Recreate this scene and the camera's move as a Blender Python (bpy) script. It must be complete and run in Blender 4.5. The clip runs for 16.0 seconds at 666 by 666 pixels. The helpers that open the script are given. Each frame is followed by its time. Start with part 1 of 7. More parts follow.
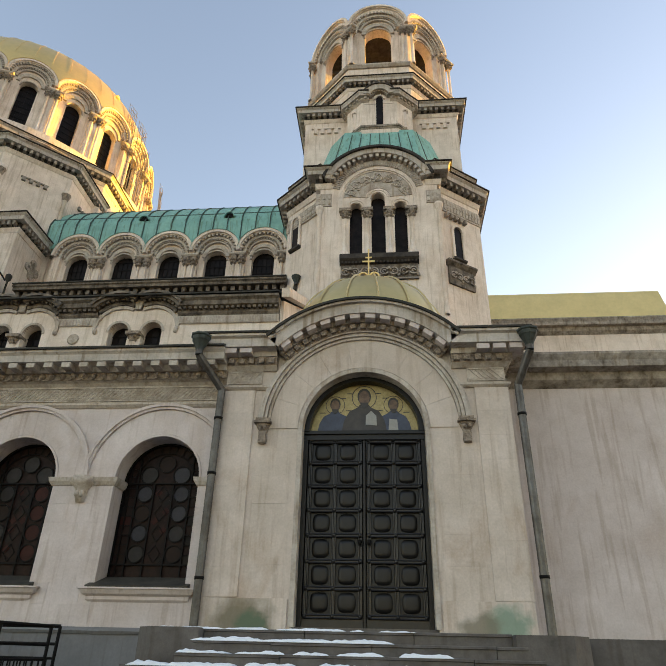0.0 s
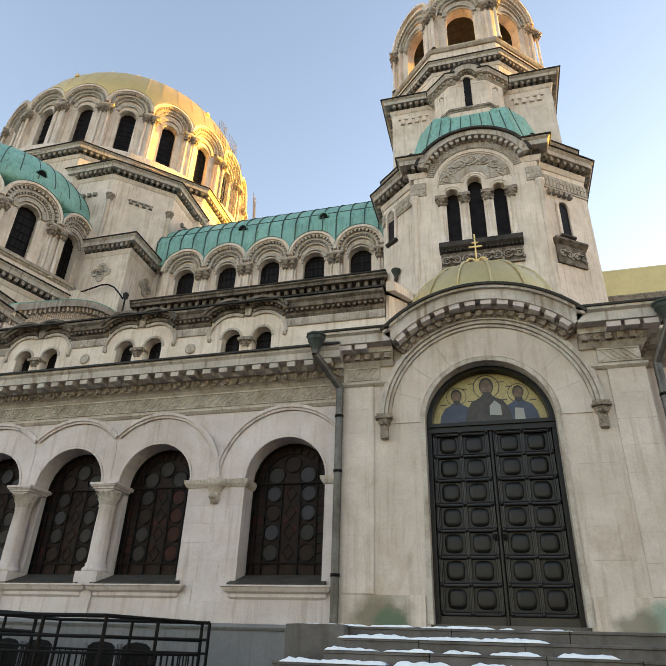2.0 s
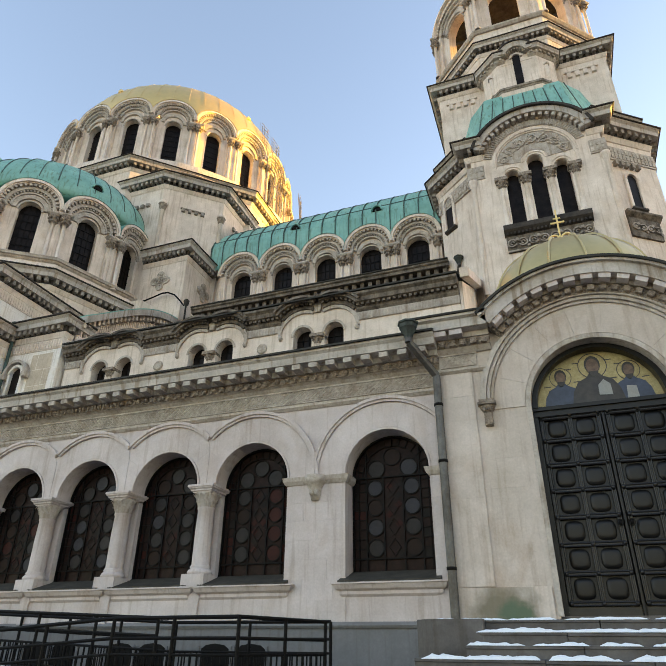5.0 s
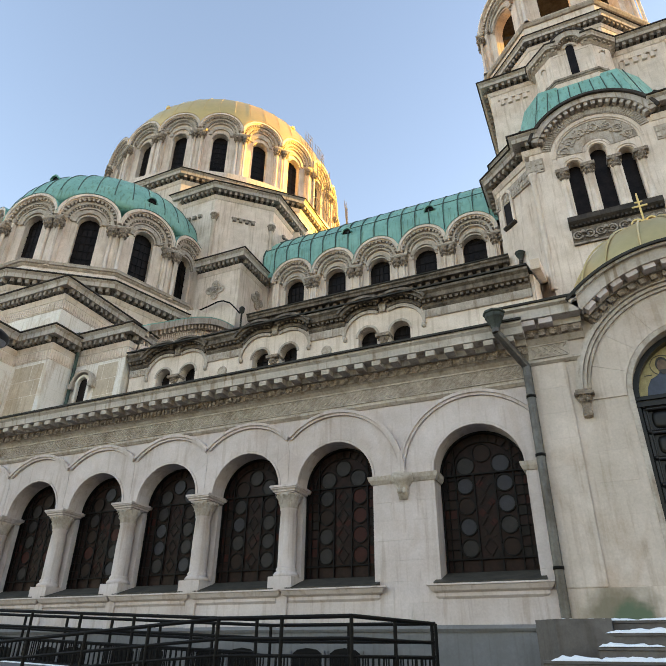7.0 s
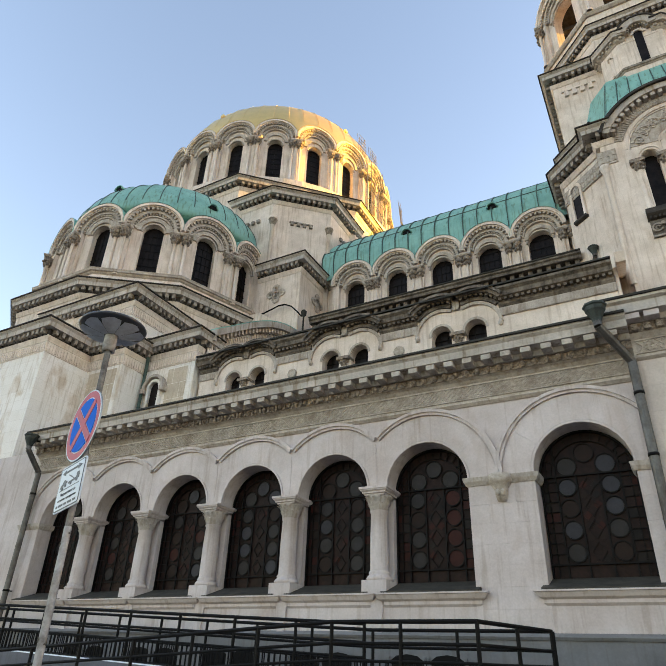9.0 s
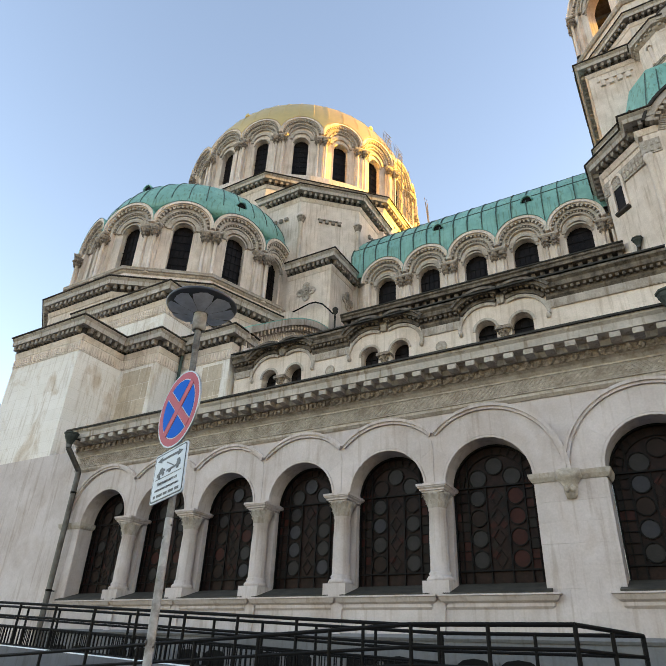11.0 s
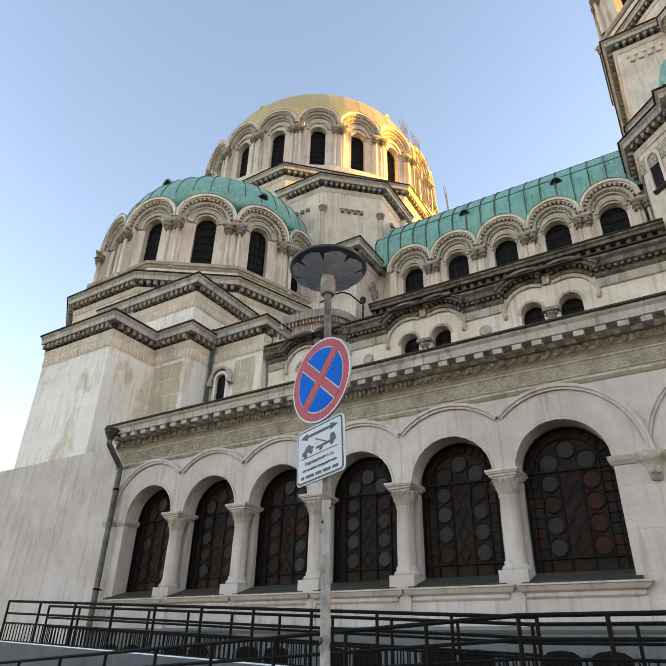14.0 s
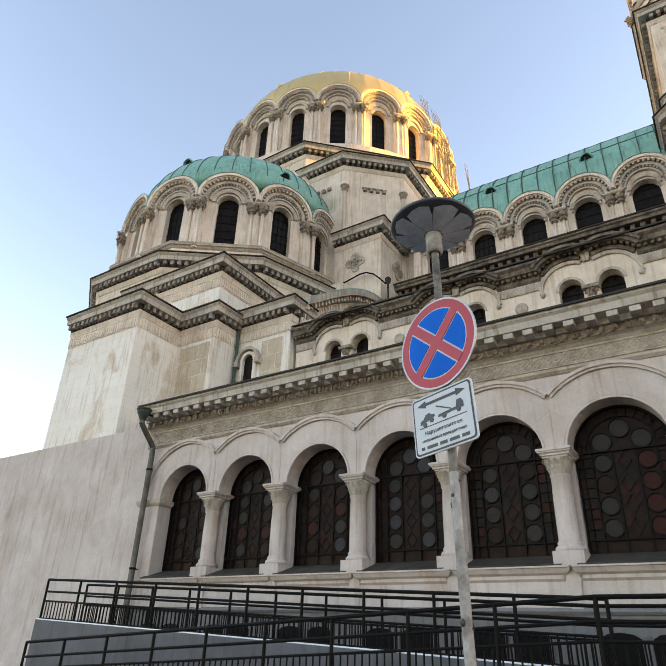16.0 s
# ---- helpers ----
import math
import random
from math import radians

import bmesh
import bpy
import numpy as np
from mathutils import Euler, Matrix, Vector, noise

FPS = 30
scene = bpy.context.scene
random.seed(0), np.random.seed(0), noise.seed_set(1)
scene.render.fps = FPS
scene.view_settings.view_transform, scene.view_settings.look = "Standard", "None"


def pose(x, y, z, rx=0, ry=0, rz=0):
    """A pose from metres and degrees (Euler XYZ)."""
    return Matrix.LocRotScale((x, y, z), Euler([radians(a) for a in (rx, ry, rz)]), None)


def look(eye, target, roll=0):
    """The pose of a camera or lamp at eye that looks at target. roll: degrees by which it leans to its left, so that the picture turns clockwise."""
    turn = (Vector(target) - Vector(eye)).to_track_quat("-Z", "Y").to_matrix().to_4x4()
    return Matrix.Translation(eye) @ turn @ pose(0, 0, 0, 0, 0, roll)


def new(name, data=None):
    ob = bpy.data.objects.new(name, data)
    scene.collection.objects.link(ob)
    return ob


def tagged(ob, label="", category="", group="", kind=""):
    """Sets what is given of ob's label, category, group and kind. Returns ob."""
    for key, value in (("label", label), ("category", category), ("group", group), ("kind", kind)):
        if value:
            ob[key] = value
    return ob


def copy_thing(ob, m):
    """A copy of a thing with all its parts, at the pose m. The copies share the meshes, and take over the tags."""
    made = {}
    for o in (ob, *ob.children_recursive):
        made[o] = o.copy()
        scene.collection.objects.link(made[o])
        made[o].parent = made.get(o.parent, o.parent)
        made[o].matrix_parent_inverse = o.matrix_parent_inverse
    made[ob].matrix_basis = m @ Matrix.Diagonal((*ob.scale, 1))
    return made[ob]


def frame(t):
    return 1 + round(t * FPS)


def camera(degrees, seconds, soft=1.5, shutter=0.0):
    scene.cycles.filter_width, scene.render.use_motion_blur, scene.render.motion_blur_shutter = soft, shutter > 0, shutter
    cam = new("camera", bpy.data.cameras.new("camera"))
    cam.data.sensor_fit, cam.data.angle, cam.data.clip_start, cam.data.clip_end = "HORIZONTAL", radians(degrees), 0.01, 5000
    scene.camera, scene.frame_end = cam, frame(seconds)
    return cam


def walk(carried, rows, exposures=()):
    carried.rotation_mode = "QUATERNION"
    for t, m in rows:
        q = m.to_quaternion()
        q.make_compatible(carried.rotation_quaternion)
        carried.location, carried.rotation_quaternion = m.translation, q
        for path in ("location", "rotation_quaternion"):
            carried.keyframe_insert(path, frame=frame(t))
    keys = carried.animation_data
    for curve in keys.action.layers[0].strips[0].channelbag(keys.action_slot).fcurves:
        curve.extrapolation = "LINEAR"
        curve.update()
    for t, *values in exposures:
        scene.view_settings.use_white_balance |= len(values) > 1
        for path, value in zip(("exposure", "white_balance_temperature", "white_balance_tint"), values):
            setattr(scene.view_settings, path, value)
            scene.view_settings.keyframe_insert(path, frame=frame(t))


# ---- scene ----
cam = camera(58.4, 16.0, soft=1.1)
METRES, EYE, TILT, LEAN, TURN = 8.0, 1.5, 0.0, 0.0, 0.0
PATH = [
    (0, (0.481, 3.498, 1.544), (0.313, 5.245, 2.504), 1.4),
    (0.5, (0.407, 3.504, 1.546), (0.173, 5.246, 2.501), 2.3),
    (1, (0.348, 3.503, 1.549), (0.024, 5.234, 2.496), 2.1),
    (1.5, (0.203, 3.599, 1.551), (-0.211, 5.311, 2.5), 1.6),
    (2, (0.028, 3.59, 1.576), (-0.455, 5.289, 2.516), 2.0),
    (2.5, (-0.167, 3.537, 1.572), (-0.638, 5.236, 2.517), 1.2),
    (3, (-0.346, 3.503, 1.576), (-0.827, 5.209, 2.503), 1.3),
    (3.5, (-0.539, 3.514, 1.576), (-1.046, 5.207, 2.511), 1.2),
    (4, (-0.721, 3.61, 1.583), (-1.284, 5.275, 2.536), 0.1),
    (4.5, (-0.948, 3.642, 1.586), (-1.561, 5.298, 2.526), 0.8),
    (4.7, (-1.047, 3.645, 1.571), (-1.653, 5.307, 2.505), 0.5),
    (6.8, (-2.157, 3.783, 1.381), (-2.892, 5.372, 2.347), 0.6),
    (7, (-2.253, 3.758, 1.38), (-2.983, 5.351, 2.343), 0.8),
    (7.5, (-2.514, 3.743, 1.359), (-3.248, 5.342, 2.31), 1.0),
    (8, (-2.781, 3.751, 1.375), (-3.619, 5.289, 2.34), 1.5),
    (8.5, (-3.04, 3.666, 1.362), (-3.914, 5.175, 2.341), 2.2),
    (9, (-3.266, 3.605, 1.352), (-4.128, 5.124, 2.326), 2.2),
    (11.3, (-4.401, 3.679, 1.35), (-5.337, 5.15, 2.329), 2.9),
    (11.5, (-4.503, 3.682, 1.348), (-5.473, 5.13, 2.329), 3.3),
    (12, (-4.745, 3.666, 1.351), (-5.757, 5.083, 2.334), 3.4),
    (12.5, (-4.987, 3.578, 1.352), (-5.925, 5.046, 2.333), 2.0),
    (13, (-5.202, 3.564, 1.344), (-6.122, 5.053, 2.311), 2.2),
    (13.5, (-5.364, 3.603, 1.348), (-6.289, 5.091, 2.312), 1.6),
    (14, (-5.52, 3.618, 1.347), (-6.458, 5.099, 2.31), 1.5),
    (14.5, (-5.742, 3.56, 1.346), (-6.644, 5.066, 2.304), 1.1),
    (15, (-5.932, 3.497, 1.333), (-6.823, 5.023, 2.269), 1.6),
    (15.5, (-6.138, 3.529, 1.335), (-7.068, 5.036, 2.265), 1.2),
    (16, (-6.34, 3.552, 1.347), (-7.322, 5.036, 2.261), 1.9),
]
walk(cam, [(t, look(eye, target, roll)) for t, eye, target, roll in PATH],
     exposures=((0.0, 1.97, 6850, 28), (2.0, 2.2, 6700, 28), (4.0, 2.23, 6450, 27), (9.0, 2.23, 6400, 28), (14.0, 2.22, 6450, 29), (16.0, 2.3, 6600, 30)))

# ---- light ----
def world_light():
    w = bpy.data.worlds.new("sky")
    scene.world = w
    w.use_nodes = True
    nt = w.node_tree
    bg = nt.nodes["Background"]
    sky = nt.nodes.new("ShaderNodeTexSky")
    sky.sky_type = "NISHITA"
    sky.sun_disc = False
    sky.sun_elevation = radians(SUN_EL)
    sky.sun_rotation = radians(90 - SUN_AZ)
    sky.air_density, sky.dust_density, sky.ozone_density = 1.0, 0.5, 0.7
    tinge = nt.nodes.new("ShaderNodeMix")
    tinge.data_type, tinge.blend_type = "RGBA", "MULTIPLY"
    tinge.inputs[0].default_value, tinge.inputs[7].default_value = 1.0, (0.97, 1.0, 0.965, 1)
    nt.links.new(sky.outputs[0], tinge.inputs[6])
    nt.links.new(tinge.outputs[2], bg.inputs[0])
    bg.inputs[1].default_value = SKY
    d = Vector((math.cos(radians(SUN_AZ)) * math.cos(radians(SUN_EL)),
                math.sin(radians(SUN_AZ)) * math.cos(radians(SUN_EL)), math.sin(radians(SUN_EL))))
    s = bpy.data.lights.new("sun", "SUN")
    s.energy, s.angle, s.color = SUN, radians(0.5), (1.0, 0.58, 0.03)
    ob = new("sun", s)
    ob.matrix_world = look(d * 200, (0, 0, 0))


SUN_AZ, SUN_EL, SUN, SKY = 39.0, 6.0, 5.0, 0.15
world_light()


# ---- materials ----
def mat(name, col, rough=0.8, metal=0.0, var=0.25, scale=3.0, fine=40.0, bump=0.15, dark=None, streak=0.0, spec=None, dist=0.01, ashlar=0.0, blotch=0.0):
    """A surface with broad stains, fine grain and relief; streak adds rain marks that run down."""
    m = bpy.data.materials.new(name)
    m.use_nodes = True
    nt = m.node_tree
    N, L = nt.nodes, nt.links
    b = N["Principled BSDF"]
    b.inputs["Roughness"].default_value, b.inputs["Metallic"].default_value = rough, metal
    tc = N.new("ShaderNodeNewGeometry")
    n1, n2 = N.new("ShaderNodeTexNoise"), N.new("ShaderNodeTexNoise")
    n1.inputs["Scale"].default_value, n1.inputs["Detail"].default_value = scale, 6
    n1.inputs["Roughness"].default_value = 0.7
    n2.inputs["Scale"].default_value, n2.inputs["Detail"].default_value = fine, 4
    L.new(tc.outputs["Position"], n1.inputs["Vector"])
    L.new(tc.outputs["Position"], n2.inputs["Vector"])
    r1 = N.new("ShaderNodeValToRGB")
    r1.color_ramp.elements[0].position, r1.color_ramp.elements[1].position = 0.3, 0.7
    dk = dark or tuple(c * (1 - var) for c in col)
    r1.color_ramp.elements[0].color, r1.color_ramp.elements[1].color = (*dk, 1), (*col, 1)
    L.new(n1.outputs["Fac"], r1.inputs[0])
    mx = N.new("ShaderNodeMix")
    mx.data_type, mx.blend_type = "RGBA", "MULTIPLY"
    r2 = N.new("ShaderNodeValToRGB")
    r2.color_ramp.elements[0].color, r2.color_ramp.elements[1].color = (1 - var, 1 - var, 1 - var, 1), (1 + var * 0.4,) * 3 + (1,)
    L.new(n2.outputs["Fac"], r2.inputs[0])
    mx.inputs[0].default_value = 0.8
    L.new(r1.outputs[0], mx.inputs[6])
    L.new(r2.outputs[0], mx.inputs[7])
    last = mx.outputs[2]
    if streak:
        mp = N.new("ShaderNodeMapping")
        mp.inputs["Scale"].default_value = (5.0, 5.0, 0.35)
        n3 = N.new("ShaderNodeTexNoise")
        n3.inputs["Scale"].default_value, n3.inputs["Detail"].default_value = 1.6, 5
        L.new(tc.outputs["Position"], mp.inputs[0])
        L.new(mp.outputs[0], n3.inputs["Vector"])
        r3 = N.new("ShaderNodeValToRGB")
        r3.color_ramp.elements[0].position, r3.color_ramp.elements[1].position = 0.53, 0.66
        r3.color_ramp.elements[0].color, r3.color_ramp.elements[1].color = (1, 1, 1, 1), (0.62, 0.55, 0.46, 1)
        L.new(n3.outputs["Fac"], r3.inputs[0])
        m2 = N.new("ShaderNodeMix")
        m2.data_type, m2.blend_type = "RGBA", "MULTIPLY"
        m2.inputs[0].default_value = streak
        L.new(last, m2.inputs[6])
        L.new(r3.outputs[0], m2.inputs[7])
        last = m2.outputs[2]
    if blotch:
        n5 = N.new("ShaderNodeTexNoise")
        n5.inputs["Scale"].default_value, n5.inputs["Detail"].default_value, n5.inputs["Roughness"].default_value = 0.55, 9, 0.62
        n5.inputs["Distortion"].default_value = 0.6
        mp5 = N.new("ShaderNodeMapping")
        mp5.inputs["Location"].default_value, mp5.inputs["Scale"].default_value = (13.0, 4.0, 7.0), (1.6, 1.6, 0.9)
        L.new(tc.outputs["Position"], mp5.inputs[0])
        L.new(mp5.outputs[0], n5.inputs["Vector"])
        r5 = N.new("ShaderNodeValToRGB")
        r5.color_ramp.elements[0].position, r5.color_ramp.elements[1].position = 0.53, 0.66
        r5.color_ramp.elements[0].color, r5.color_ramp.elements[1].color = (1, 1, 1, 1), (0.66, 0.54, 0.41, 1)
        L.new(n5.outputs["Fac"], r5.inputs[0])
        m5 = N.new("ShaderNodeMix")
        m5.data_type, m5.blend_type = "RGBA", "MULTIPLY"
        m5.inputs[0].default_value = blotch
        L.new(last, m5.inputs[6])
        L.new(r5.outputs[0], m5.inputs[7])
        last = m5.outputs[2]
    if ashlar:
        sp, cb = N.new("ShaderNodeSeparateXYZ"), N.new("ShaderNodeCombineXYZ")
        ad = N.new("ShaderNodeMath")
        L.new(tc.outputs["Position"], sp.inputs[0])
        L.new(sp.outputs[0], ad.inputs[0])
        L.new(sp.outputs[1], ad.inputs[1])
        L.new(ad.outputs[0], cb.inputs[0])
        L.new(sp.outputs[2], cb.inputs[1])
        bk = N.new("ShaderNodeTexBrick")
        bk.inputs["Color1"].default_value, bk.inputs["Color2"].default_value, bk.inputs["Mortar"].default_value = (1, 1, 1, 1), (0.84, 0.82, 0.78, 1), (0.5, 0.45, 0.4, 1)
        bk.inputs["Scale"].default_value, bk.inputs["Mortar Size"].default_value = 1.0, 0.008
        bk.inputs["Brick Width"].default_value, bk.inputs["Row Height"].default_value = 1.05, 0.46
        L.new(cb.outputs[0], bk.inputs["Vector"])
        m4 = N.new("ShaderNodeMix")
        m4.data_type, m4.blend_type = "RGBA", "MULTIPLY"
        m4.inputs[0].default_value = ashlar
        L.new(last, m4.inputs[6])
        L.new(bk.outputs["Color"], m4.inputs[7])
        last = m4.outputs[2]
    oi = N.new("ShaderNodeObjectInfo")
    mr = N.new("ShaderNodeMapRange")
    mr.inputs[3].default_value, mr.inputs[4].default_value = 0.965, 1.03
    L.new(oi.outputs["Random"], mr.inputs[0])
    m3 = N.new("ShaderNodeMix")
    m3.data_type, m3.blend_type = "RGBA", "MULTIPLY"
    m3.inputs[0].default_value = 1.0
    L.new(last, m3.inputs[6])
    L.new(mr.outputs[0], m3.inputs[7])
    L.new(m3.outputs[2], b.inputs["Base Color"])
    if bump:
        bp = N.new("ShaderNodeBump")
        bp.inputs["Strength"].default_value, bp.inputs["Distance"].default_value = bump, dist
        L.new(n2.outputs["Fac"], bp.inputs["Height"])
        L.new(bp.outputs[0], b.inputs["Normal"])
    if spec is not None:
        b.inputs["Specular IOR Level"].default_value = spec
    return m


STONE = mat("limestone", (0.90, 0.785, 0.695), 0.85, scale=0.9, fine=22, streak=0.5, var=0.28, dark=(0.65, 0.545, 0.455), ashlar=0.16, blotch=0.3)
PALE = mat("pale_limestone", (0.685, 0.61, 0.59), 0.85, scale=0.9, fine=25, streak=0.45, var=0.24, dark=(0.505, 0.43, 0.395), blotch=0.3)
WARM = mat("warm_portal_limestone", (0.70, 0.605, 0.54), 0.85, scale=0.8, fine=25, streak=0.4, var=0.25, dark=(0.50, 0.425, 0.355), blotch=0.5)
BRIGHT = mat("bright_limestone", (0.93, 0.885, 0.845), 0.85, scale=0.6, fine=22, streak=0.5, dark=(0.84, 0.79, 0.725), ashlar=0.28, blotch=0.75)
TAN = mat("tan_weathered_ashlar", (0.74, 0.64, 0.51), 0.9, scale=1.1, fine=16, var=0.35, dark=(0.50, 0.41, 0.31), streak=0.4, bump=0.5, dist=0.02, blotch=0.5)
WORN = mat("worn_moulding_stone", (0.64, 0.575, 0.51), 0.9, scale=2.2, fine=18, var=0.4, dark=(0.36, 0.30, 0.245), streak=0.6, bump=0.5, dist=0.02, blotch=0.4)
FASCIA = mat("streaked_cornice_stone", (0.66, 0.595, 0.54), 0.88, scale=1.3, fine=18, var=0.35, dark=(0.40, 0.36, 0.315), streak=0.95, bump=0.4, dist=0.015, blotch=0.5)
GRIME = mat("weathered_stone", (0.54, 0.475, 0.405), 0.9, scale=2.4, fine=14, var=0.45, dark=(0.12, 0.095, 0.075), streak=0.8, bump=0.5)
# Soot on edges and sills; also painted shade behind dentils and inside the belfry.
SOOT_SHADE = mat("soot_and_shade_stone", (0.075, 0.062, 0.053), 0.9, scale=2.4, fine=15, dark=(0.010, 0.0085, 0.0075), streak=0.5, bump=0.4)
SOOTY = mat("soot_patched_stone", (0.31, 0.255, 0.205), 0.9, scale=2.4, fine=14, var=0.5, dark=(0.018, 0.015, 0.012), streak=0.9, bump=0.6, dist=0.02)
LEAFY = mat("brown_carved_stone", (0.50, 0.41, 0.325), 0.9, scale=6.0, fine=16, var=0.6, dark=(0.13, 0.095, 0.07), bump=1.0, dist=0.05)
# Strong fine mottling follows the bump and paints shade into the carved hollows.
CARVED = mat("carved_stone", (0.68, 0.61, 0.53), 0.9, scale=3.0, fine=13, var=0.6, dark=(0.36, 0.29, 0.225), bump=0.5, dist=0.03)
PLINTH = mat("grey_plinth_stone", (0.22, 0.213, 0.21), 0.85, scale=0.9, fine=25, dark=(0.15, 0.145, 0.14), streak=0.4)
MOSS = mat("mossy_stone", (0.30, 0.34, 0.25), 0.9, scale=1.5, fine=20, dark=(0.11, 0.16, 0.11))
COPPER = mat("green_copper", (0.255, 0.525, 0.46), 0.6, var=0.22, scale=1.1, fine=6, dark=(0.15, 0.355, 0.305), streak=0.8, bump=0.08)
COPPER_S = mat("dark_copper_seam", (0.07, 0.13, 0.11), 0.7, scale=2, fine=15, dark=(0.03, 0.05, 0.042))
COPPER_D = mat("dark_copper", (0.066, 0.063, 0.054), 0.75, scale=2, fine=15, dark=(0.024, 0.022, 0.019), spec=0.2)
GOLD = mat("gilding", (0.90, 0.63, 0.24), 0.4, 0.75, var=0.12, scale=1.2, fine=7, bump=0.06)
PALEGOLD = mat("dull_gilding", (0.72, 0.55, 0.25), 0.42, 0.75, var=0.15, scale=1.0, fine=7, bump=0.06)
GLASS = mat("dark_leaded_glass", (0.024, 0.017, 0.015), 0.4, var=0.5, scale=2.5, fine=12, dark=(0.004, 0.003, 0.0028), bump=0.25, spec=0.1)
STAINED = mat("dark_stained_glass", (0.040, 0.021, 0.0175), 0.35, var=0.5, scale=5.0, fine=16, dark=(0.009, 0.006, 0.0055), bump=0.5, spec=0.06)
IRON = mat("black_iron", (0.0075, 0.0065, 0.006), 0.6, 0.0, spec=0.12, scale=6, fine=60)
DOOR = mat("dark_bronze", (0.012, 0.0105, 0.010), 0.36, 0.15, spec=0.35, var=0.6, scale=4, fine=55, bump=0.35, dist=0.01)
# Paler door bronze that paints highlights on the bars and rosettes.
BRONZE_HIGHLIGHT = mat("highlighted_bronze_edges", (0.027, 0.0245, 0.024), 0.34, 0.3, spec=0.5, var=0.5, scale=5, fine=50, bump=0.3, dist=0.008)
ZINC = mat("weathered_zinc", (0.17, 0.165, 0.155), 0.5, 0.6, scale=2.5, fine=25, dark=(0.06, 0.05, 0.042), streak=0.5)
VERDI = mat("green_stained_metal", (0.062, 0.08, 0.07), 0.7, 0.2, scale=4, fine=20, var=0.4, dark=(0.022, 0.024, 0.02), streak=0.5)
LEAD = mat("dark_sill_sheet", (0.085, 0.075, 0.06), 0.75, 0.0, scale=3, fine=25, spec=0.2, dark=(0.03, 0.028, 0.024))
SNOW = mat("snow", (0.82, 0.85, 0.90), 0.6, var=0.08, scale=4, fine=30, bump=0.4)
CONC = mat("concrete", (0.15, 0.15, 0.17), 0.9, scale=1.4, fine=40, dark=(0.10, 0.10, 0.105), streak=0.4)
STEP = mat("step_stone", (0.15, 0.133, 0.12), 0.85, scale=2.2, fine=35, dark=(0.07, 0.061, 0.055), streak=0.4)
ASPH = mat("asphalt", (0.06, 0.06, 0.062), 0.9, scale=1.0, fine=90, bump=0.5)


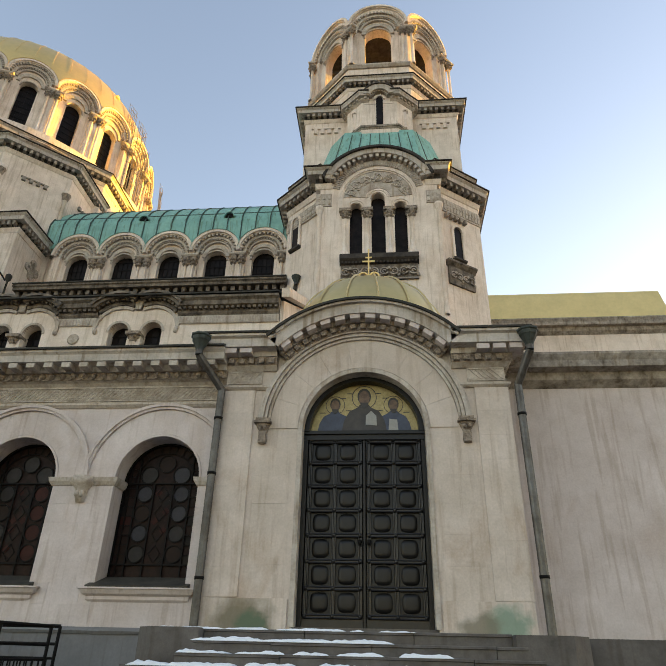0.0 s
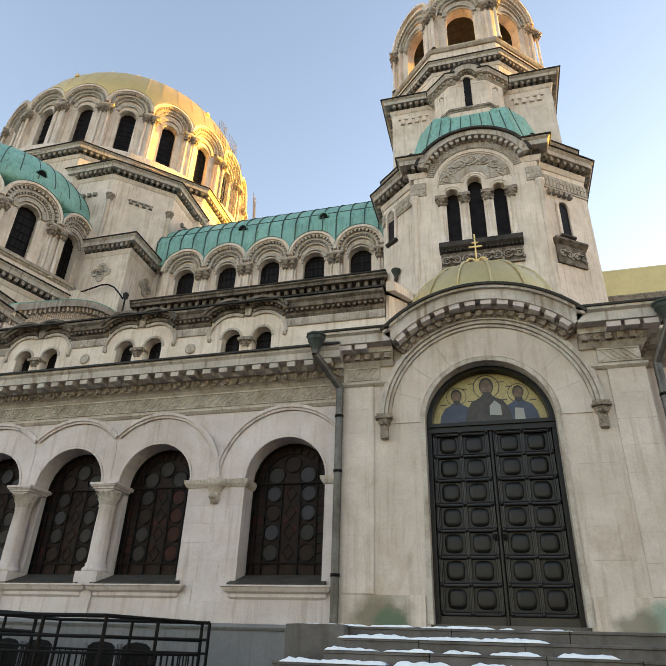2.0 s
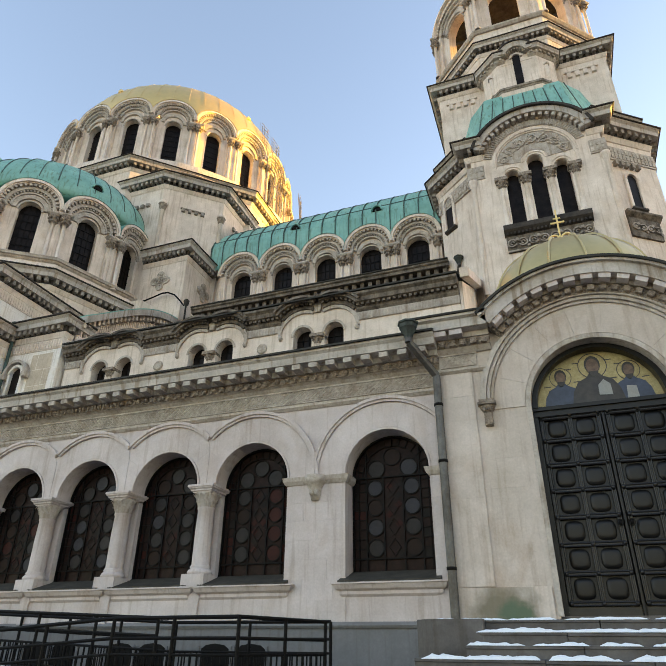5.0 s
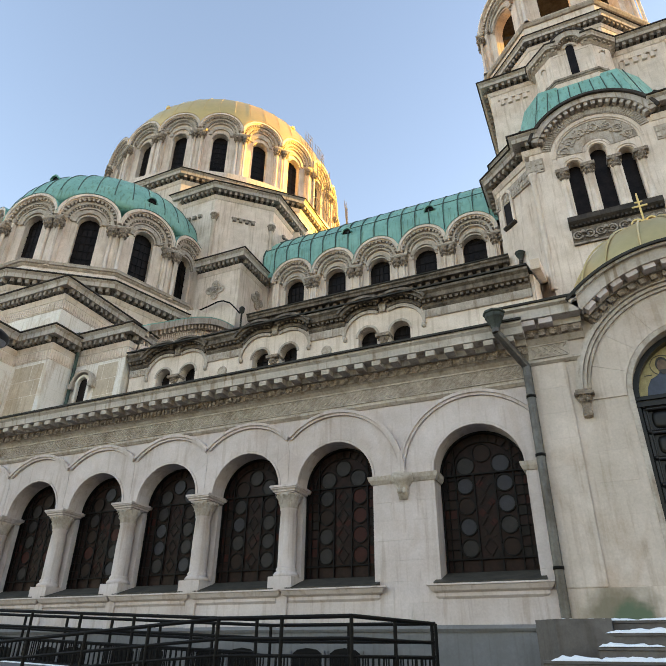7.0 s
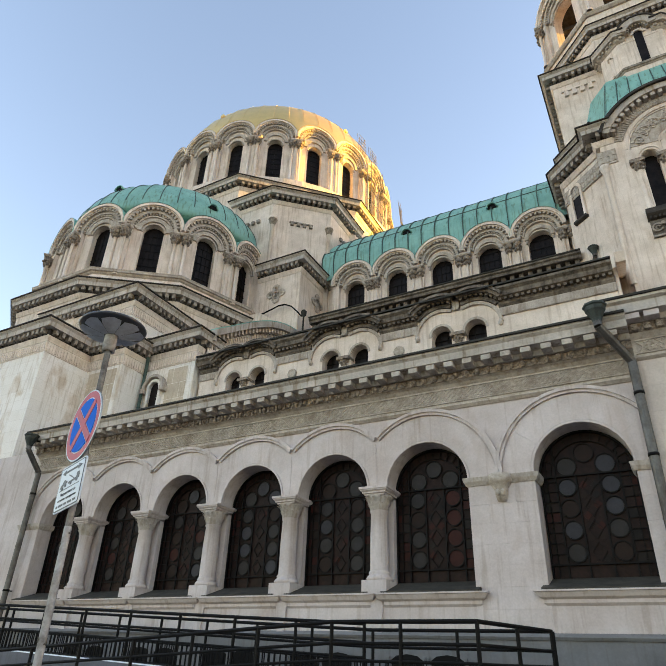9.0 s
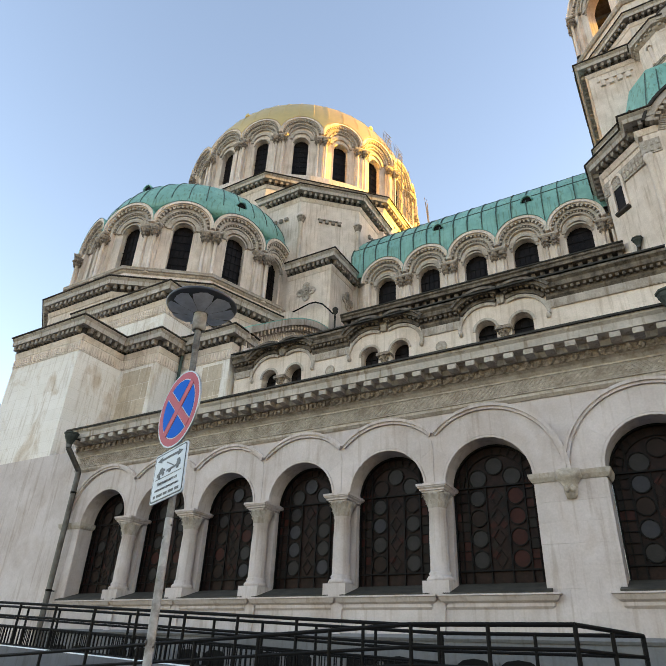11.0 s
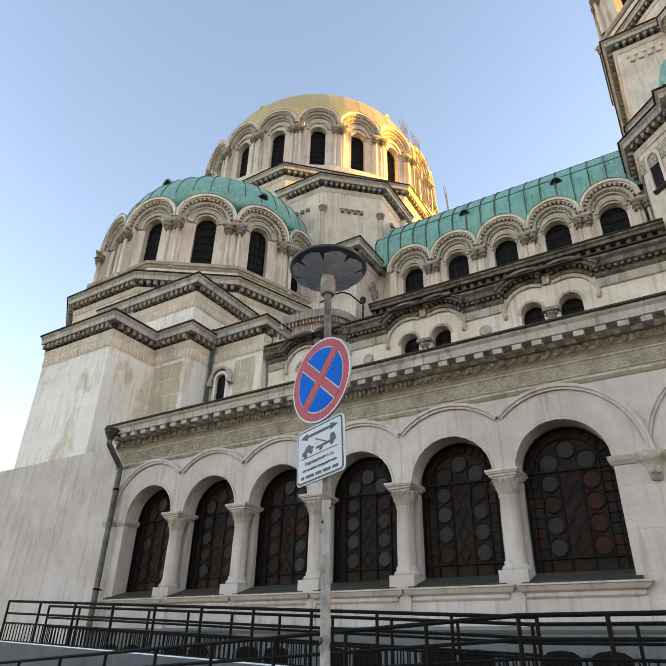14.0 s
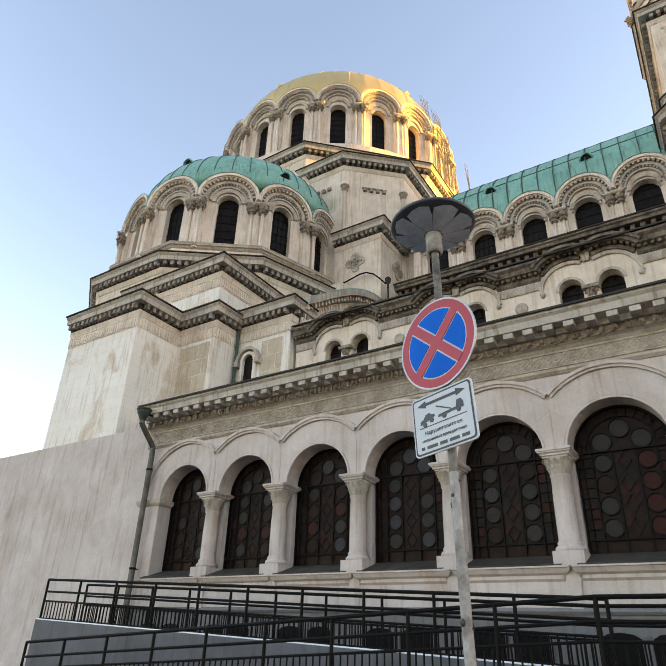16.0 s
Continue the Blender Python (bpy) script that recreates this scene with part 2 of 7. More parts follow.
# ---- mesh helpers ----
class MB:
    """A plain collector of corners and faces."""

    def __init__(self):
        self.v, self.f, self.s = [], [], []

    def add(self, vs, fs, smooth=False):
        o = len(self.v)
        self.v += [tuple(p) for p in vs]
        self.f += [tuple(i + o for i in q) for q in fs]
        self.s += [smooth] * len(fs)
        return self

    def box(self, x0, x1, y0, y1, z0, z1):
        return self.add([(x, y, z) for z in (z0, z1) for y in (y0, y1) for x in (x0, x1)],
                        [(0, 1, 3, 2)[::-1], (4, 5, 7, 6), (0, 1, 5, 4), (2, 3, 7, 6)[::-1], (0, 2, 6, 4)[::-1], (1, 3, 7, 5)])

    def prism(self, poly, y0, y1):
        """A polygon of (x, z), pulled from y0 to y1."""
        n = len(poly)
        vs = [(x, y0, z) for x, z in poly] + [(x, y1, z) for x, z in poly]
        fs = [tuple(range(n)), tuple(range(2 * n - 1, n - 1, -1))] + [(i, i + n, (i + 1) % n + n, (i + 1) % n) for i in range(n)]
        return self.add(vs, fs)

    def slab(self, poly, z0, z1):
        """A polygon of (x, y), pulled from z0 to z1."""
        n = len(poly)
        vs = [(x, y, z0) for x, y in poly] + [(x, y, z1) for x, y in poly]
        fs = [tuple(range(n))[::-1], tuple(range(n, 2 * n))] + [(i, (i + 1) % n, (i + 1) % n + n, i + n) for i in range(n)]
        return self.add(vs, fs)

    def ring(self, cx, cz, r0, r1, y0, y1, a0=0, a1=180, n=20):
        """A piece of an arch in the facade's plane."""
        vs = []
        for i in range(n + 1):
            a = radians(a0 + (a1 - a0) * i / n)
            c, s = math.cos(a), math.sin(a)
            vs += [(cx + r0 * c, y0, cz + r0 * s), (cx + r1 * c, y0, cz + r1 * s), (cx + r1 * c, y1, cz + r1 * s), (cx + r0 * c, y1, cz + r0 * s)]
        fs = [(0, 1, 2, 3), tuple(4 * n + k for k in (3, 2, 1, 0))]
        for i in range(n):
            for k in range(4):
                fs.append((4 * i + k, 4 * i + 4 + k, 4 * i + 4 + (k + 1) % 4, 4 * i + (k + 1) % 4))
        return self.add(vs, fs)

    def lathe(self, prof, cx, cy, n=16, a0=0, a1=360, smooth=True):
        m = len(prof)
        full = abs(a1 - a0) >= 360
        k = n if full else n + 1
        vs = []
        for i in range(k):
            a = radians(a0 + (a1 - a0) * i / n)
            vs += [(cx + r * math.cos(a), cy + r * math.sin(a), z) for r, z in prof]
        fs = []
        for i in range(n):
            j = (i + 1) % k
            fs += [(i * m + q, j * m + q, j * m + q + 1, i * m + q + 1) for q in range(m - 1)]
        return self.add(vs, fs, smooth)

    def sweep(self, prof, path, closed=False):
        """A closed profile of (outward, z) drawn along a plan line; outward is to the right of its way."""
        n, m = len(path), len(prof)
        vs = []
        for i in range(n):
            p = Vector(path[i])
            d = []
            if closed or i > 0:
                d.append((p - Vector(path[i - 1])).normalized())
            if closed or i < n - 1:
                d.append((Vector(path[(i + 1) % n]) - p).normalized())
            nn = [Vector((q.y, -q.x)) for q in d]
            o = nn[0] if len(nn) == 1 else (nn[0] + nn[1]) / (1 + nn[0].dot(nn[1]))
            vs += [(p.x + o.x * a, p.y + o.y * a, z) for a, z in prof]
        fs = []
        for i in range(n if closed else n - 1):
            j = (i + 1) % n
            fs += [(i * m + k, j * m + k, j * m + (k + 1) % m, i * m + (k + 1) % m) for k in range(m)]
        if not closed:
            fs += [tuple(range(m)), tuple(range((n - 1) * m, n * m))[::-1]]
        return self.add(vs, fs)

    def wall(self, xa, xb, z0, z1, y0, y1, holes=(), crown=None, n=14):
        """A wall from xa to xb with round-headed openings (centre, half width, sill, spring); crown (centre, z, radius): a round top."""
        xs = {xa, xb}
        for c, w, zb, zs in holes:
            xs |= {c - w * math.cos(math.pi * i / n) for i in range(n + 1)}
        if crown:
            xs |= {crown[0] - crown[2] * math.cos(math.pi * i / 18) for i in range(19)}
        xs = sorted(x for x in {round(x, 5) for x in xs} if xa - 1e-6 <= x <= xb + 1e-6)

        def top(x):
            if not crown:
                return z1
            h = crown[2] ** 2 - (x - crown[0]) ** 2
            return max(z1, crown[1] + math.sqrt(h)) if h > 0 else z1

        def col(x0_, x1_, b0, b1, t0, t1):
            vs = [(x0_, y0, b0), (x1_, y0, b1), (x1_, y0, t1), (x0_, y0, t0), (x0_, y1, b0), (x1_, y1, b1), (x1_, y1, t1), (x0_, y1, t0)]
            self.add(vs, [(0, 1, 2, 3), (7, 6, 5, 4), (3, 2, 6, 7), (4, 5, 1, 0)])

        def side(x, b, t, flip):
            q = [(x, y0, b), (x, y1, b), (x, y1, t), (x, y0, t)]
            self.add(q, [(0, 1, 2, 3) if flip else (3, 2, 1, 0)])

        for p, q in zip(xs, xs[1:]):
            mid = (p + q) / 2
            hole = next((h for h in holes if abs(mid - h[0]) < h[1]), None)
            if hole:
                c, w, zb, zs = hole
                f = lambda x: zs + math.sqrt(max(0, w * w - (x - c) ** 2))
                col(p, q, f(p), f(q), top(p), top(q))
                if zb > z0:
                    col(p, q, z0, z0, zb, zb)
            else:
                col(p, q, z0, z0, top(p), top(q))
        for c, w, zb, zs in holes:
            side(c - w, zb, zs, True)
            side(c + w, zb, zs, False)
        side(xa, z0, top(xa), False)
        side(xb, z0, top(xb), True)
        return self

    def pane(self, cx, w, zb, zs, y, n=16, t=0.03):
        poly = [(cx - w, zb), (cx + w, zb)] + [(cx + w * math.cos(math.pi * i / n), zs + w * math.sin(math.pi * i / n)) for i in range(n + 1)]
        return self.prism(poly, y, y + t)

    def mesh(self, name, material):
        me = bpy.data.meshes.new(name)
        me.from_pydata(self.v, [], self.f)
        me.polygons.foreach_set("use_smooth", self.s)
        me.materials.append(material)
        bm = bmesh.new()
        bm.from_mesh(me)
        bmesh.ops.remove_doubles(bm, verts=bm.verts, dist=0.0004)
        bmesh.ops.recalc_face_normals(bm, faces=bm.faces)
        bm.to_mesh(me)
        bm.free()
        return me


def part(name, mb, material, parent, label="", m=None):
    """Links a mesh, or a collector's mesh, as one object under a thing or a part."""
    data = mb.mesh(name, material) if isinstance(mb, MB) else mb
    ob = new(name, data)
    if parent is not None:
        ob.parent = parent
    if m is not None:
        ob.matrix_local = m
    if label:
        ob["label"] = label
    return ob


def thing(name, label, category, at=(0, 0, 0), group="", kind=""):
    ob = new(name)
    ob.location = at
    return tagged(ob, label, category, group, kind)


def tube(mb, pts, r, n=10):
    for a, b in zip(pts, pts[1:]):
        a, b = Vector(a), Vector(b)
        q = (b - a).to_track_quat("Z", "Y").to_matrix().to_4x4()
        m = Matrix.Translation(a) @ q
        L_ = (b - a).length
        o = len(mb.v)
        vs = [m @ Vector((r * math.cos(2 * math.pi * i / n), r * math.sin(2 * math.pi * i / n), z)) for z in (0, L_) for i in range(n)]
        mb.add(vs, [(i, (i + 1) % n, (i + 1) % n + n, i + n) for i in range(n)] + [tuple(range(n))[::-1], tuple(range(n, 2 * n))], False)
    return mb


def facing(cx, cy, angle, r):
    """The frame of a bay that looks outwards at that angle, at a distance r from a centre."""
    return Matrix.Translation((cx, cy, 0)) @ pose(0, 0, 0, 0, 0, angle + 90) @ Matrix.Translation((0, -r, 0))


def dentils(mb, x0, x1, step, w, y0, y1, z0, z1):
    n = max(1, int(round((x1 - x0) / step)))
    for i in range(n):
        x = x0 + (i + 0.5) * (x1 - x0) / n
        mb.box(x - w / 2, x + w / 2, y0, y1, z0, z1)
    return mb


def ring_dentils(mb, cx, cz, r0, r1, y0, y1, n, a0=8, a1=172, fill=0.55):
    st = (a1 - a0) / n
    for i in range(n):
        a = a0 + i * st
        mb.ring(cx, cz, r0, r1, y0, y1, a + st * (1 - fill) / 2, a + st * (1 + fill) / 2, 1)
    return mb


def corona(z, h, out, back=0.4):
    """The profile of a projecting cornice whose top lies at z."""
    return [(-back, z - h), (0.02, z - h), (out * 0.35, z - h * 0.8), (out * 0.42, z - h * 0.55), (out * 0.85, z - h * 0.5),
            (out * 0.88, z - h * 0.28), (out, z - h * 0.08), (out, z), (-back, z + 0.02)]


def path_dentils(mb, path, step, w, o0, o1, z0, z1, closed=False):
    """Small blocks under a cornice along a plan line."""
    n = len(path)
    for i in range(n if closed else n - 1):
        a, b = Vector(path[i]), Vector(path[(i + 1) % n])
        d = (b - a).normalized()
        o = Vector((d.y, -d.x))
        k = max(1, int((b - a).length / step))
        for j in range(k):
            c = a + d * ((j + 0.5) * (b - a).length / k)
            q = [c - d * w / 2 + o * o0, c + d * w / 2 + o * o0, c + d * w / 2 + o * o1, c - d * w / 2 + o * o1]
            mb.slab([(p.x, p.y) for p in q][::-1], z0, z1)
    return mb


def cornice(owner, m, path, z, closed=False, h=1.0, out=0.6, step=0.34, top=None, fascia=None, name="cornice"):
    """A layered cornice, its top at z: pale corona with a dark drip edge, blocks before a band painted dark for the
    shade in their gaps, a moulded foot.
    """
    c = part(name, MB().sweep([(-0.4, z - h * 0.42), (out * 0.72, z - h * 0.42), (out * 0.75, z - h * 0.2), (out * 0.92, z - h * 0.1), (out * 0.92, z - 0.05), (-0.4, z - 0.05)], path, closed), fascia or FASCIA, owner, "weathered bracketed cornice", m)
    part("drip_edge", MB().sweep([(-0.45, z - 0.048), (out, z - 0.06), (out + 0.03, z - 0.03), (out, z + 0.02), (-0.45, z + 0.05)], path, closed), top or SOOT_SHADE, c)
    # Near-black band paints the shade in the gaps between the blocks.
    part("dark_band", MB().sweep([(-0.3, z - h * 0.72), (out * 0.16, z - h * 0.72), (out * 0.16, z - h * 0.42), (-0.3, z - h * 0.42)], path, closed), SOOT_SHADE, c)
    part("dentil_band", path_dentils(MB(), path, step, step * 0.5, out * 0.14, out * 0.6, z - h * 0.66, z - h * 0.425, closed), GRIME, c, "dentilled stone band")["kind"] = "stuff"
    part("foot_mould", MB().sweep([(-0.3, z - h), (0.03, z - h), (out * 0.12, z - h * 0.9), (out * 0.22, z - h * 0.74), (-0.3, z - h * 0.72)], path, closed), STONE, c)
    return c


# ---- ground ----
g = MB().slab([(-900, -900), (900, -900), (900, 900), (-900, 900)], -0.3, 0.0)
tagged(part("ground", g, ASPH, None), "dark worn asphalt round the cathedral", "ground", kind="structure")

# Unseen blocker: added only to keep the low sun off the lower stonework.
tagged(part("wall_east", MB().box(50, 64, 75, 150, 0, 39.5).box(50.2, 64, 50, 75, 0, 25.0), STONE, None), "unseen added wall that blocks the low sun", "wall", kind="structure")

# ---- aisle: the long low wall with seven stained windows ----
aisle = thing("cathedral_aisle", "pale limestone cathedral aisle with round-arched stained windows", "building", (0, 16.2, 0))
AY = 16.2
COLS = [-9.07 - 2.4 * k for k in range(5)]
WINS = [-4.57, -7.87] + [c - 1.2 for c in COLS]
HALF, SPR, SILL = 0.95, 4.97, 2.95
AI = Matrix.Translation((0, -16.2, 0))
mb = MB()
mb.wall(-21.7, -2.9, SPR, 7.6, AY, AY + 0.62, [(c, HALF, SPR, SPR) for c in WINS])
mb.box(-21.7, -2.9, AY, AY + 0.62, 1.97, 2.6)
for xa, xb in ((-21.7, -20.82), (-6.92, -5.52), (-3.62, -2.9)):
    mb.box(xa, xb, AY, AY + 0.62, 2.6, SPR)
for x in COLS:
    mb.box(x - 0.25, x + 0.25, AY + 0.33, AY + 0.62, 2.6, SPR)
part("wall", mb, PALE, aisle, "pale limestone wall", AI)
mb = MB().box(-21.7, -2.9, AY - 0.06, AY + 0.62, 0, 1.9)
mb.sweep([(-0.3, 1.88), (0.09, 1.88), (0.12, 1.93), (0.06, 1.97), (0.0, 2.0), (-0.3, 2.0)], [(-21.7, AY), (-2.9, AY)])
part("plinth", mb, PLINTH, aisle, "grey stained plinth course", AI)
for c in WINS[1:]:
    for k in (-0.42, 0.42):
        bw_ = part("basement_window", MB().prism([(-0.33, 1.0), (0.33, 1.0), (0.33, 1.5), (0.22, 1.57), (0.0, 1.6), (-0.22, 1.57), (-0.33, 1.5)], AY - 0.066, AY - 0.05), IRON, aisle, "small black basement window", AI @ Matrix.Translation((c - 0.12 + k, 0, 0)))
        part("frame", MB().box(-0.4, -0.36, AY - 0.1, AY, 0.96, 1.55).box(0.36, 0.4, AY - 0.1, AY, 0.96, 1.55).box(-0.4, 0.4, AY - 0.12, AY, 0.92, 1.0), PLINTH, bw_)
# mouldings that frame each arch; neighbours meet in a sharp valley
for i, c in enumerate(WINS):
    a0 = 0 if i in (0, 1) else 45.5
    a1 = 180 if i in (0, 6) else 134.5
    a1 = 180 if i == 0 else a1
    mb = MB()
    mb.ring(c, SPR, 1.60, 1.66, AY - 0.06 - 0.004 * i, AY + 0.05, a0, a1, 28)
    mb.ring(c, SPR, 1.66, 1.73, AY - 0.10 - 0.004 * i, AY + 0.05, a0, a1, 28)
    mb.ring(c, SPR, HALF, HALF + 0.05, AY - 0.025, AY + 0.3, 0, 180, 28)
    part("hood_mould", mb, PALE, aisle, "", AI)
# the carved band and the big cornice above
mb = MB().box(-21.7, -3.2, AY - 0.05, AY + 0.1, 6.74, 7.16)
frieze = part("frieze", mb, CARVED, aisle, "carved lattice frieze band", AI)


def strapwork(xa, xb, z0, z1, y, step, w=0.028):
    """Interlaced ribs: slanting strips both ways, with a small boss where they cross, between two thin fillets."""
    mb = MB().box(xa, xb, y - 0.03, y, z1 - 0.03, z1).box(xa, xb, y - 0.03, y, z0, z0 + 0.03)
    hgt = z1 - z0 - 0.08
    x = xa + 0.02
    while x + hgt < xb:
        a, b = z0 + 0.04, z1 - 0.04
        mb.prism([(x, a), (x + w, a), (x + hgt + w, b), (x + hgt, b)], y - 0.022, y)
        mb.prism([(x + hgt, a), (x + hgt + w, a), (x + w, b), (x, b)], y - 0.024, y)
        x += step
    return mb


mb = strapwork(-21.65, -3.3, 6.77, 7.13, AY - 0.05, 0.105, 0.024)
part("lattice", mb, CARVED, frieze, "interlaced carved strapwork")
mb = MB()
mb.sweep([(-0.1, 6.62), (0.03, 6.62), (0.09, 6.68), (0.09, 6.73), (-0.1, 6.74)], [(-21.7, AY), (-3.2, AY)])
mb.sweep([(-0.1, 7.16), (0.06, 7.16), (0.12, 7.22), (0.2, 7.26), (-0.1, 7.26)], [(-21.7, AY), (-3.2, AY)])
part("string_course", mb, WORN, aisle, "", AI)
mb = MB().box(-21.7, -3.2, AY - 0.22, AY + 0.3, 7.26, 7.44)
dentils(mb, -21.7, -3.2, 0.26, 0.05, AY - 0.27, AY - 0.2, 7.27, 7.43)
for k in range(72):
    mb.lathe([(0, 7.28), (0.055, 7.30), (0.07, 7.36), (0.05, 7.41), (0, 7.42)], -21.57 + 0.2565 * k, AY - 0.235, 7)
part("bed_mould", mb, LEAFY, aisle, "stained egg-and-leaf moulding", AI)
mb = MB()
mb.sweep([(-0.4, 7.44), (0.3, 7.44), (0.34, 7.56), (0.62, 7.58), (0.64, 7.74), (0.70, 7.80), (0.70, 7.86), (-0.4, 7.92)], [(-21.7, AY), (-3.2, AY)])
part("cornice", mb, FASCIA, aisle, "streaked limestone cornice", AI)
mb = MB().sweep([(-5.5, 10.4), (0.68, 7.863), (0.76, 7.85), (0.76, 7.9), (-5.5, 10.5)], [(-21.7, AY), (-3.2, AY)])
part("roof", mb, COPPER_D, aisle, "dark sheet-metal lean-to roof", AI)
dm = MB().box(-0.105, 0.105, -0.60, -0.2, 7.445, 7.565).mesh("dentil", WORN)
n = 42
for i in range(n):
    part("dentil", dm, WORN, aisle, "", AI @ Matrix.Translation((-21.6 + (i + 0.5) * 18.3 / n, AY, 0)))


def voussoir(c, a0, a1, left, right):
    """One wedge of an arch, cut upright where the neighbour's arch begins."""
    out = lambda a: min(1.585, (1.19 if (right if math.cos(radians(a)) > 0 else left) else 9) / max(1e-3, abs(math.cos(radians(a)))))
    pts = []
    for a in np.linspace(a0 + 0.05, a1 - 0.05, 6):
        pts.append((c + (HALF + 0.06) * math.cos(radians(a)), SPR + (HALF + 0.06) * math.sin(radians(a))))
    for a in np.linspace(a1 - 0.04, a0 + 0.04, 6):
        pts.append((c + out(a) * math.cos(radians(a)), SPR + out(a) * math.sin(radians(a))))
    return MB().prism(pts, AY - 0.012, AY + 0.05)


def ashlar(owner, m, x0, x1, z0, z1, y, rows, widths, material, name="stone_block", gap=0.0016):
    """Courses of dressed blocks, slightly proud of the wall, with open joints."""
    random.seed(int(abs(x0 * 100)))
    hh = (z1 - z0) / rows
    g_ = gap
    for r in range(rows):
        cuts = [x0] + [x0 + (x1 - x0) * w for w in widths[r % len(widths)]] + [x1]
        for a, b in zip(cuts, cuts[1:]):
            p = y - 0.006 - random.uniform(0, 0.005)
            part(name, MB().box(a + g_, b - g_, p, y + 0.05, z0 + r * hh + g_, z0 + (r + 1) * hh - g_), material, owner, "", m)


def aisle_column():
    """A round engaged column: bracket, plinth, shaft, leafy capital and abacus."""
    c = new("column")
    c.parent = aisle
    part("plinth", MB().box(-0.29, 0.29, -0.2, 0.4, 2.72, 2.98).lathe([(0.0, 2.98), (0.27, 2.98), (0.29, 3.03), (0.26, 3.08), (0.22, 3.1), (0.24, 3.14), (0.215, 3.18)], 0, 0.10, 20), PALE, c)
    part("bracket", MB().prism([(-0.1, 1.98), (0.1, 1.98), (0.13, 2.45), (0.27, 2.72), (-0.27, 2.72), (-0.13, 2.45)], -0.05, 0.3), PALE, c, "stained stone bracket")
    part("shaft", MB().lathe([(0.205, 3.15), (0.205, 3.9), (0.19, 4.42), (0.21, 4.44), (0.21, 4.47)], 0, 0.10, 20), PALE, c)
    cp = MB().lathe([(0.19, 4.46), (0.2, 4.56), (0.26, 4.7), (0.31, 4.8), (0.0, 4.8)], 0, 0.10, 16)
    for k in range(14):
        a = 2 * math.pi * k / 14
        for r0_, r1_, z0_, z1_ in ((0.195, 0.25, 4.48, 4.63), (0.225, 0.325, 4.58, 4.77)):
            a2 = a + (0.22 if z1_ > 4.7 else 0)
            u, v = Vector((math.cos(a2), math.sin(a2), 0)), Vector((-math.sin(a2), math.cos(a2), 0))
            c_ = Vector((0, 0.10, 0))
            row = [c_ + u * (r0_ + (r1_ - r0_) * q ** 1.6) + v * w_ * (0.042 if q < 0.7 else 0.03) + u * (0.012 if w_ == 0 else 0) + Vector((0, 0, z0_ + (z1_ - z0_) * q)) for q in (0, 0.4, 0.75, 1) for w_ in (-1, 0, 1)]
            tip = c_ + u * (r1_ + 0.03) + Vector((0, 0, z1_ - 0.035))
            cp.add(row + [tip], [(3 * g_ + h_, 3 * g_ + h_ + 1, 3 * g_ + h_ + 4, 3 * g_ + h_ + 3) for g_ in range(3) for h_ in (0, 1)] + [(9, 10, 12), (10, 11, 12)])
    part("capital", cp, WORN, c, "carved leaf capital")
    part("abacus", MB().sweep([(-0.3, 4.79), (-0.02, 4.79), (-0.02, 4.82), (0.02, 4.83), (0.02, 4.86), (0.06, 4.89), (0.06, 4.91), (0.08, 4.92), (0.08, 4.97), (-0.3, 4.97)], [(-0.27, -0.19), (0.27, -0.19), (0.27, 0.55), (-0.27, 0.55)], True), PALE, c)
    return c


c0 = aisle_column()
for i, x in enumerate(COLS):
    m = AI @ Matrix.Translation((x, AY, 0))
    if i == 0:
        c0.matrix_local = m
    else:
        copy_thing(c0, m)
# imposts of the wide pier and the end piers
for xa, xb, xc in ((-6.92, -5.52, -6.22), (-3.62, -2.95, None), (-21.7, -20.82, None)):
    mb = MB().sweep([(-0.3, 4.8), (0.03, 4.8), (0.08, 4.88), (0.1, 4.97), (-0.3, 4.97)], [(xa, AY + 0.5), (xa, AY), (xb, AY), (xb, AY + 0.5)])
    im = part("impost", mb, WORN, aisle, "", AI)
    if xc:
        mb = MB().lathe([(0.0, 4.42), (0.09, 4.43), (0.13, 4.55), (0.14, 4.68), (0.22, 4.8), (0.26, 4.83), (0.26, 4.98), (0, 4.98)], xc, AY, 10, 180, 360)
        mb.lathe([(0, 4.52), (0.05, 4.55), (0.06, 4.62), (0, 4.68)], xc - 0.05, AY - 0.13, 8).lathe([(0, 4.52), (0.05, 4.55), (0.06, 4.62), (0, 4.68)], xc + 0.06, AY - 0.12, 8)
        part("corbel", mb, CARVED, im, "carved corbel")


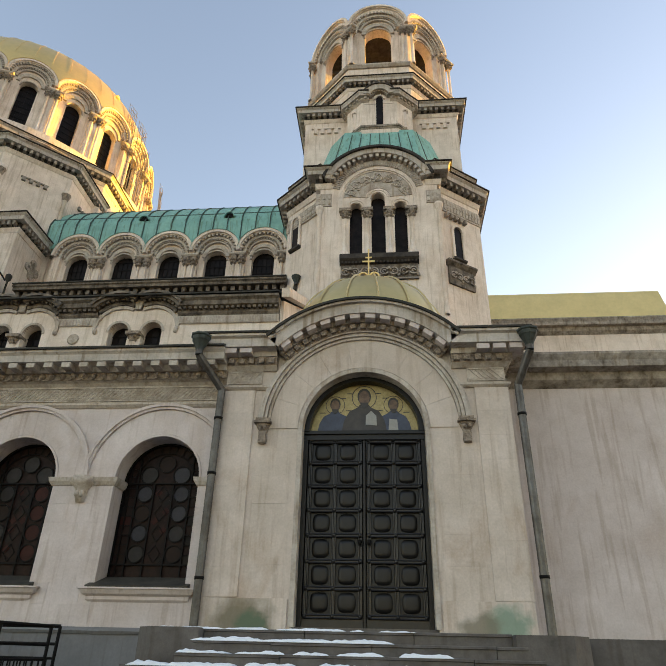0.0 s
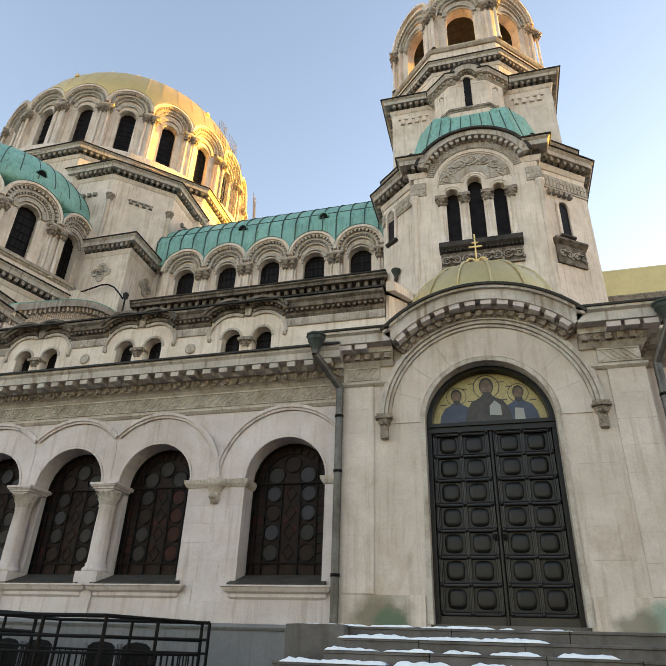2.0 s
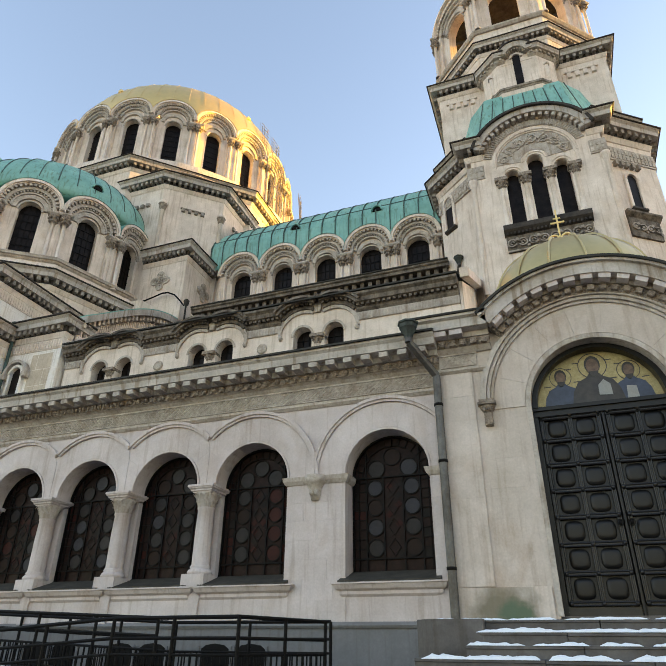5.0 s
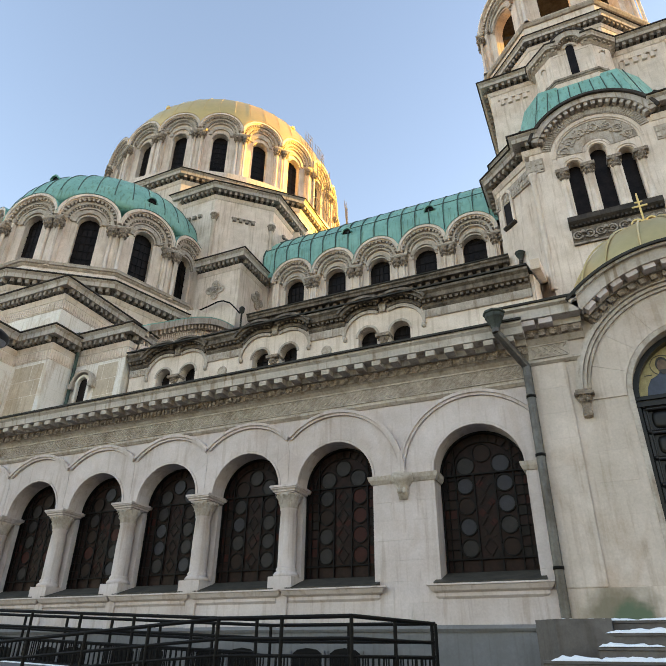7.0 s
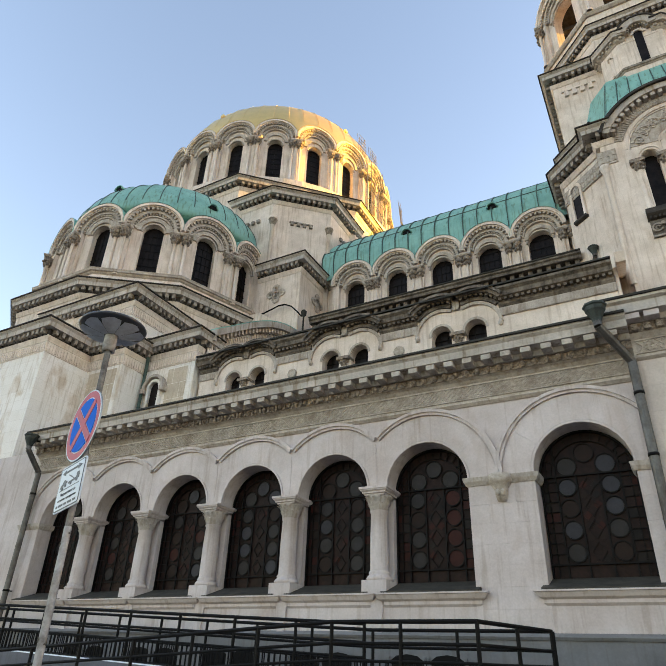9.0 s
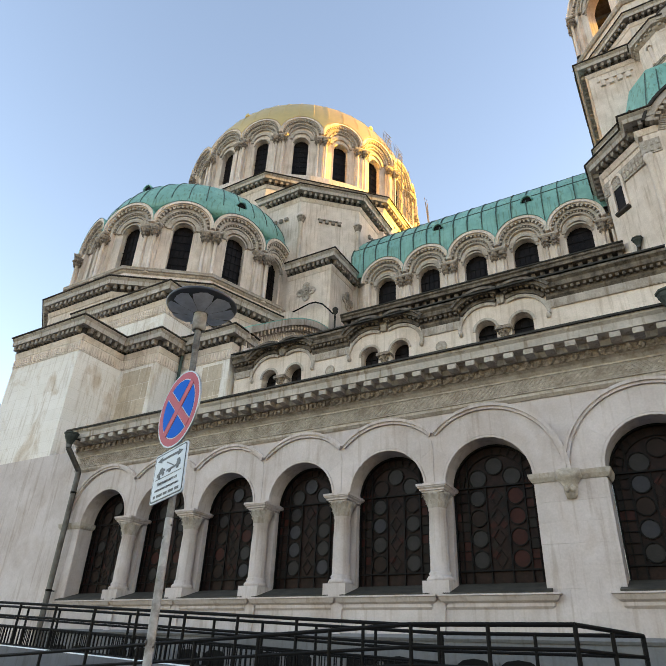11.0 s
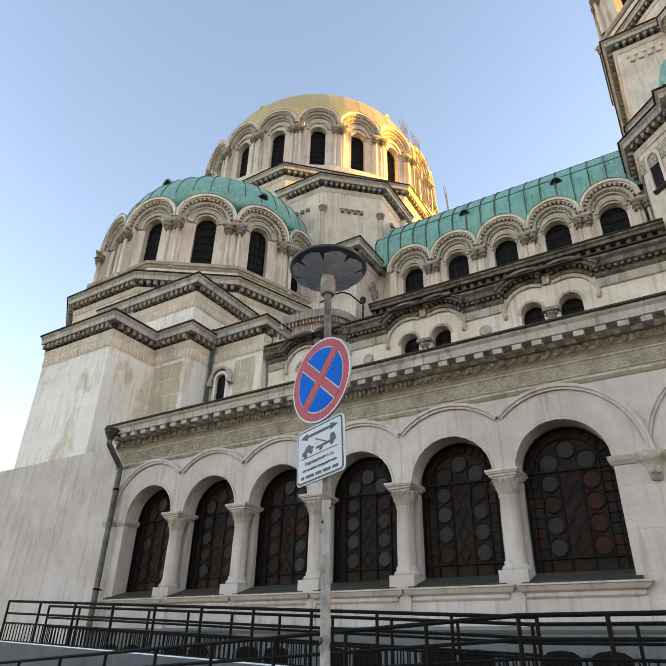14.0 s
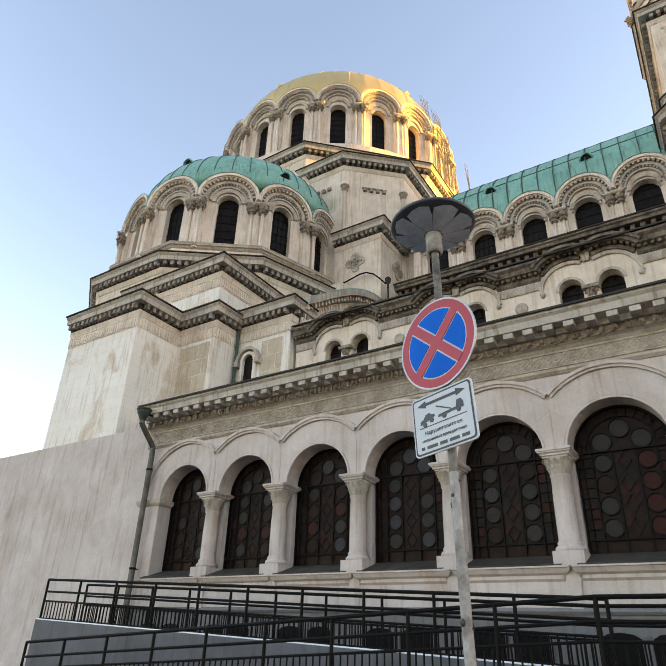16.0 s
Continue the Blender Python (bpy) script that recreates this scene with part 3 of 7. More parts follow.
def stained_window(tint):
    """Leaded lights in an arched iron frame, with roundels; local z as in the wall, centre at x = 0."""
    w = new("window")
    w.parent = aisle
    gl = MB().pane(0, HALF - 0.02, SILL, SPR, 0.56)
    part("pane", gl, STAINED, w, "dark leaded glass")
    rg = random.Random(tint[0] * 7 + tint[1] * 31 + tint[3] * 5 + tint[5])
    for k in range(9):
        z = SILL + 0.28 + 0.205 * k
        for s in (-1, 1):
            for xa, xb in ((0.632, 0.79), (0.81, 0.905)):
                if rg.random() < 0.75:
                    part("light", LIGHTS[(xb > 0.8, rg.randrange(4))], STAINED, w, "", Matrix.Translation((s * (xa + xb) / 2, 0.552, z + 0.1)))
    for k in range(8):
        z = SILL + 0.28 + 0.205 * k
        for s in (-1, 1):
            if rg.random() < 0.8:
                part("light", LIGHTS[(False, rg.randrange(4))], STAINED, w, "", Matrix.Translation((s * 0.11, 0.552, z + 0.1)) @ pose(0, 0, 0, 0, 45, 0) @ Matrix.Diagonal((0.75, 1, 0.75, 1)))
    fr = MB()
    t = 0.016
    for x in (-0.62, -0.22, 0.22, 0.62):
        top = SPR + (math.sqrt(0.93 ** 2 - x * x) if abs(x) > 0.5 else 0.0)
        fr.box(x - t, x + t, 0.50, 0.53, SILL, top)
    for x in (-0.80, 0.80):
        fr.box(x - 0.01, x + 0.01, 0.51, 0.53, SILL, SPR + 0.35)
    for z in (SILL + 0.28, SPR):
        fr.box(-0.93, 0.93, 0.485, 0.52, z - t, z + t)
    for k in range(1, 9):
        z = SILL + 0.28 + k * 0.205
        for s in (-1, 1):
            fr.box(min(s * 0.62, s * 0.93), max(s * 0.62, s * 0.93), 0.51, 0.53, z - 0.008, z + 0.008)
    for k in range(4):
        z = SILL + 0.28 + 0.22 + k * 0.43
        for x in (-0.42, 0.42):
            fr.ring(x, z, 0.17, 0.195, 0.505, 0.53, 0, 360, 14)
        d = 0.13
        for a, b in (((-d, 0), (0, d * 1.4)), ((0, d * 1.4), (d, 0)), ((d, 0), (0, -d * 1.4)), ((0, -d * 1.4), (-d, 0))):
            q = Vector((b[0] - a[0], b[1] - a[1])).normalized() * 0.0055
            fr.prism([(a[0] - q.y, z + a[1] + q.x), (a[0] + q.y, z + a[1] - q.x), (b[0] + q.y, z + b[1] - q.x), (b[0] - q.y, z + b[1] + q.x)], 0.51, 0.53)
    fr.ring(0, SPR, 0.70, 0.716, 0.505, 0.53, 0, 180, 20)
    fr.ring(0, SPR, 0.90, 0.94, 0.48, 0.56, 0, 180, 24)
    for a in range(12, 180, 13):
        fr.ring(0, SPR, 0.70, 0.92, 0.51, 0.53, a - 0.6, a + 0.6, 1)
    for x, z in ((-0.38, SPR + 0.2), (0.0, SPR + 0.46), (0.38, SPR + 0.2)):
        fr.ring(x, z, 0.19, 0.21, 0.505, 0.53, 0, 360, 14)
    for x in (-0.935, 0.905):
        fr.box(x, x + 0.03, 0.48, 0.56, SILL, SPR)
    part("frame", fr, IRON, w, "black iron glazing bars")
    part("sill", MB().sweep(
        [(-0.6, 2.45), (0.0, 2.45), (0.05, 2.5), (0.05, 2.56), (0.12, 2.6), (0.17, 2.68), (0.2, 2.69), (0.2, 2.72), (-0.6, 2.72)], [(-1.02, 0.3), (-1.02, 0.0), (1.02, 0.0), (1.02, 0.3)]),
        PALE, w, "moulded stone sill")
    part("sill_sheet", MB().sweep([(0.2, 2.722), (0.2, 2.75), (-0.5, 2.98), (-0.56, 2.95), (-0.56, 2.75)], [(-1.06, 0), (1.06, 0)]), LEAD, w, "dark sheet-metal sill cover")
    for k in range(4):
        z = SILL + 0.28 + 0.22 + k * 0.43
        for j, x in enumerate((-0.42, 0.42)):
            mm = ROUNDELS[tint[(2 * k + j) % len(tint)]]
            part("roundel", MB().lathe([(0.0, 0.0), (0.165, 0.0), (0.165, 0.012), (0.0, 0.012)], 0, 0, 14, smooth=False), mm, w, "", pose(x, 0.55, z, 90))
    for j, (x, z) in enumerate(((-0.38, SPR + 0.2), (0.0, SPR + 0.46), (0.38, SPR + 0.2))):
        part("roundel", MB().lathe([(0.0, 0.0), (0.185, 0.0), (0.185, 0.012), (0.0, 0.012)], 0, 0, 14, smooth=False), ROUNDELS[tint[j] % 3], w, "", pose(x, 0.55, z, 90))
    return w


ROUNDELS = [mat("roundel_grey", (0.034, 0.029, 0.028), 0.45, scale=6, fine=30, spec=0.15, var=0.5),
            mat("roundel_blue", (0.043, 0.042, 0.050), 0.45, scale=6, fine=30, spec=0.15, var=0.4),
            mat("roundel_brown", (0.028, 0.015, 0.011), 0.45, scale=6, fine=30, spec=0.1, var=0.5),
            mat("roundel_red", (0.056, 0.015, 0.011), 0.45, scale=6, fine=30, spec=0.1, var=0.5)]
LIGHTS = {(nar, q): MB().box(-(0.045 if nar else 0.076), 0.045 if nar else 0.076, 0, 0.006, -0.09, 0.09).mesh("light", (GLASS, STAINED, ROUNDELS[2], ROUNDELS[3])[q]) for nar in (False, True) for q in range(4)}
TINTS = [(0, 2, 1, 0, 2, 1, 1, 1), (0, 3, 0, 3, 2, 3, 0, 3), (2, 0, 0, 0, 1, 0, 0, 2), (0, 1, 1, 0, 1, 0, 0, 2), (2, 1, 3, 0, 2, 3, 0, 2), (0, 2, 3, 3, 0, 2, 0, 0), (2, 0, 2, 2, 0, 2, 2, 0)]
for c, t in zip(WINS, TINTS):
    stained_window(t).matrix_local = AI @ Matrix.Translation((c, AY, 0))

for i, c in enumerate(WINS):
    for k in range(5):
        part("voussoir", voussoir(c, 36 * k, 36 * k + 36, i not in (0, 6), i > 1), PALE, aisle, "", AI)
ashlar(aisle, AI, -6.92, -5.52, 2.0, 4.8, AY, 7, ((0.55,), (0.3, 0.8), (0.7,), (0.4,)), PALE)
ashlar(aisle, AI, -3.62, -3.22, 2.0, 4.8, AY, 6, ((), (0.5,)), PALE)
ashlar(aisle, AI, -21.68, -20.84, 2.0, 4.8, AY, 7, ((0.6,), (0.35,)), PALE)

# ---- upper aisle wall with the paired windows ----
UY = 21.6
upper = thing("upper_aisle", "weathered limestone upper aisle with paired round-arched windows", "building", (0, UY, 0))
UI = Matrix.Translation((0, -UY, 0))
PAIRS = [-8.42, -12.92, -17.62]
holes = [(p + s * 0.62, 0.37, 10.9, 11.72) for p in PAIRS for s in (-1, 1)]
part("wall", MB().wall(-20.1, -3.2, 9.5, 12.6, UY, UY + 0.5, holes), STONE, upper, "limestone wall", UI)
for p in PAIRS:
    w = new("window")
    w.parent = upper
    w.matrix_local = UI @ Matrix.Translation((p, UY, 0))
    for s in (-1, 1):
        part("pane", MB().pane(s * 0.62, 0.39, 10.8, 11.72, 0.4), GLASS, w, "dark glass")
        gr = MB()
        for k in (-0.12, 0.12):
            gr.box(s * 0.62 + k - 0.01, s * 0.62 + k + 0.01, 0.36, 0.39, 10.9, 12.0)
        for z in (11.1, 11.4, 11.7):
            gr.box(s * 0.62 - 0.37, s * 0.62 + 0.37, 0.36, 0.39, z - 0.01, z + 0.01)
        part("grille", gr, IRON, w, "iron window grille")
        part("reveal_arch", MB().ring(s * 0.62, 11.72, 0.37, 0.46, -0.03, 0.1, 0, 180, 16), WORN, w)
    part("colonette", MB().lathe([(0.16, 10.6), (0.16, 10.75), (0.115, 10.8), (0.11, 11.28), (0.13, 11.3)], 0, 0.05, 12), STONE, w)
    cap = MB().lathe([(0.11, 11.28), (0.15, 11.4), (0.22, 11.54), (0, 11.54)], 0, 0.05, 12).box(-0.26, 0.26, -0.2, 0.3, 11.54, 11.66)
    for k in range(8):
        for rr, zz in ((0.14, 11.36), (0.19, 11.47)):
            cap.lathe([(0, zz - 0.06), (0.035, zz - 0.03), (0.045, zz + 0.03), (0, zz + 0.06)], rr * math.cos(0.785 * k + zz * 9), 0.05 + rr * math.sin(0.785 * k + zz * 9), 5)
    part("capital", cap, LEAFY, w, "weathered leaf capital")
    hm = MB()
    for s in (-1, 1):
        a0, a1 = (0, 118) if s > 0 else (62, 180)
        hm.ring(s * 0.62, 11.80, 0.86, 0.98, -0.07, 0.05, a0, a1, 14)
    hm.lathe([(0.0, 11.62), (0.07, 11.66), (0.09, 11.74), (0.05, 11.86), (0, 11.88)], 1.5, -0.03, 8).lathe([(0.0, 11.62), (0.07, 11.66), (0.09, 11.74), (0.05, 11.86), (0, 11.88)], -1.5, -0.03, 8)
    part("hood_mould", hm, WORN, w)
    for s in (-1, 1):
        part("arch_backing", MB().ring(s * 0.62, 11.80, 0.72, 1.12, 0.022 + 0.004 * s, 0.34 + 0.004 * s, 35, 145, 14), STONE, w)
    part("valley_stone", MB().prism([(-0.1, 12.6), (0.1, 12.6), (0.17, 12.98), (0, 13.03), (-0.17, 12.98)], -0.11, 0.3), GRIME, w, "blackened stone between the arches")
    cm = MB()
    for s in (-1, 1):
        a0, a1 = (40, 114) if s > 0 else (66, 140)
        cx = s * 0.62
        cm.ring(cx, 11.80, 1.0, 1.14, -0.10, 0.3, a0, a1, 12)
        ring_dentils(cm, cx, 11.80, 1.14, 1.24, -0.24, 0.2, 8, a0, a1)
        cm.ring(cx, 11.80, 1.22, 1.34, -0.34, 0.3, a0, a1, 12)
        cm.ring(cx, 11.80, 1.34, 1.44, -0.42, 0.5, a0, a1, 12)
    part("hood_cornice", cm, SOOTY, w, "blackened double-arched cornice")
xs = [-20.1] + [v for p in reversed(PAIRS) for v in (p - 1.5, p + 1.5)] + [-3.2]
for xa, xb in zip(xs[::2], xs[1::2]):
    mb = MB().sweep([(-0.4, 12.3), (0.03, 12.3), (0.1, 12.4), (0.1, 12.55), (0.3, 12.62), (0.32, 12.78), (0.42, 12.86), (0.42, 12.95), (-0.4, 13.0)], [(xa, UY), (xb, UY)])
    dentils(mb, xa, xb, 0.2, 0.1, UY - 0.24, UY, 12.5, 12.6)
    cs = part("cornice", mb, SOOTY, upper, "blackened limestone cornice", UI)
    mb = MB().box(xa, xb, UY - 0.05, UY + 0.1, 11.98, 12.3)
    dentils(mb, xa, xb, 0.12, 0.06, UY - 0.075, UY, 12.0, 12.26)
    part("frieze", mb, WORN, upper, "fluted frieze", UI)
mb = MB().sweep([(-6.5, 16.6), (0.4, 13.0), (0.46, 12.99), (0.46, 13.05), (-6.5, 16.7)], [(-20.1, UY), (-3.2, UY)])
part("roof", mb, COPPER_D, upper, "dark sheet-metal roof", UI)
for p in (-10.67, -15.27):
    part("medallion", MB().lathe([(0, -0.02), (0.2, -0.02), (0.22, 0.03), (0.16, 0.07), (0.1, 0.05), (0, 0.1)], 0, 0, 12), CARVED, upper, "carved rosette", UI @ pose(p, UY, 11.45, 90))
part("gable_wall", MB().prism([(0.05, 9.5), (7.0, 9.5), (7.0, 16.5), (0.05, 12.9)], -0.12, -0.01), STONE, upper, "gable end wall", UI @ Matrix.Translation((-3.2, UY, 0)) @ pose(0, 0, 0, 0, 0, 90))
part("raking_cornice", MB().prism([(-0.45, 12.75), (7.0, 16.55), (7.0, 16.95), (-0.5, 13.1)], -0.42, -0.125), STONE, upper, "pale raking cornice", UI @ Matrix.Translation((-3.2, UY, 0)) @ pose(0, 0, 0, 0, 0, 90))


# ---- bays with a round gable, shared by clerestory, apse, drum and belfry ----
def round_bay(owner, m, width, zb, zs, ws, wr, stone, arch, win_bottom=None, glass=True, depth=0.9, win_r=None, open_back=False, n_dent=13, gable=0.0, soot=None, capz=None):
    """One bay: wall with a round top, stepped arch with small blocks, a tall window, paired shafts at its side."""
    h = width / 2
    wb = zb if win_bottom is None else win_bottom
    key = ("bay", width, zb, zs, ws, wr, stone.name, wb, glass)
    R = h + 0.02
    if key not in MESHES:
        d = {}
        rec = 0.30
        a = MB().wall(-h, h, zb, zs, 0, rec, [(0, h * 0.895, zb, zs)], crown=(0, zs + gable, R))
        a.box(-h * 0.90, -h * 0.72, 0.04, rec, zb, zs).box(h * 0.72, h * 0.90, 0.04, rec, zb, zs)
        d["front"] = a.mesh("front_arch", stone)
        b = MB().wall(-h * 0.98, h * 0.98, zb, zs, rec, depth, [(0, wr, wb, ws)], crown=(0, zs + gable, R - 0.02))
        d["back"] = b.mesh("wall", stone)
        r = MB()
        r.ring(0, zs + gable, R - 0.10, R + 0.06, -0.20, depth, 0, 180, 22)
        r.ring(0, zs + gable, R - 0.16, R - 0.06, -0.10, 0.1, 0, 180, 22)
        d["edge"] = r.mesh("gable_cornice", arch)
        r = MB()
        ring_dentils(r, 0, zs, h * 0.80, h * 0.905, -0.09, 0.31, n_dent, 4, 176, 0.5)
        r.ring(0, zs, h * 0.70, h * 0.82, 0.04, 0.32, 0, 180, 20)
        ring_dentils(r, 0, zs, h * 0.63, h * 0.705, 0.08, 0.32, n_dent + 2, 2, 178, 0.5)
        r.ring(0, zs, h * 0.56, h * 0.63, 0.14, 0.32, 0, 180, 20)
        r.ring(0, ws, wr, wr + 0.09, 0.22, 0.34, 0, 180, 18)
        r.ring(0, (ws + zs) / 2, h * 0.42, h * 0.57, 0.17, 0.32, 0, 180, 18)
        d["arch"] = r.mesh("archivolt", CARVED)
        cz = capz or zs
        e = 0.30 if width > 3 else 0.22
        q = e * 0.55
        d["shaft"] = MB().lathe([(q * 1.1, zb), (q * 1.1, zb + 0.12), (q * 0.6, zb + 0.2), (q * 0.6, cz - 0.55), (q * 0.75, cz - 0.5)], 0, 0, 10).mesh("colonette", stone)
        s = MB().lathe([(e * 0.5, cz - 0.55), (e * 0.7, cz - 0.35), (e * 0.9, cz - 0.12), (e * 1.0, cz), (0, cz)], 0, 0, 10)
        for j in range(8):
            an = radians(45 * j)
            for rr, zz in ((0.62, cz - 0.42), (0.88, cz - 0.24)):
                s.lathe([(0, zz - 0.09), (0.06, zz - 0.05), (0.075, zz + 0.04), (0, zz + 0.1)], e * rr * math.cos(an + zz), e * rr * math.sin(an + zz), 5)
        d["cap"] = s.mesh("capital", LEAFY)
        k = 0.62 if width > 3 else 0.44
        d["impost"] = MB().sweep([(-0.2, cz), (0.0, cz), (0.06, cz + 0.07), (0.06, cz + 0.14), (-0.2, cz + 0.14)], [(h - k, 0.1), (h - k, -0.24), (h + k, -0.24), (h + k, 0.1)]).mesh("impost", WORN)
        d["e"] = e
        if glass:
            g_ = MB().pane(0, wr + 0.03, wb, ws, depth - 0.25)
            d["pane"] = g_.mesh("pane", GLASS)
            g_ = MB()
            k = -wr + 0.25
            while k < wr:
                g_.box(k - 0.012, k + 0.012, depth - 0.31, depth - 0.28, wb, ws + math.sqrt(max(0, wr * wr - k * k)))
                k += 0.27
            z = wb + 0.25
            while z < ws + wr * 0.6:
                g_.box(-wr, wr, depth - 0.31, depth - 0.28, z - 0.01, z + 0.01)
                z += 0.52
            d["bars"] = g_.mesh("glazing_grid", IRON)
        MESHES[key] = d
    d = MESHES[key]
    base = part("bay_wall", d["back"], stone, owner, "", m)
    part("front_arch", d["front"], stone, base)
    part("gable_cornice", d["edge"], arch, base)
    part("archivolt", d["arch"], CARVED, base, "carved stepped archivolt")
    part("impost", d["impost"], GRIME, base)
    for k in (-1, 1):
        tr = Matrix.Translation((h + k * d["e"], -0.03, 0))
        part("colonette", d["shaft"], stone, base, "", tr)
        part("capital", d["cap"], GRIME, base, "weathered leaf capital", tr)
    if glass:
        w = part("window", d["pane"], GLASS, owner, "dark arched window", m)
        part("glazing_grid", d["bars"], IRON, w)
    return base


MESHES = {}


# ---- nave clerestory and its green barrel roof ----
NY = 30.3
nave = thing("cathedral_nave", "limestone nave clerestory under a green copper barrel roof", "building", (0, NY, 0))
NI = Matrix.Translation((0, -NY, 0))
NW = [-6.2 - 2.74 * k for k in range(5)]
for x in NW:
    round_bay(nave, NI @ Matrix.Translation((x, NY, 0)), 2.74, 18.7, 21.72, 21.28, 0.64, STONE, STONE, n_dent=15, capz=21.3)
part("ledge_wall", MB().box(-18.9, -4.4, 28.9, NY + 0.5, 16.2, 18.72), GRIME, nave, "weathered ledge under the windows", NI)
mb = MB()
mb.box(-19.5, -4.4, NY + 0.95, 40, 12, 22.7)
part("wall", mb, STONE, nave, "", NI)
mb = MB()
mb.sweep([(-0.3, 17.0), (0.1, 17.0), (0.25, 17.3), (0.3, 17.45), (-0.3, 17.5)], [(-18.75, 28.95), (-4.3, 28.95)])
mb.sweep([(-0.3, 18.05), (0.8, 18.05), (0.82, 18.2), (0.9, 18.25), (0.9, 18.34), (-0.6, 18.4)], [(-18.75, 28.95), (-4.3, 28.95)])
cs = part("cornice", mb, SOOTY, nave, "blackened bracketed cornice", NI)
part("cornice_sheet", MB().sweep([(-0.6, 18.402), (0.92, 18.345), (0.95, 18.36), (0.95, 18.42), (-0.6, 18.47)], [(-18.75, 28.95), (-4.3, 28.95)]), COPPER_D, cs)
bm_ = MB().box(-0.1, 0.1, -0.62, 0.05, 17.78, 18.045).box(-0.07, 0.07, -0.4, 0.05, 17.6, 17.78).mesh("modillion", SOOTY)
for k in range(34):
    part("modillion", bm_, SOOTY, cs, "", Matrix.Translation((-18.55 + 0.425 * k, 28.95, 0)))


def barrel_roof(owner, x0, x1, cy, cz, r, m):
    """A copper barrel vault of sheets with standing seams."""
    n = int(round((x1 - x0) / 0.85))
    w = (x1 - x0) / n
    inset = lambda a: max(-r * math.cos(radians(a)), 0.35 - r)
    sheet = MB().add([(0, cy + inset(a), cz + r * math.sin(radians(a))) for a in range(0, 181, 9)]
                     + [(w, cy + inset(a), cz + r * math.sin(radians(a))) for a in range(0, 181, 9)],
                     [(i, i + 1, i + 22, i + 21) for i in range(20)], True)
    sm = sheet.mesh("roof_sheet", COPPER)
    seam = MB()
    at = lambda a, o: (cy + inset(a) - o * math.cos(radians(a)), cz + r * math.sin(radians(a)) + o * math.sin(radians(a)))
    for a in range(3, 117, 6):
        vs = [(x, *at(b, o)) for b in (a, a + 6) for x, o in ((-0.022, -0.02), (0.022, -0.02), (0.022, 0.06), (-0.022, 0.06))]
        seam.add(vs, [(0, 1, 5, 4), (1, 2, 6, 5), (2, 3, 7, 6), (3, 0, 4, 7)])
    em = seam.mesh("seam", COPPER_S)
    laps = []
    for a in (28, 52, 76):
        laps.append(MB().box(0.02, w - 0.02, cy - (r + 0.012) * math.cos(radians(a)) - 0.02, cy - (r + 0.012) * math.cos(radians(a)) + 0.02,
                cz + r * math.sin(radians(a)) - 0.02, cz + r * math.sin(radians(a)) + 0.025).mesh("lap_joint", COPPER_S))
    roof = part("barrel_roof", MB().box(x0, x1, cy - r * 0.7, cy + r * 0.7, cz + 0.2, cz + 0.8), COPPER, owner, "green patinated copper barrel roof", m)
    for i in range(n):
        part("roof_sheet", sm, COPPER, roof, "", Matrix.Translation((x0 + i * w, 0, 0)))
        part("seam", em, COPPER, roof, "", Matrix.Translation((x0 + i * w, 0, 0)))
        for lm in laps:
            part("lap_joint", lm, COPPER, roof, "", Matrix.Translation((x0 + i * w, 0, 0)))
    return roof


NR = barrel_roof(nave, -19.6, -4.3, 35.3, 22.6, 5.0, NI)
# saddle roofs that run from each round gable into the barrel
sad = MB()
for k in range(25):
    a0, a1 = radians(7.2 * k), radians(7.2 * (k + 1))
    sad.add([(1.445 * math.cos(a), y, 21.74 + 1.445 * math.sin(a)) for a in (a0, a1) for y in (-0.24, 2.6)], [(0, 1, 3, 2)], True)
sd = sad.mesh("saddle_roof", COPPER)
for x in NW:
    part("saddle_roof", sd, COPPER, nave, "", NI @ Matrix.Translation((x, NY, 0)))


def dormer(owner, m):
    """A small dark half-round vent with a copper hood."""
    d = part("roof_vent", MB().pane(0, 0.26, 0.0, 0.02, -0.02, 12, 0.3), IRON, owner, "dark half-round roof vent", m)
    part("hood", MB().ring(0, 0.02, 0.26, 0.33, -0.14, 0.7, 0, 180, 12), COPPER, d)


for x in (-8.5, -13.75):
    dormer(nave, NI @ Matrix.Translation((x, 35.3 - 5.02 * math.cos(radians(24)), 22.6 + 5.02 * math.sin(radians(24)) - 0.12)))


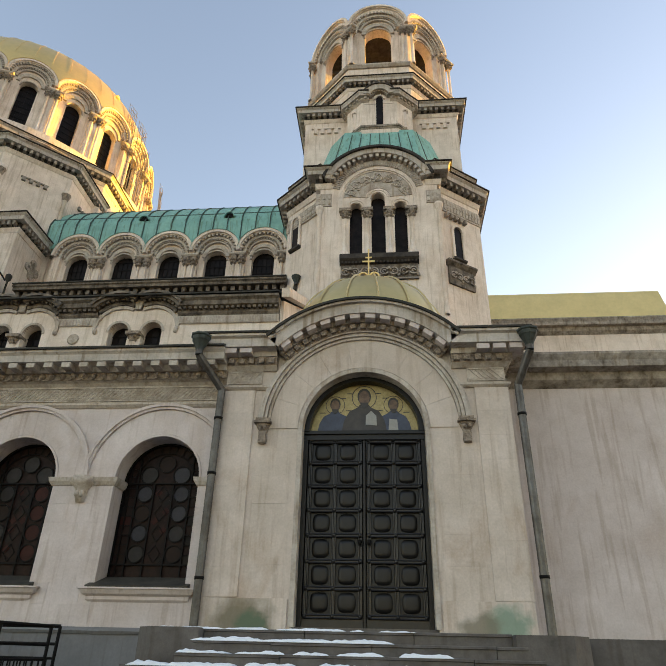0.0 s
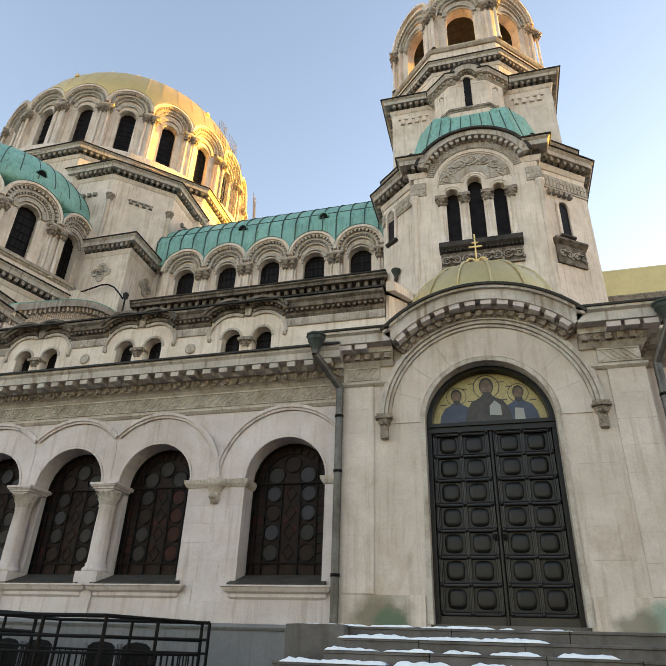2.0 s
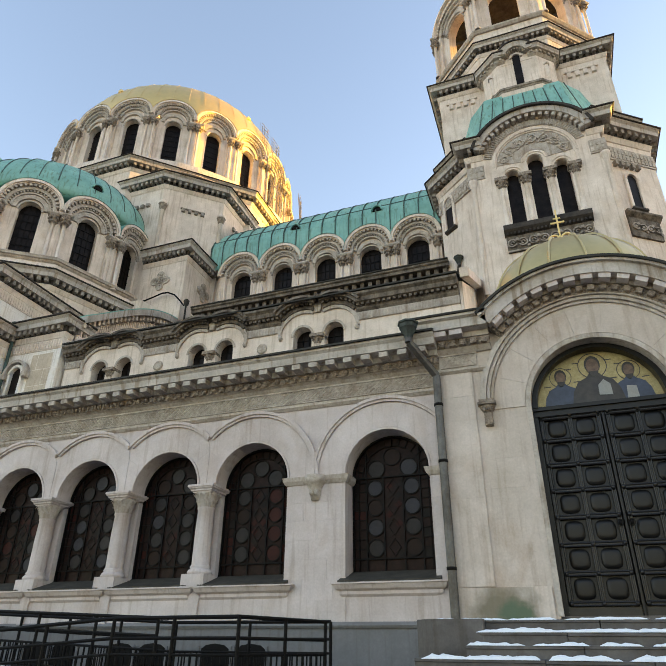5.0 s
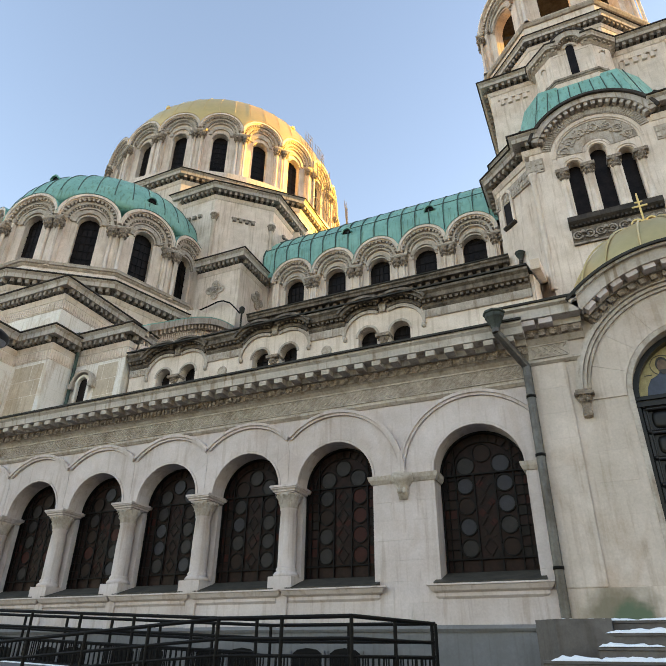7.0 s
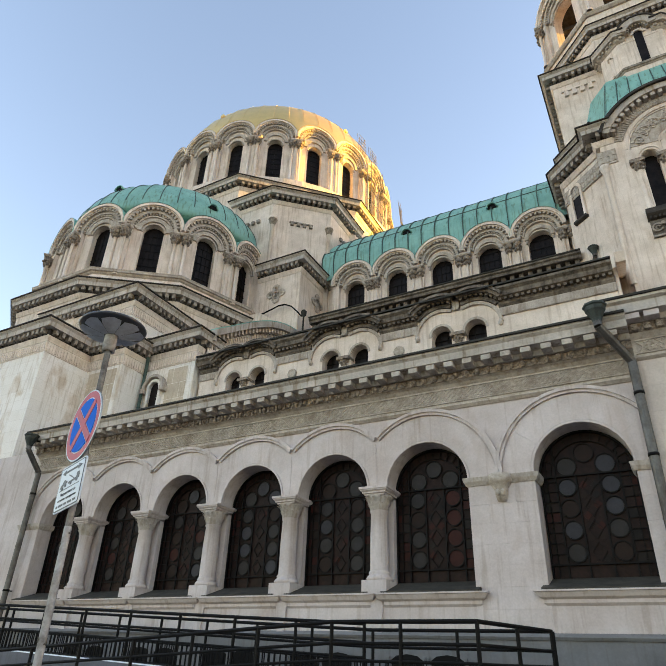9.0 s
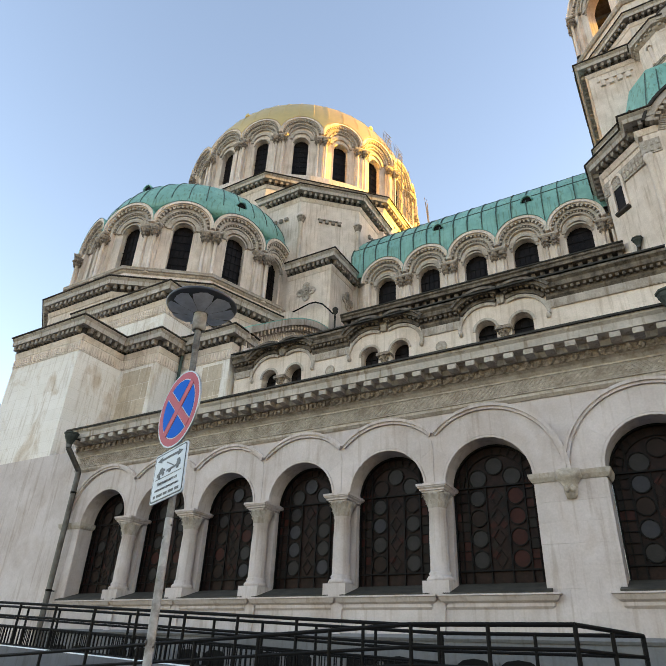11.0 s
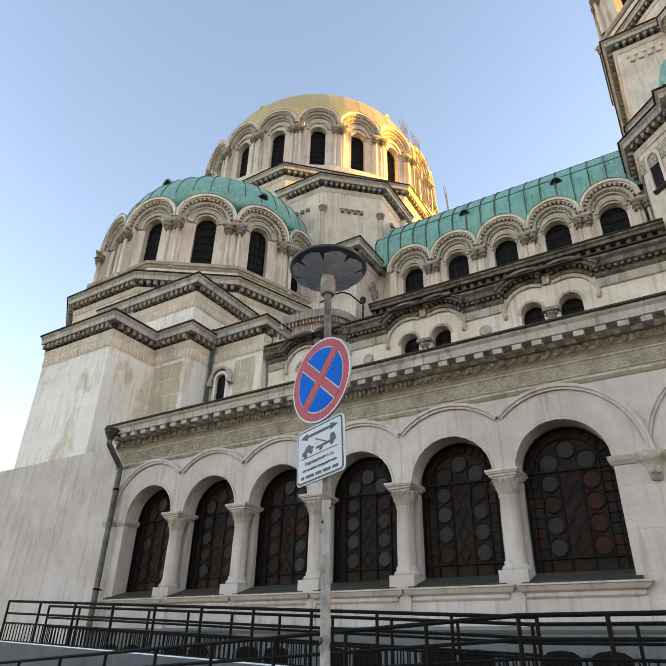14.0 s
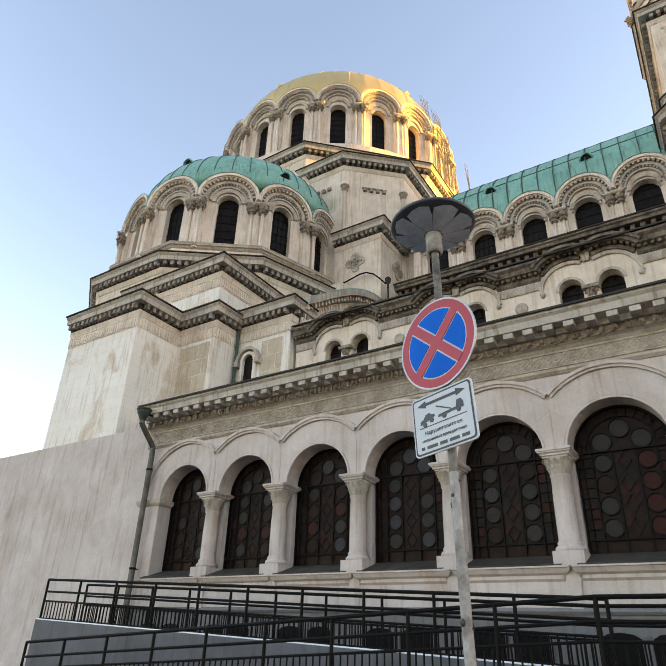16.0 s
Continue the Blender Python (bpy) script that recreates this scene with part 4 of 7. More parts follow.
# ---- entrance portal ----
def stained_base():
    """Pale stone with brown and green algae blooms of their own shape."""
    m = WARM.copy()
    m.name = "algae_stained_stone"
    nt = m.node_tree
    N, L = nt.nodes, nt.links
    b = N["Principled BSDF"]
    last = b.inputs["Base Color"].links[0].from_socket
    geo = N.new("ShaderNodeNewGeometry")
    for cen, rad, col in (((-2.35, 16.05, 2.02), 0.75, (0.16, 0.14, 0.09)), ((-2.2, 16.05, 2.1), 0.36, (0.09, 0.14, 0.085)), ((2.7, 16.05, 2.1), 0.5, (0.17, 0.27, 0.20)), ((2.2, 16.05, 2.0), 0.45, (0.2, 0.18, 0.13))):
        d = N.new("ShaderNodeVectorMath")
        d.operation = "DISTANCE"
        d.inputs[1].default_value = cen
        L.new(geo.outputs["Position"], d.inputs[0])
        n = N.new("ShaderNodeTexNoise")
        n.inputs["Scale"].default_value, n.inputs["Detail"].default_value = 4.0, 5
        L.new(geo.outputs["Position"], n.inputs["Vector"])
        a = N.new("ShaderNodeMath")
        a.operation = "MULTIPLY_ADD"
        a.inputs[1].default_value, a.inputs[2].default_value = 0.5, -0.25
        L.new(n.outputs["Fac"], a.inputs[0])
        s_ = N.new("ShaderNodeMath")
        L.new(d.outputs["Value"], s_.inputs[0])
        L.new(a.outputs[0], s_.inputs[1])
        mr = N.new("ShaderNodeMapRange")
        mr.inputs[1].default_value, mr.inputs[2].default_value, mr.inputs[3].default_value, mr.inputs[4].default_value = rad * 0.55, rad, 0.85, 0.0
        L.new(s_.outputs[0], mr.inputs[0])
        mx = N.new("ShaderNodeMix")
        mx.data_type = "RGBA"
        L.new(mr.outputs[0], mx.inputs[0])
        L.new(last, mx.inputs[6])
        mx.inputs[7].default_value = (*col, 1)
        last = mx.outputs[2]
    L.new(last, b.inputs["Base Color"])
    return m


ALGAE = stained_base()
PY = 16.1
portal = thing("entrance_portal", "pale limestone entrance portal with an arched cornice", "portal", (0, PY, 0))
PI = Matrix.Translation((0, -PY, 0))
DZ, DT, ZC = 2.06, 6.0, 6.05
mb = MB().wall(-3.2, 3.2, 2.0, 7.9, PY, PY + 0.75, [(0, 1.42, 2.0, ZC)], crown=(0, ZC, 2.75))
part("wall", mb, WARM, portal, "pale stained limestone wall", PI)
mb = MB().box(-3.2, -2.9, PY + 0.7, 21.4, 0, 7.9).box(2.9, 3.2, PY + 0.7, 21.4, 0, 7.9)
part("side_wall", mb, WARM, portal, "", PI)
for s in (-1, 1):
    part("base_course", MB().box(min(s * 1.5, s * 3.22), max(s * 1.5, s * 3.22), PY - 0.05, PY + 0.1, 1.9, 2.56), ALGAE, portal, "pale base course with green algae stains", PI)
    a, b = sorted((s * 2.5, s * 3.24))
    pl_ = part("pilaster", MB().box(a, b, PY - 0.03, PY + 0.1, 2.57, 6.98), WARM, portal, "", PI)
    ashlar(pl_, Matrix.Identity(4), a, b, 2.58, 6.97, PY - 0.03, 8, ((), (0.5,), (), (0.4,)), WARM)
    a, b = sorted((s * 1.62, s * 2.36))
    ashlar(portal, PI, a, b, 2.58, 5.6, PY, 5, ((), (0.6,), ()), WARM)
mb = MB()
mb.ring(0, ZC, 1.36, 1.46, PY - 0.03, PY + 0.3, 0, 180, 32)
mb.box(-1.46, -1.36, PY - 0.03, PY + 0.3, 2.06, ZC).box(1.36, 1.46, PY - 0.03, PY + 0.3, 2.06, ZC)
part("jamb_mould", mb, WORN, portal, "", PI)
mb = MB()
for r0, r1, y in ((2.10, 2.16, 0.05), (2.17, 2.24, 0.10), (2.25, 2.33, 0.15), (2.33, 2.39, 0.08)):
    mb.ring(0, ZC + 0.1, r0, r1, PY - y, PY + 0.1, 2, 178, 40)
part("archivolt", mb, WORN, portal, "moulded stone archivolt", PI)
vs = MB().ring(0, 0, 1.47, 2.11, -0.025, 0.2, 0.06, 19.94, 5).mesh("voussoir", WARM)
for i in range(9):
    part("voussoir", vs, WARM, portal, "", PI @ Matrix.Translation((0, PY, ZC)) @ pose(0, 0, 0, 0, -20 * i, 0))
for s in (-1, 1):
    mb = MB().lathe([(0, 5.68), (0.08, 5.69), (0.1, 5.76), (0.08, 5.9), (0.1, 6.0), (0.16, 6.1), (0.17, 6.14), (0, 6.14)], s * 2.25, PY, 10, 180, 360)
    mb.box(s * 2.25 - 0.08, s * 2.25 + 0.08, PY - 0.13, PY, 5.70, 5.95).box(s * 2.25 - 0.19, s * 2.25 + 0.19, PY - 0.2, PY, 6.14, 6.19).box(s * 2.25 - 0.16, s * 2.25 + 0.16, PY - 0.17, PY, 6.19, 6.26)
    for q in (-0.06, 0.06):
        mb.lathe([(0, 5.98), (0.04, 6.0), (0.05, 6.05), (0, 6.1)], s * 2.25 + q, PY - 0.14, 6)
    part("corbel", mb, LEAFY, portal, "carved scroll corbel", PI)
    a, b = sorted((s * 2.36, s * 3.2))
    fz = part("frieze_panel", MB().box(a, b, PY - 0.05, PY + 0.1, 7.1, 7.46), CARVED, portal, "carved strapwork panel", PI)
    part("lattice", strapwork(a + 0.04, b - 0.03, 7.12, 7.44, PY - 0.05, 0.12), CARVED, fz)
    e = 3.2 * s
    pth = [(-3.2, 21), (-3.2, PY), (-2.02, PY)] if s < 0 else [(2.02, PY), (3.2, PY), (3.2, 21)]
    mb = MB().sweep([(-0.1, 6.98), (0.04, 6.98), (0.1, 7.03), (0.1, 7.08), (-0.1, 7.1)], pth)
    mb.sweep([(-0.1, 7.46), (0.06, 7.46), (0.12, 7.52), (0.16, 7.56), (-0.1, 7.56)], pth)
    part("string_course", mb, WORN, portal, "", PI)
    mb = MB().sweep([(-0.1, 7.56), (0.16, 7.56), (0.2, 7.75), (-0.1, 7.75)], pth)
    path_dentils(mb, pth, 0.22, 0.13, 0.16, 0.26, 7.58, 7.72)
    part("bed_mould", mb, LEAFY, portal, "stained leaf moulding", PI)
    mb = MB().sweep([(-0.3, 7.75), (0.24, 7.75), (0.26, 7.87), (0.5, 7.89), (0.5, 8.1), (0.58, 8.14), (0.58, 8.2), (-0.3, 8.24)], pth)
    part("cornice", mb, FASCIA, portal, "green-streaked cornice", PI)
    mb = MB().sweep([(-0.3, 8.205), (0.62, 8.203), (0.62, 8.25), (-0.3, 8.27)], pth)
    part("cornice_sheet", mb, COPPER_D, portal, "", PI)
    dmp = MB().box(-0.14, 0.14, -0.46, -0.1, 7.755, 7.875).mesh("dentil", PALE)
    for k in range(3):
        part("dentil", dmp, STONE, portal, "", PI @ Matrix.Translation((s * (2.72 + 0.36 * k), PY, 0)))
A0 = 43
for name, r0, r1, y0, mt, lb in (("bed_mould", 2.38, 2.56, 0.16, LEAFY, "arched leaf moulding"), ("soffit_band", 2.56, 2.68, 0.24, GRIME, ""), ("arched_cornice", 2.68, 2.94, 0.50, FASCIA, "streaked arched cornice"), ("cornice_edge", 2.94, 3.0, 0.58, FASCIA, ""), ("cornice_sheet", 3.0, 3.06, 0.63, COPPER_D, "dark metal edge")):
    mb = MB().ring(0, ZC, r0, r1, PY - y0, PY + (2.2 if r0 > 2.9 else 0.4), A0, 180 - A0, 36)
    if name == "bed_mould":
        ring_dentils(mb, 0, ZC, 2.41, 2.53, PY - 0.25, PY, 17, A0, 180 - A0)
    part(name, mb, mt, portal, lb, PI)
vd = MB().ring(0, 0, 2.57, 2.68, -0.46, -0.1, -2.6, 2.6, 2).mesh("dentil", PALE)
for k in range(12):
    a = A0 + 4 + k * (180 - 2 * A0 - 8) / 11
    part("dentil", vd, STONE, portal, "", PI @ Matrix.Translation((0, PY, ZC)) @ pose(0, 0, 0, 0, -a, 0))
part("roof", MB().slab([(-3.2, PY + 0.3), (3.2, PY + 0.3), (3.2, 24.5), (-3.2, 24.5)], 8.0, 8.3), COPPER_D, portal, "", PI)

# double door of bronze panels
dr = thing("double_door", "closed dark bronze double door with embossed square panels", "door", (0, PY + 0.5, DZ))
DI = Matrix.Translation((0, -PY - 0.5, -DZ))
DY = PY + 0.42
part("door_frame", MB().box(-1.4, -1.27, DY - 0.06, DY + 0.2, DZ, DT).box(1.27, 1.4, DY - 0.06, DY + 0.2, DZ, DT).box(-1.4, 1.4, DY - 0.08, DY + 0.2, DT - 0.1, DT + 0.08).box(-1.4, 1.4, DY - 0.13, DY + 0.2, DT + 0.02, DT + 0.10), DOOR, dr, "dark lintel and frame", DI)
pm = MB().box(-0.24, 0.24, 0.0, 0.05, -0.24, 0.24)
pm.add([(0.185 * math.copysign(abs(math.cos(radians(a))) ** 0.62, math.cos(radians(a))) * q, y, 0.19 * math.copysign(abs(math.sin(radians(a))) ** 0.62, math.sin(radians(a))) * q) for q, y in ((1, 0.0), (0.93, -0.018), (0.55, -0.024), (0.0, -0.026)) for a in range(0, 360, 18)],
       [(k * 20 + i, k * 20 + (i + 1) % 20, k * 20 + 20 + (i + 1) % 20, k * 20 + 20 + i) for k in range(3) for i in range(20)], True)
pmesh = pm.mesh("door_panel", DOOR)
rows, ph = 7, (DT - 0.1 - DZ - 0.22) / 7
rv = MB().lathe([(0, 0), (0.045, 0.0), (0.04, 0.03), (0.0, 0.05)], 0, 0, 8).mesh("rosette", BRONZE_HIGHLIGHT)
for s in (-1, 1):
    a, b = sorted((s * 0.035, s * 1.27))
    leaf = part("door_leaf", MB().box(a, b, DY + 0.06, DY + 0.12, DZ, DT - 0.1), DOOR, dr, "", DI)
    ml = MB()
    for xx in (0.09, 0.65, 1.21):
        xx *= s
        ml.box(xx - 0.045, xx + 0.045, DY - 0.005, DY + 0.07, DZ + 0.2, DT - 0.12).lathe([(0.018, DZ + 0.2), (0.018, DT - 0.12)], xx - 0.03, DY - 0.008, 6).lathe([(0.018, DZ + 0.2), (0.018, DT - 0.12)], xx + 0.03, DY - 0.008, 6)
    for k in range(rows + 1):
        z = DZ + 0.22 + k * ph - (0.03 if k == rows else 0)
        q0, q1 = sorted((s * 0.06, s * 1.25))
        ml.box(q0, q1, DY - 0.02, DY + 0.07, z - 0.045, z + 0.045)
        for dz in (-0.028, 0.028):
            tube(ml, [(q0, DY - 0.022, z + dz), (q1, DY - 0.022, z + dz)], 0.019, 8)
    ml.box(a, b, DY + 0.02, DY + 0.07, DZ, DZ + 0.2)
    part("moulding", ml, BRONZE_HIGHLIGHT, leaf)
    for k in range(rows):
        for xx in (0.37, 0.93):
            part("door_panel", pmesh, DOOR, leaf, "", Matrix.Translation((s * xx, DY + 0.045, DZ + 0.22 + (k + 0.5) * ph)))
    for k in range(rows + 1):
        for xx in (0.09, 0.65, 1.21):
            part("rosette", rv, DOOR, leaf, "", Matrix.Translation((s * xx, DY - 0.02, DZ + 0.22 + k * ph)) @ pose(0, 0, 0, 90))
    h = MB().lathe([(0, -0.05), (0.03, -0.04), (0.03, 0.04), (0, 0.05)], s * 0.1, DY - 0.06, 8)
    h.ring(s * 0.1, -0.0, 0.05, 0.065, DY - 0.07, DY - 0.05, 0, 360, 14)
    part("door_handle", h, IRON, leaf, "", Matrix.Translation((0, 0, DZ + 1.62)))
part("astragal", MB().box(-0.035, 0.035, DY - 0.03, DY + 0.1, DZ, DT - 0.1).lathe([(0.035, DZ), (0.035, DT - 0.15)], 0, DY - 0.03, 8), DOOR, dr, "", DI)

# mosaic in the round head: gold field and plain rounded forms
mo = thing("mosaic", "gold mosaic lunette with three plain haloed shapes", "mosaic", (0, PY + 0.5, DT + 0.1))
MI = Matrix.Translation((0, -PY - 0.5, -DT - 0.1))
MG = mat("gold_tesserae", (0.50, 0.41, 0.19), 0.45, 0.25, scale=14, fine=60, var=0.45, dark=(0.30, 0.235, 0.10))
MBLUE = mat("blue_tesserae", (0.055, 0.075, 0.13), 0.5, scale=6, fine=70, dark=(0.03, 0.04, 0.07))
MDARK = mat("dark_tesserae", (0.055, 0.045, 0.04), 0.5, scale=6, fine=70, dark=(0.02, 0.018, 0.018))
MSKIN = mat("ochre_tesserae", (0.20, 0.125, 0.075), 0.5, scale=8, fine=70, dark=(0.07, 0.04, 0.03))
MWHITE = mat("white_tesserae", (0.36, 0.36, 0.34), 0.5, scale=8, fine=70)
YM = PY + 0.52
part("field", MB().pane(0, 1.3, DT + 0.1, ZC + 0.1, YM), MG, mo, "gold tesserae", MI)
part("surround", MB().ring(0, ZC + 0.03, 1.24, 1.42, YM - 0.25, YM + 0.1, 0, 180, 30), DOOR, mo, "dark moulded surround", MI)


def blob(cx, pts, y, t=0.01):
    return MB().prism([(cx + a, DT + 0.1 + b) for a, b in pts], y - t, y)


for cx, sc, mt in ((-0.68, 0.82, MBLUE), (0.68, 0.82, MBLUE), (0.0, 1.06, MDARK)):
    body = [(-0.5 * sc, 0.0), (0.5 * sc, 0.0), (0.44 * sc, 0.3 * sc), (0.33 * sc, 0.5 * sc), (0.14 * sc, 0.6 * sc), (0.1 * sc, 0.66 * sc), (-0.1 * sc, 0.66 * sc), (-0.14 * sc, 0.6 * sc), (-0.33 * sc, 0.5 * sc), (-0.44 * sc, 0.3 * sc)]
    zc = DT + 0.14 + 0.80 * sc
    part("hair", MB().prism([(cx + 0.15 * sc * math.cos(radians(a)), zc + 0.02 + 0.19 * sc * math.sin(radians(a))) for a in range(0, 360, 20)], YM - 0.03, YM - 0.002), MDARK, mo, "", MI)
    part("halo", MB().ring(cx, zc, 0.262 * sc, 0.278 * sc, YM - 0.012, YM, 0, 360, 24), MDARK, mo, "", MI)
    part("robe", blob(cx, body, YM - (0.012 if sc < 1 else 0.016)), mt, mo, "", MI)
    part("head", MB().prism([(cx + 0.12 * sc * math.cos(radians(a)), zc - 0.02 + (0.17 if a < 180 else 0.2) * sc * math.sin(radians(a))) for a in range(0, 360, 20)], YM - 0.034, YM - 0.002), MSKIN, mo, "", MI)
    # Dark half-oval under the head, drawn as its beard.
    part("shadow_shape", MB().prism([(cx + 0.09 * sc * math.cos(radians(a)), zc - 0.13 * sc + 0.13 * sc * math.sin(radians(a))) for a in range(180, 361, 20)], YM - 0.038, YM - 0.002), MDARK, mo, "", MI)
for x, z in ((-0.33, 0.98), (0.33, 0.98), (-0.98, 0.5), (-0.36, 0.55), (0.36, 0.55), (0.98, 0.5), (-0.5, 0.86), (0.5, 0.86)):
    part("inscription_bar", MB().box(x - 0.07, x + 0.07, YM - 0.006, YM, DT + 0.1 + z, DT + 0.12 + z), MDARK, mo, "", MI)
part("scroll", blob(0.66, [(-0.11, 0.03), (0.12, 0.03), (0.1, 0.32), (-0.08, 0.34)], YM - 0.03), MWHITE, mo, "", MI)
part("scroll", blob(0.16, [(-0.13, 0.2), (0.13, 0.18), (0.12, 0.42), (0.0, 0.54), (-0.12, 0.42)], YM - 0.03), MWHITE, mo, "", MI)

# gilded cap and cross over the porch
GX, GY, GZ, GR = 0.08, 18.55, 9.13, 2.2
pd = thing("porch_dome", "dull gilded ribbed dome with a gilt cross", "dome", (GX, GY, 8.2))
QI = Matrix.Translation((-GX, -GY, -8.2))
part("cap", MB().lathe([(GR * math.cos(radians(a)), GZ + GR * math.sin(radians(a))) for a in range(-14, 91, 6)] + [(0.0, GZ + GR)], GX, GY, 48), PALEGOLD, pd, "dull gilded sheet", QI)
rib = MB()
prev = None
for a in range(-6, 85, 6):
    r, z = (GR + 0.02) * math.cos(radians(a)), GZ + (GR + 0.02) * math.sin(radians(a))
    if prev:
        rib.add([(prev[0], -0.03, prev[1]), (prev[0], 0.03, prev[1]), (r, 0.03, z), (r, -0.03, z), (prev[0] + 0.03, 0, prev[1] + 0.03), (r + 0.02, 0, z + 0.04)], [(0, 3, 5, 4), (1, 4, 5, 2), (0, 4, 1), (3, 2, 5)])
    prev = (r, z)
rm = rib.mesh("rib", PALEGOLD)
for k in range(16):
    part("rib", rm, PALEGOLD, pd, "", QI @ Matrix.Translation((GX, GY, 0)) @ pose(0, 0, 0, 0, 0, 22.5 * k + 8))
cr = MB().box(GX - 0.022, GX + 0.022, GY - 0.022, GY + 0.022, GZ + GR - 0.05, 12.75).box(GX - 0.19, GX + 0.19, GY - 0.015, GY + 0.015, 12.28, 12.325).box(GX - 0.1, GX + 0.1, GY - 0.015, GY + 0.015, 12.43, 12.465)
cr.lathe([(0, 11.38), (0.12, 11.44), (0.14, 11.6), (0.08, 11.75), (0.0, 11.8)], GX, GY, 12)
for s in (-1, 1):
    cr.ring(GX + s * 0.17, 11.74, 0.12, 0.16, GY - 0.03, GY + 0.03, 0, 360, 14)
part("cross", cr, GOLD, pd, "gilt cross on a scrolled foot", QI)

# ---- stairs up to the portal ----
stair = thing("stone_stairs", "worn grey stone stairs with snow along the treads", "stairs", (0, 13.4, 0))
SI = Matrix.Translation((0, -13.4, 0))
random.seed(5)
for k in range(12):
    top = 1.93 - 0.172 * k
    y0 = 14.0 - 0.33 * k
    xl = (-2.5, -2.55, -2.72, -3.4)[k] if k < 4 else -3.6
    xs_, x = [xl], xl
    xr = 2.36 + 0.16 * k if k < 4 else 4.0
    while x < xr:
        x += random.uniform(1.2, 1.9)
        xs_.append(min(x, xr))
    for xa, xb in zip(xs_, xs_[1:]):
        dz = random.uniform(-0.008, 0.008)
        yb = PY + 0.5 if k == 0 else y0 + 0.5
        part("step_block", MB().sweep([(-0.3, max(-0.02, top - 0.19)), (0, max(-0.02, top - 0.19)), (0.0, top - 0.05 + dz), (0.03, top - 0.04 + dz), (0.03, top - 0.01 + dz), (0.018, top + dz), (-(yb - y0), top + dz), (-(yb - y0), max(-0.02, top - 0.19))], [(xa + 0.006, y0), (xb - 0.006, y0)]), STEP, stair, "", SI)
ck = MB().slab([(-3.55, 13.95), (-3.25, 13.66), (-2.5, 13.66), (-2.5, PY), (-3.55, PY)], 0, 1.94)
part("cheek_block", ck, STEP, stair, "grey stone cheek block", SI)
part("cheek_block", MB().slab([(2.36, 13.66), (3.2, 13.66), (3.5, 13.95), (3.5, PY), (2.36, PY)], 0, 1.92), STEP, stair, "grey stone cheek block", SI)
part("threshold", MB().box(-1.5, 1.5, PY + 0.1, PY + 1.2, 1.0, DZ + 0.01), STEP, stair, "", SI)
part("landing", MB().box(-3.4, 5, 14.3, PY + 0.7, 0, 1.91), STEP, stair, "", SI)


def snow_strip(x0, x1, y0, y1, z, h, seed):
    """A lumpy ridge of snow along a tread."""
    random.seed(seed)
    n = max(6, int((x1 - x0) / 0.05))
    vs, fs = [], []
    for i in range(n + 1):
        x = x0 + (x1 - x0) * i / n
        e = min(1, (min(i, n - i) / 3) ** 0.5)
        a = 0.62 + 0.4 * noise.noise((x * 2.1, seed * 3.1, 0)) + 0.35 * noise.noise((x * 8, seed, 3)) + 0.3 * noise.noise((x * 23, seed, 5))
        a = max(0.1, a) * e
        fr = y0 + 0.05 * noise.noise((x * 3, seed, 7))
        for q, zz in ((0, 0), (0.0, 0.75), (0.12, 1.0), (0.7, 0.8), (1, 0)):
            vs.append((x, fr + (y1 - fr) * q, z + h * a * zz - 0.004))
    for i in range(n):
        fs += [(5 * i + k, 5 * i + 5 + k, 5 * i + 6 + k, 5 * i + 1 + k) for k in range(4)]
    return MB().add(vs, fs, True)


k_ = 0
for k, spans in ((0, ((-3.4, -1.4), (-1.35, -0.2), (-0.15, 0.1), (0.3, 0.9))), (1, ((-2.6, 0.55),)), (2, ((-2.7, -1.9), (-1.8, -1.05), (-0.95, -0.4), (-0.3, 0.4), (0.6, 1.4))), (3, ((-3.3, -1.7), (-1.6, -0.7), (-0.62, 0.9))), (4, ((-3.2, -1.2), (-1.1, 1.2)))):
    for a, b in spans:
        k_ += 1
        s = part("snow_patch", snow_strip(a, b, 14.0 - 0.33 * k - 0.045, 14.0 - 0.33 * k + 0.26, 1.93 - 0.172 * k, (0.045, 0.07, 0.075, 0.085, 0.09)[k], k_), SNOW, None)
        tagged(s, "lumpy white snow lying on a stone step", "snow", "snow on the steps", "stuff")


# ---- drainpipes ----
def drainpipe(x, y, z0, z1, hop, lean=0.0):
    d = thing("drainpipe", "weathered zinc drainpipe with a hopper head", "drainpipe", (x, y, z0), "drainpipes")
    i = Matrix.Translation((-x, -y, -z0))
    hx, hy = hop
    part("pipe", tube(MB(), [(x, y, z0), (x, y, z1), (hx, hy, z1 + 0.62), (hx, hy, z1 + 0.8)], 0.088), ZINC, d, "", i)
    for z in (z0 + 0.9, z0 + 3.0, z1 - 0.7):
        part("bracket", MB().lathe([(0.07, z - 0.03), (0.1, z - 0.03), (0.1, z + 0.03), (0.07, z + 0.03)], x, y, 10).box(x - 0.02, x + 0.02, y, y + 0.3, z - 0.015, z + 0.015), IRON, d, "", i)
    hp = part("hopper", MB().lathe([(0.09, z1 + 0.72), (0.11, z1 + 0.8), (0.18, z1 + 0.94), (0.2, z1 + 0.97), (0.21, z1 + 1.05), (0.24, z1 + 1.07), (0.24, z1 + 1.11), (0.19, z1 + 1.11), (0.16, z1 + 0.98)], hx, hy, 8, smooth=False), VERDI, d, "green-stained hopper", i)
    part("spout", tube(MB(), [(hx, hy + 0.15, z1 + 1.02), (hx + 0.1, hy + 0.75, z1 + 1.08)], 0.09, 8), COPPER_D, hp)


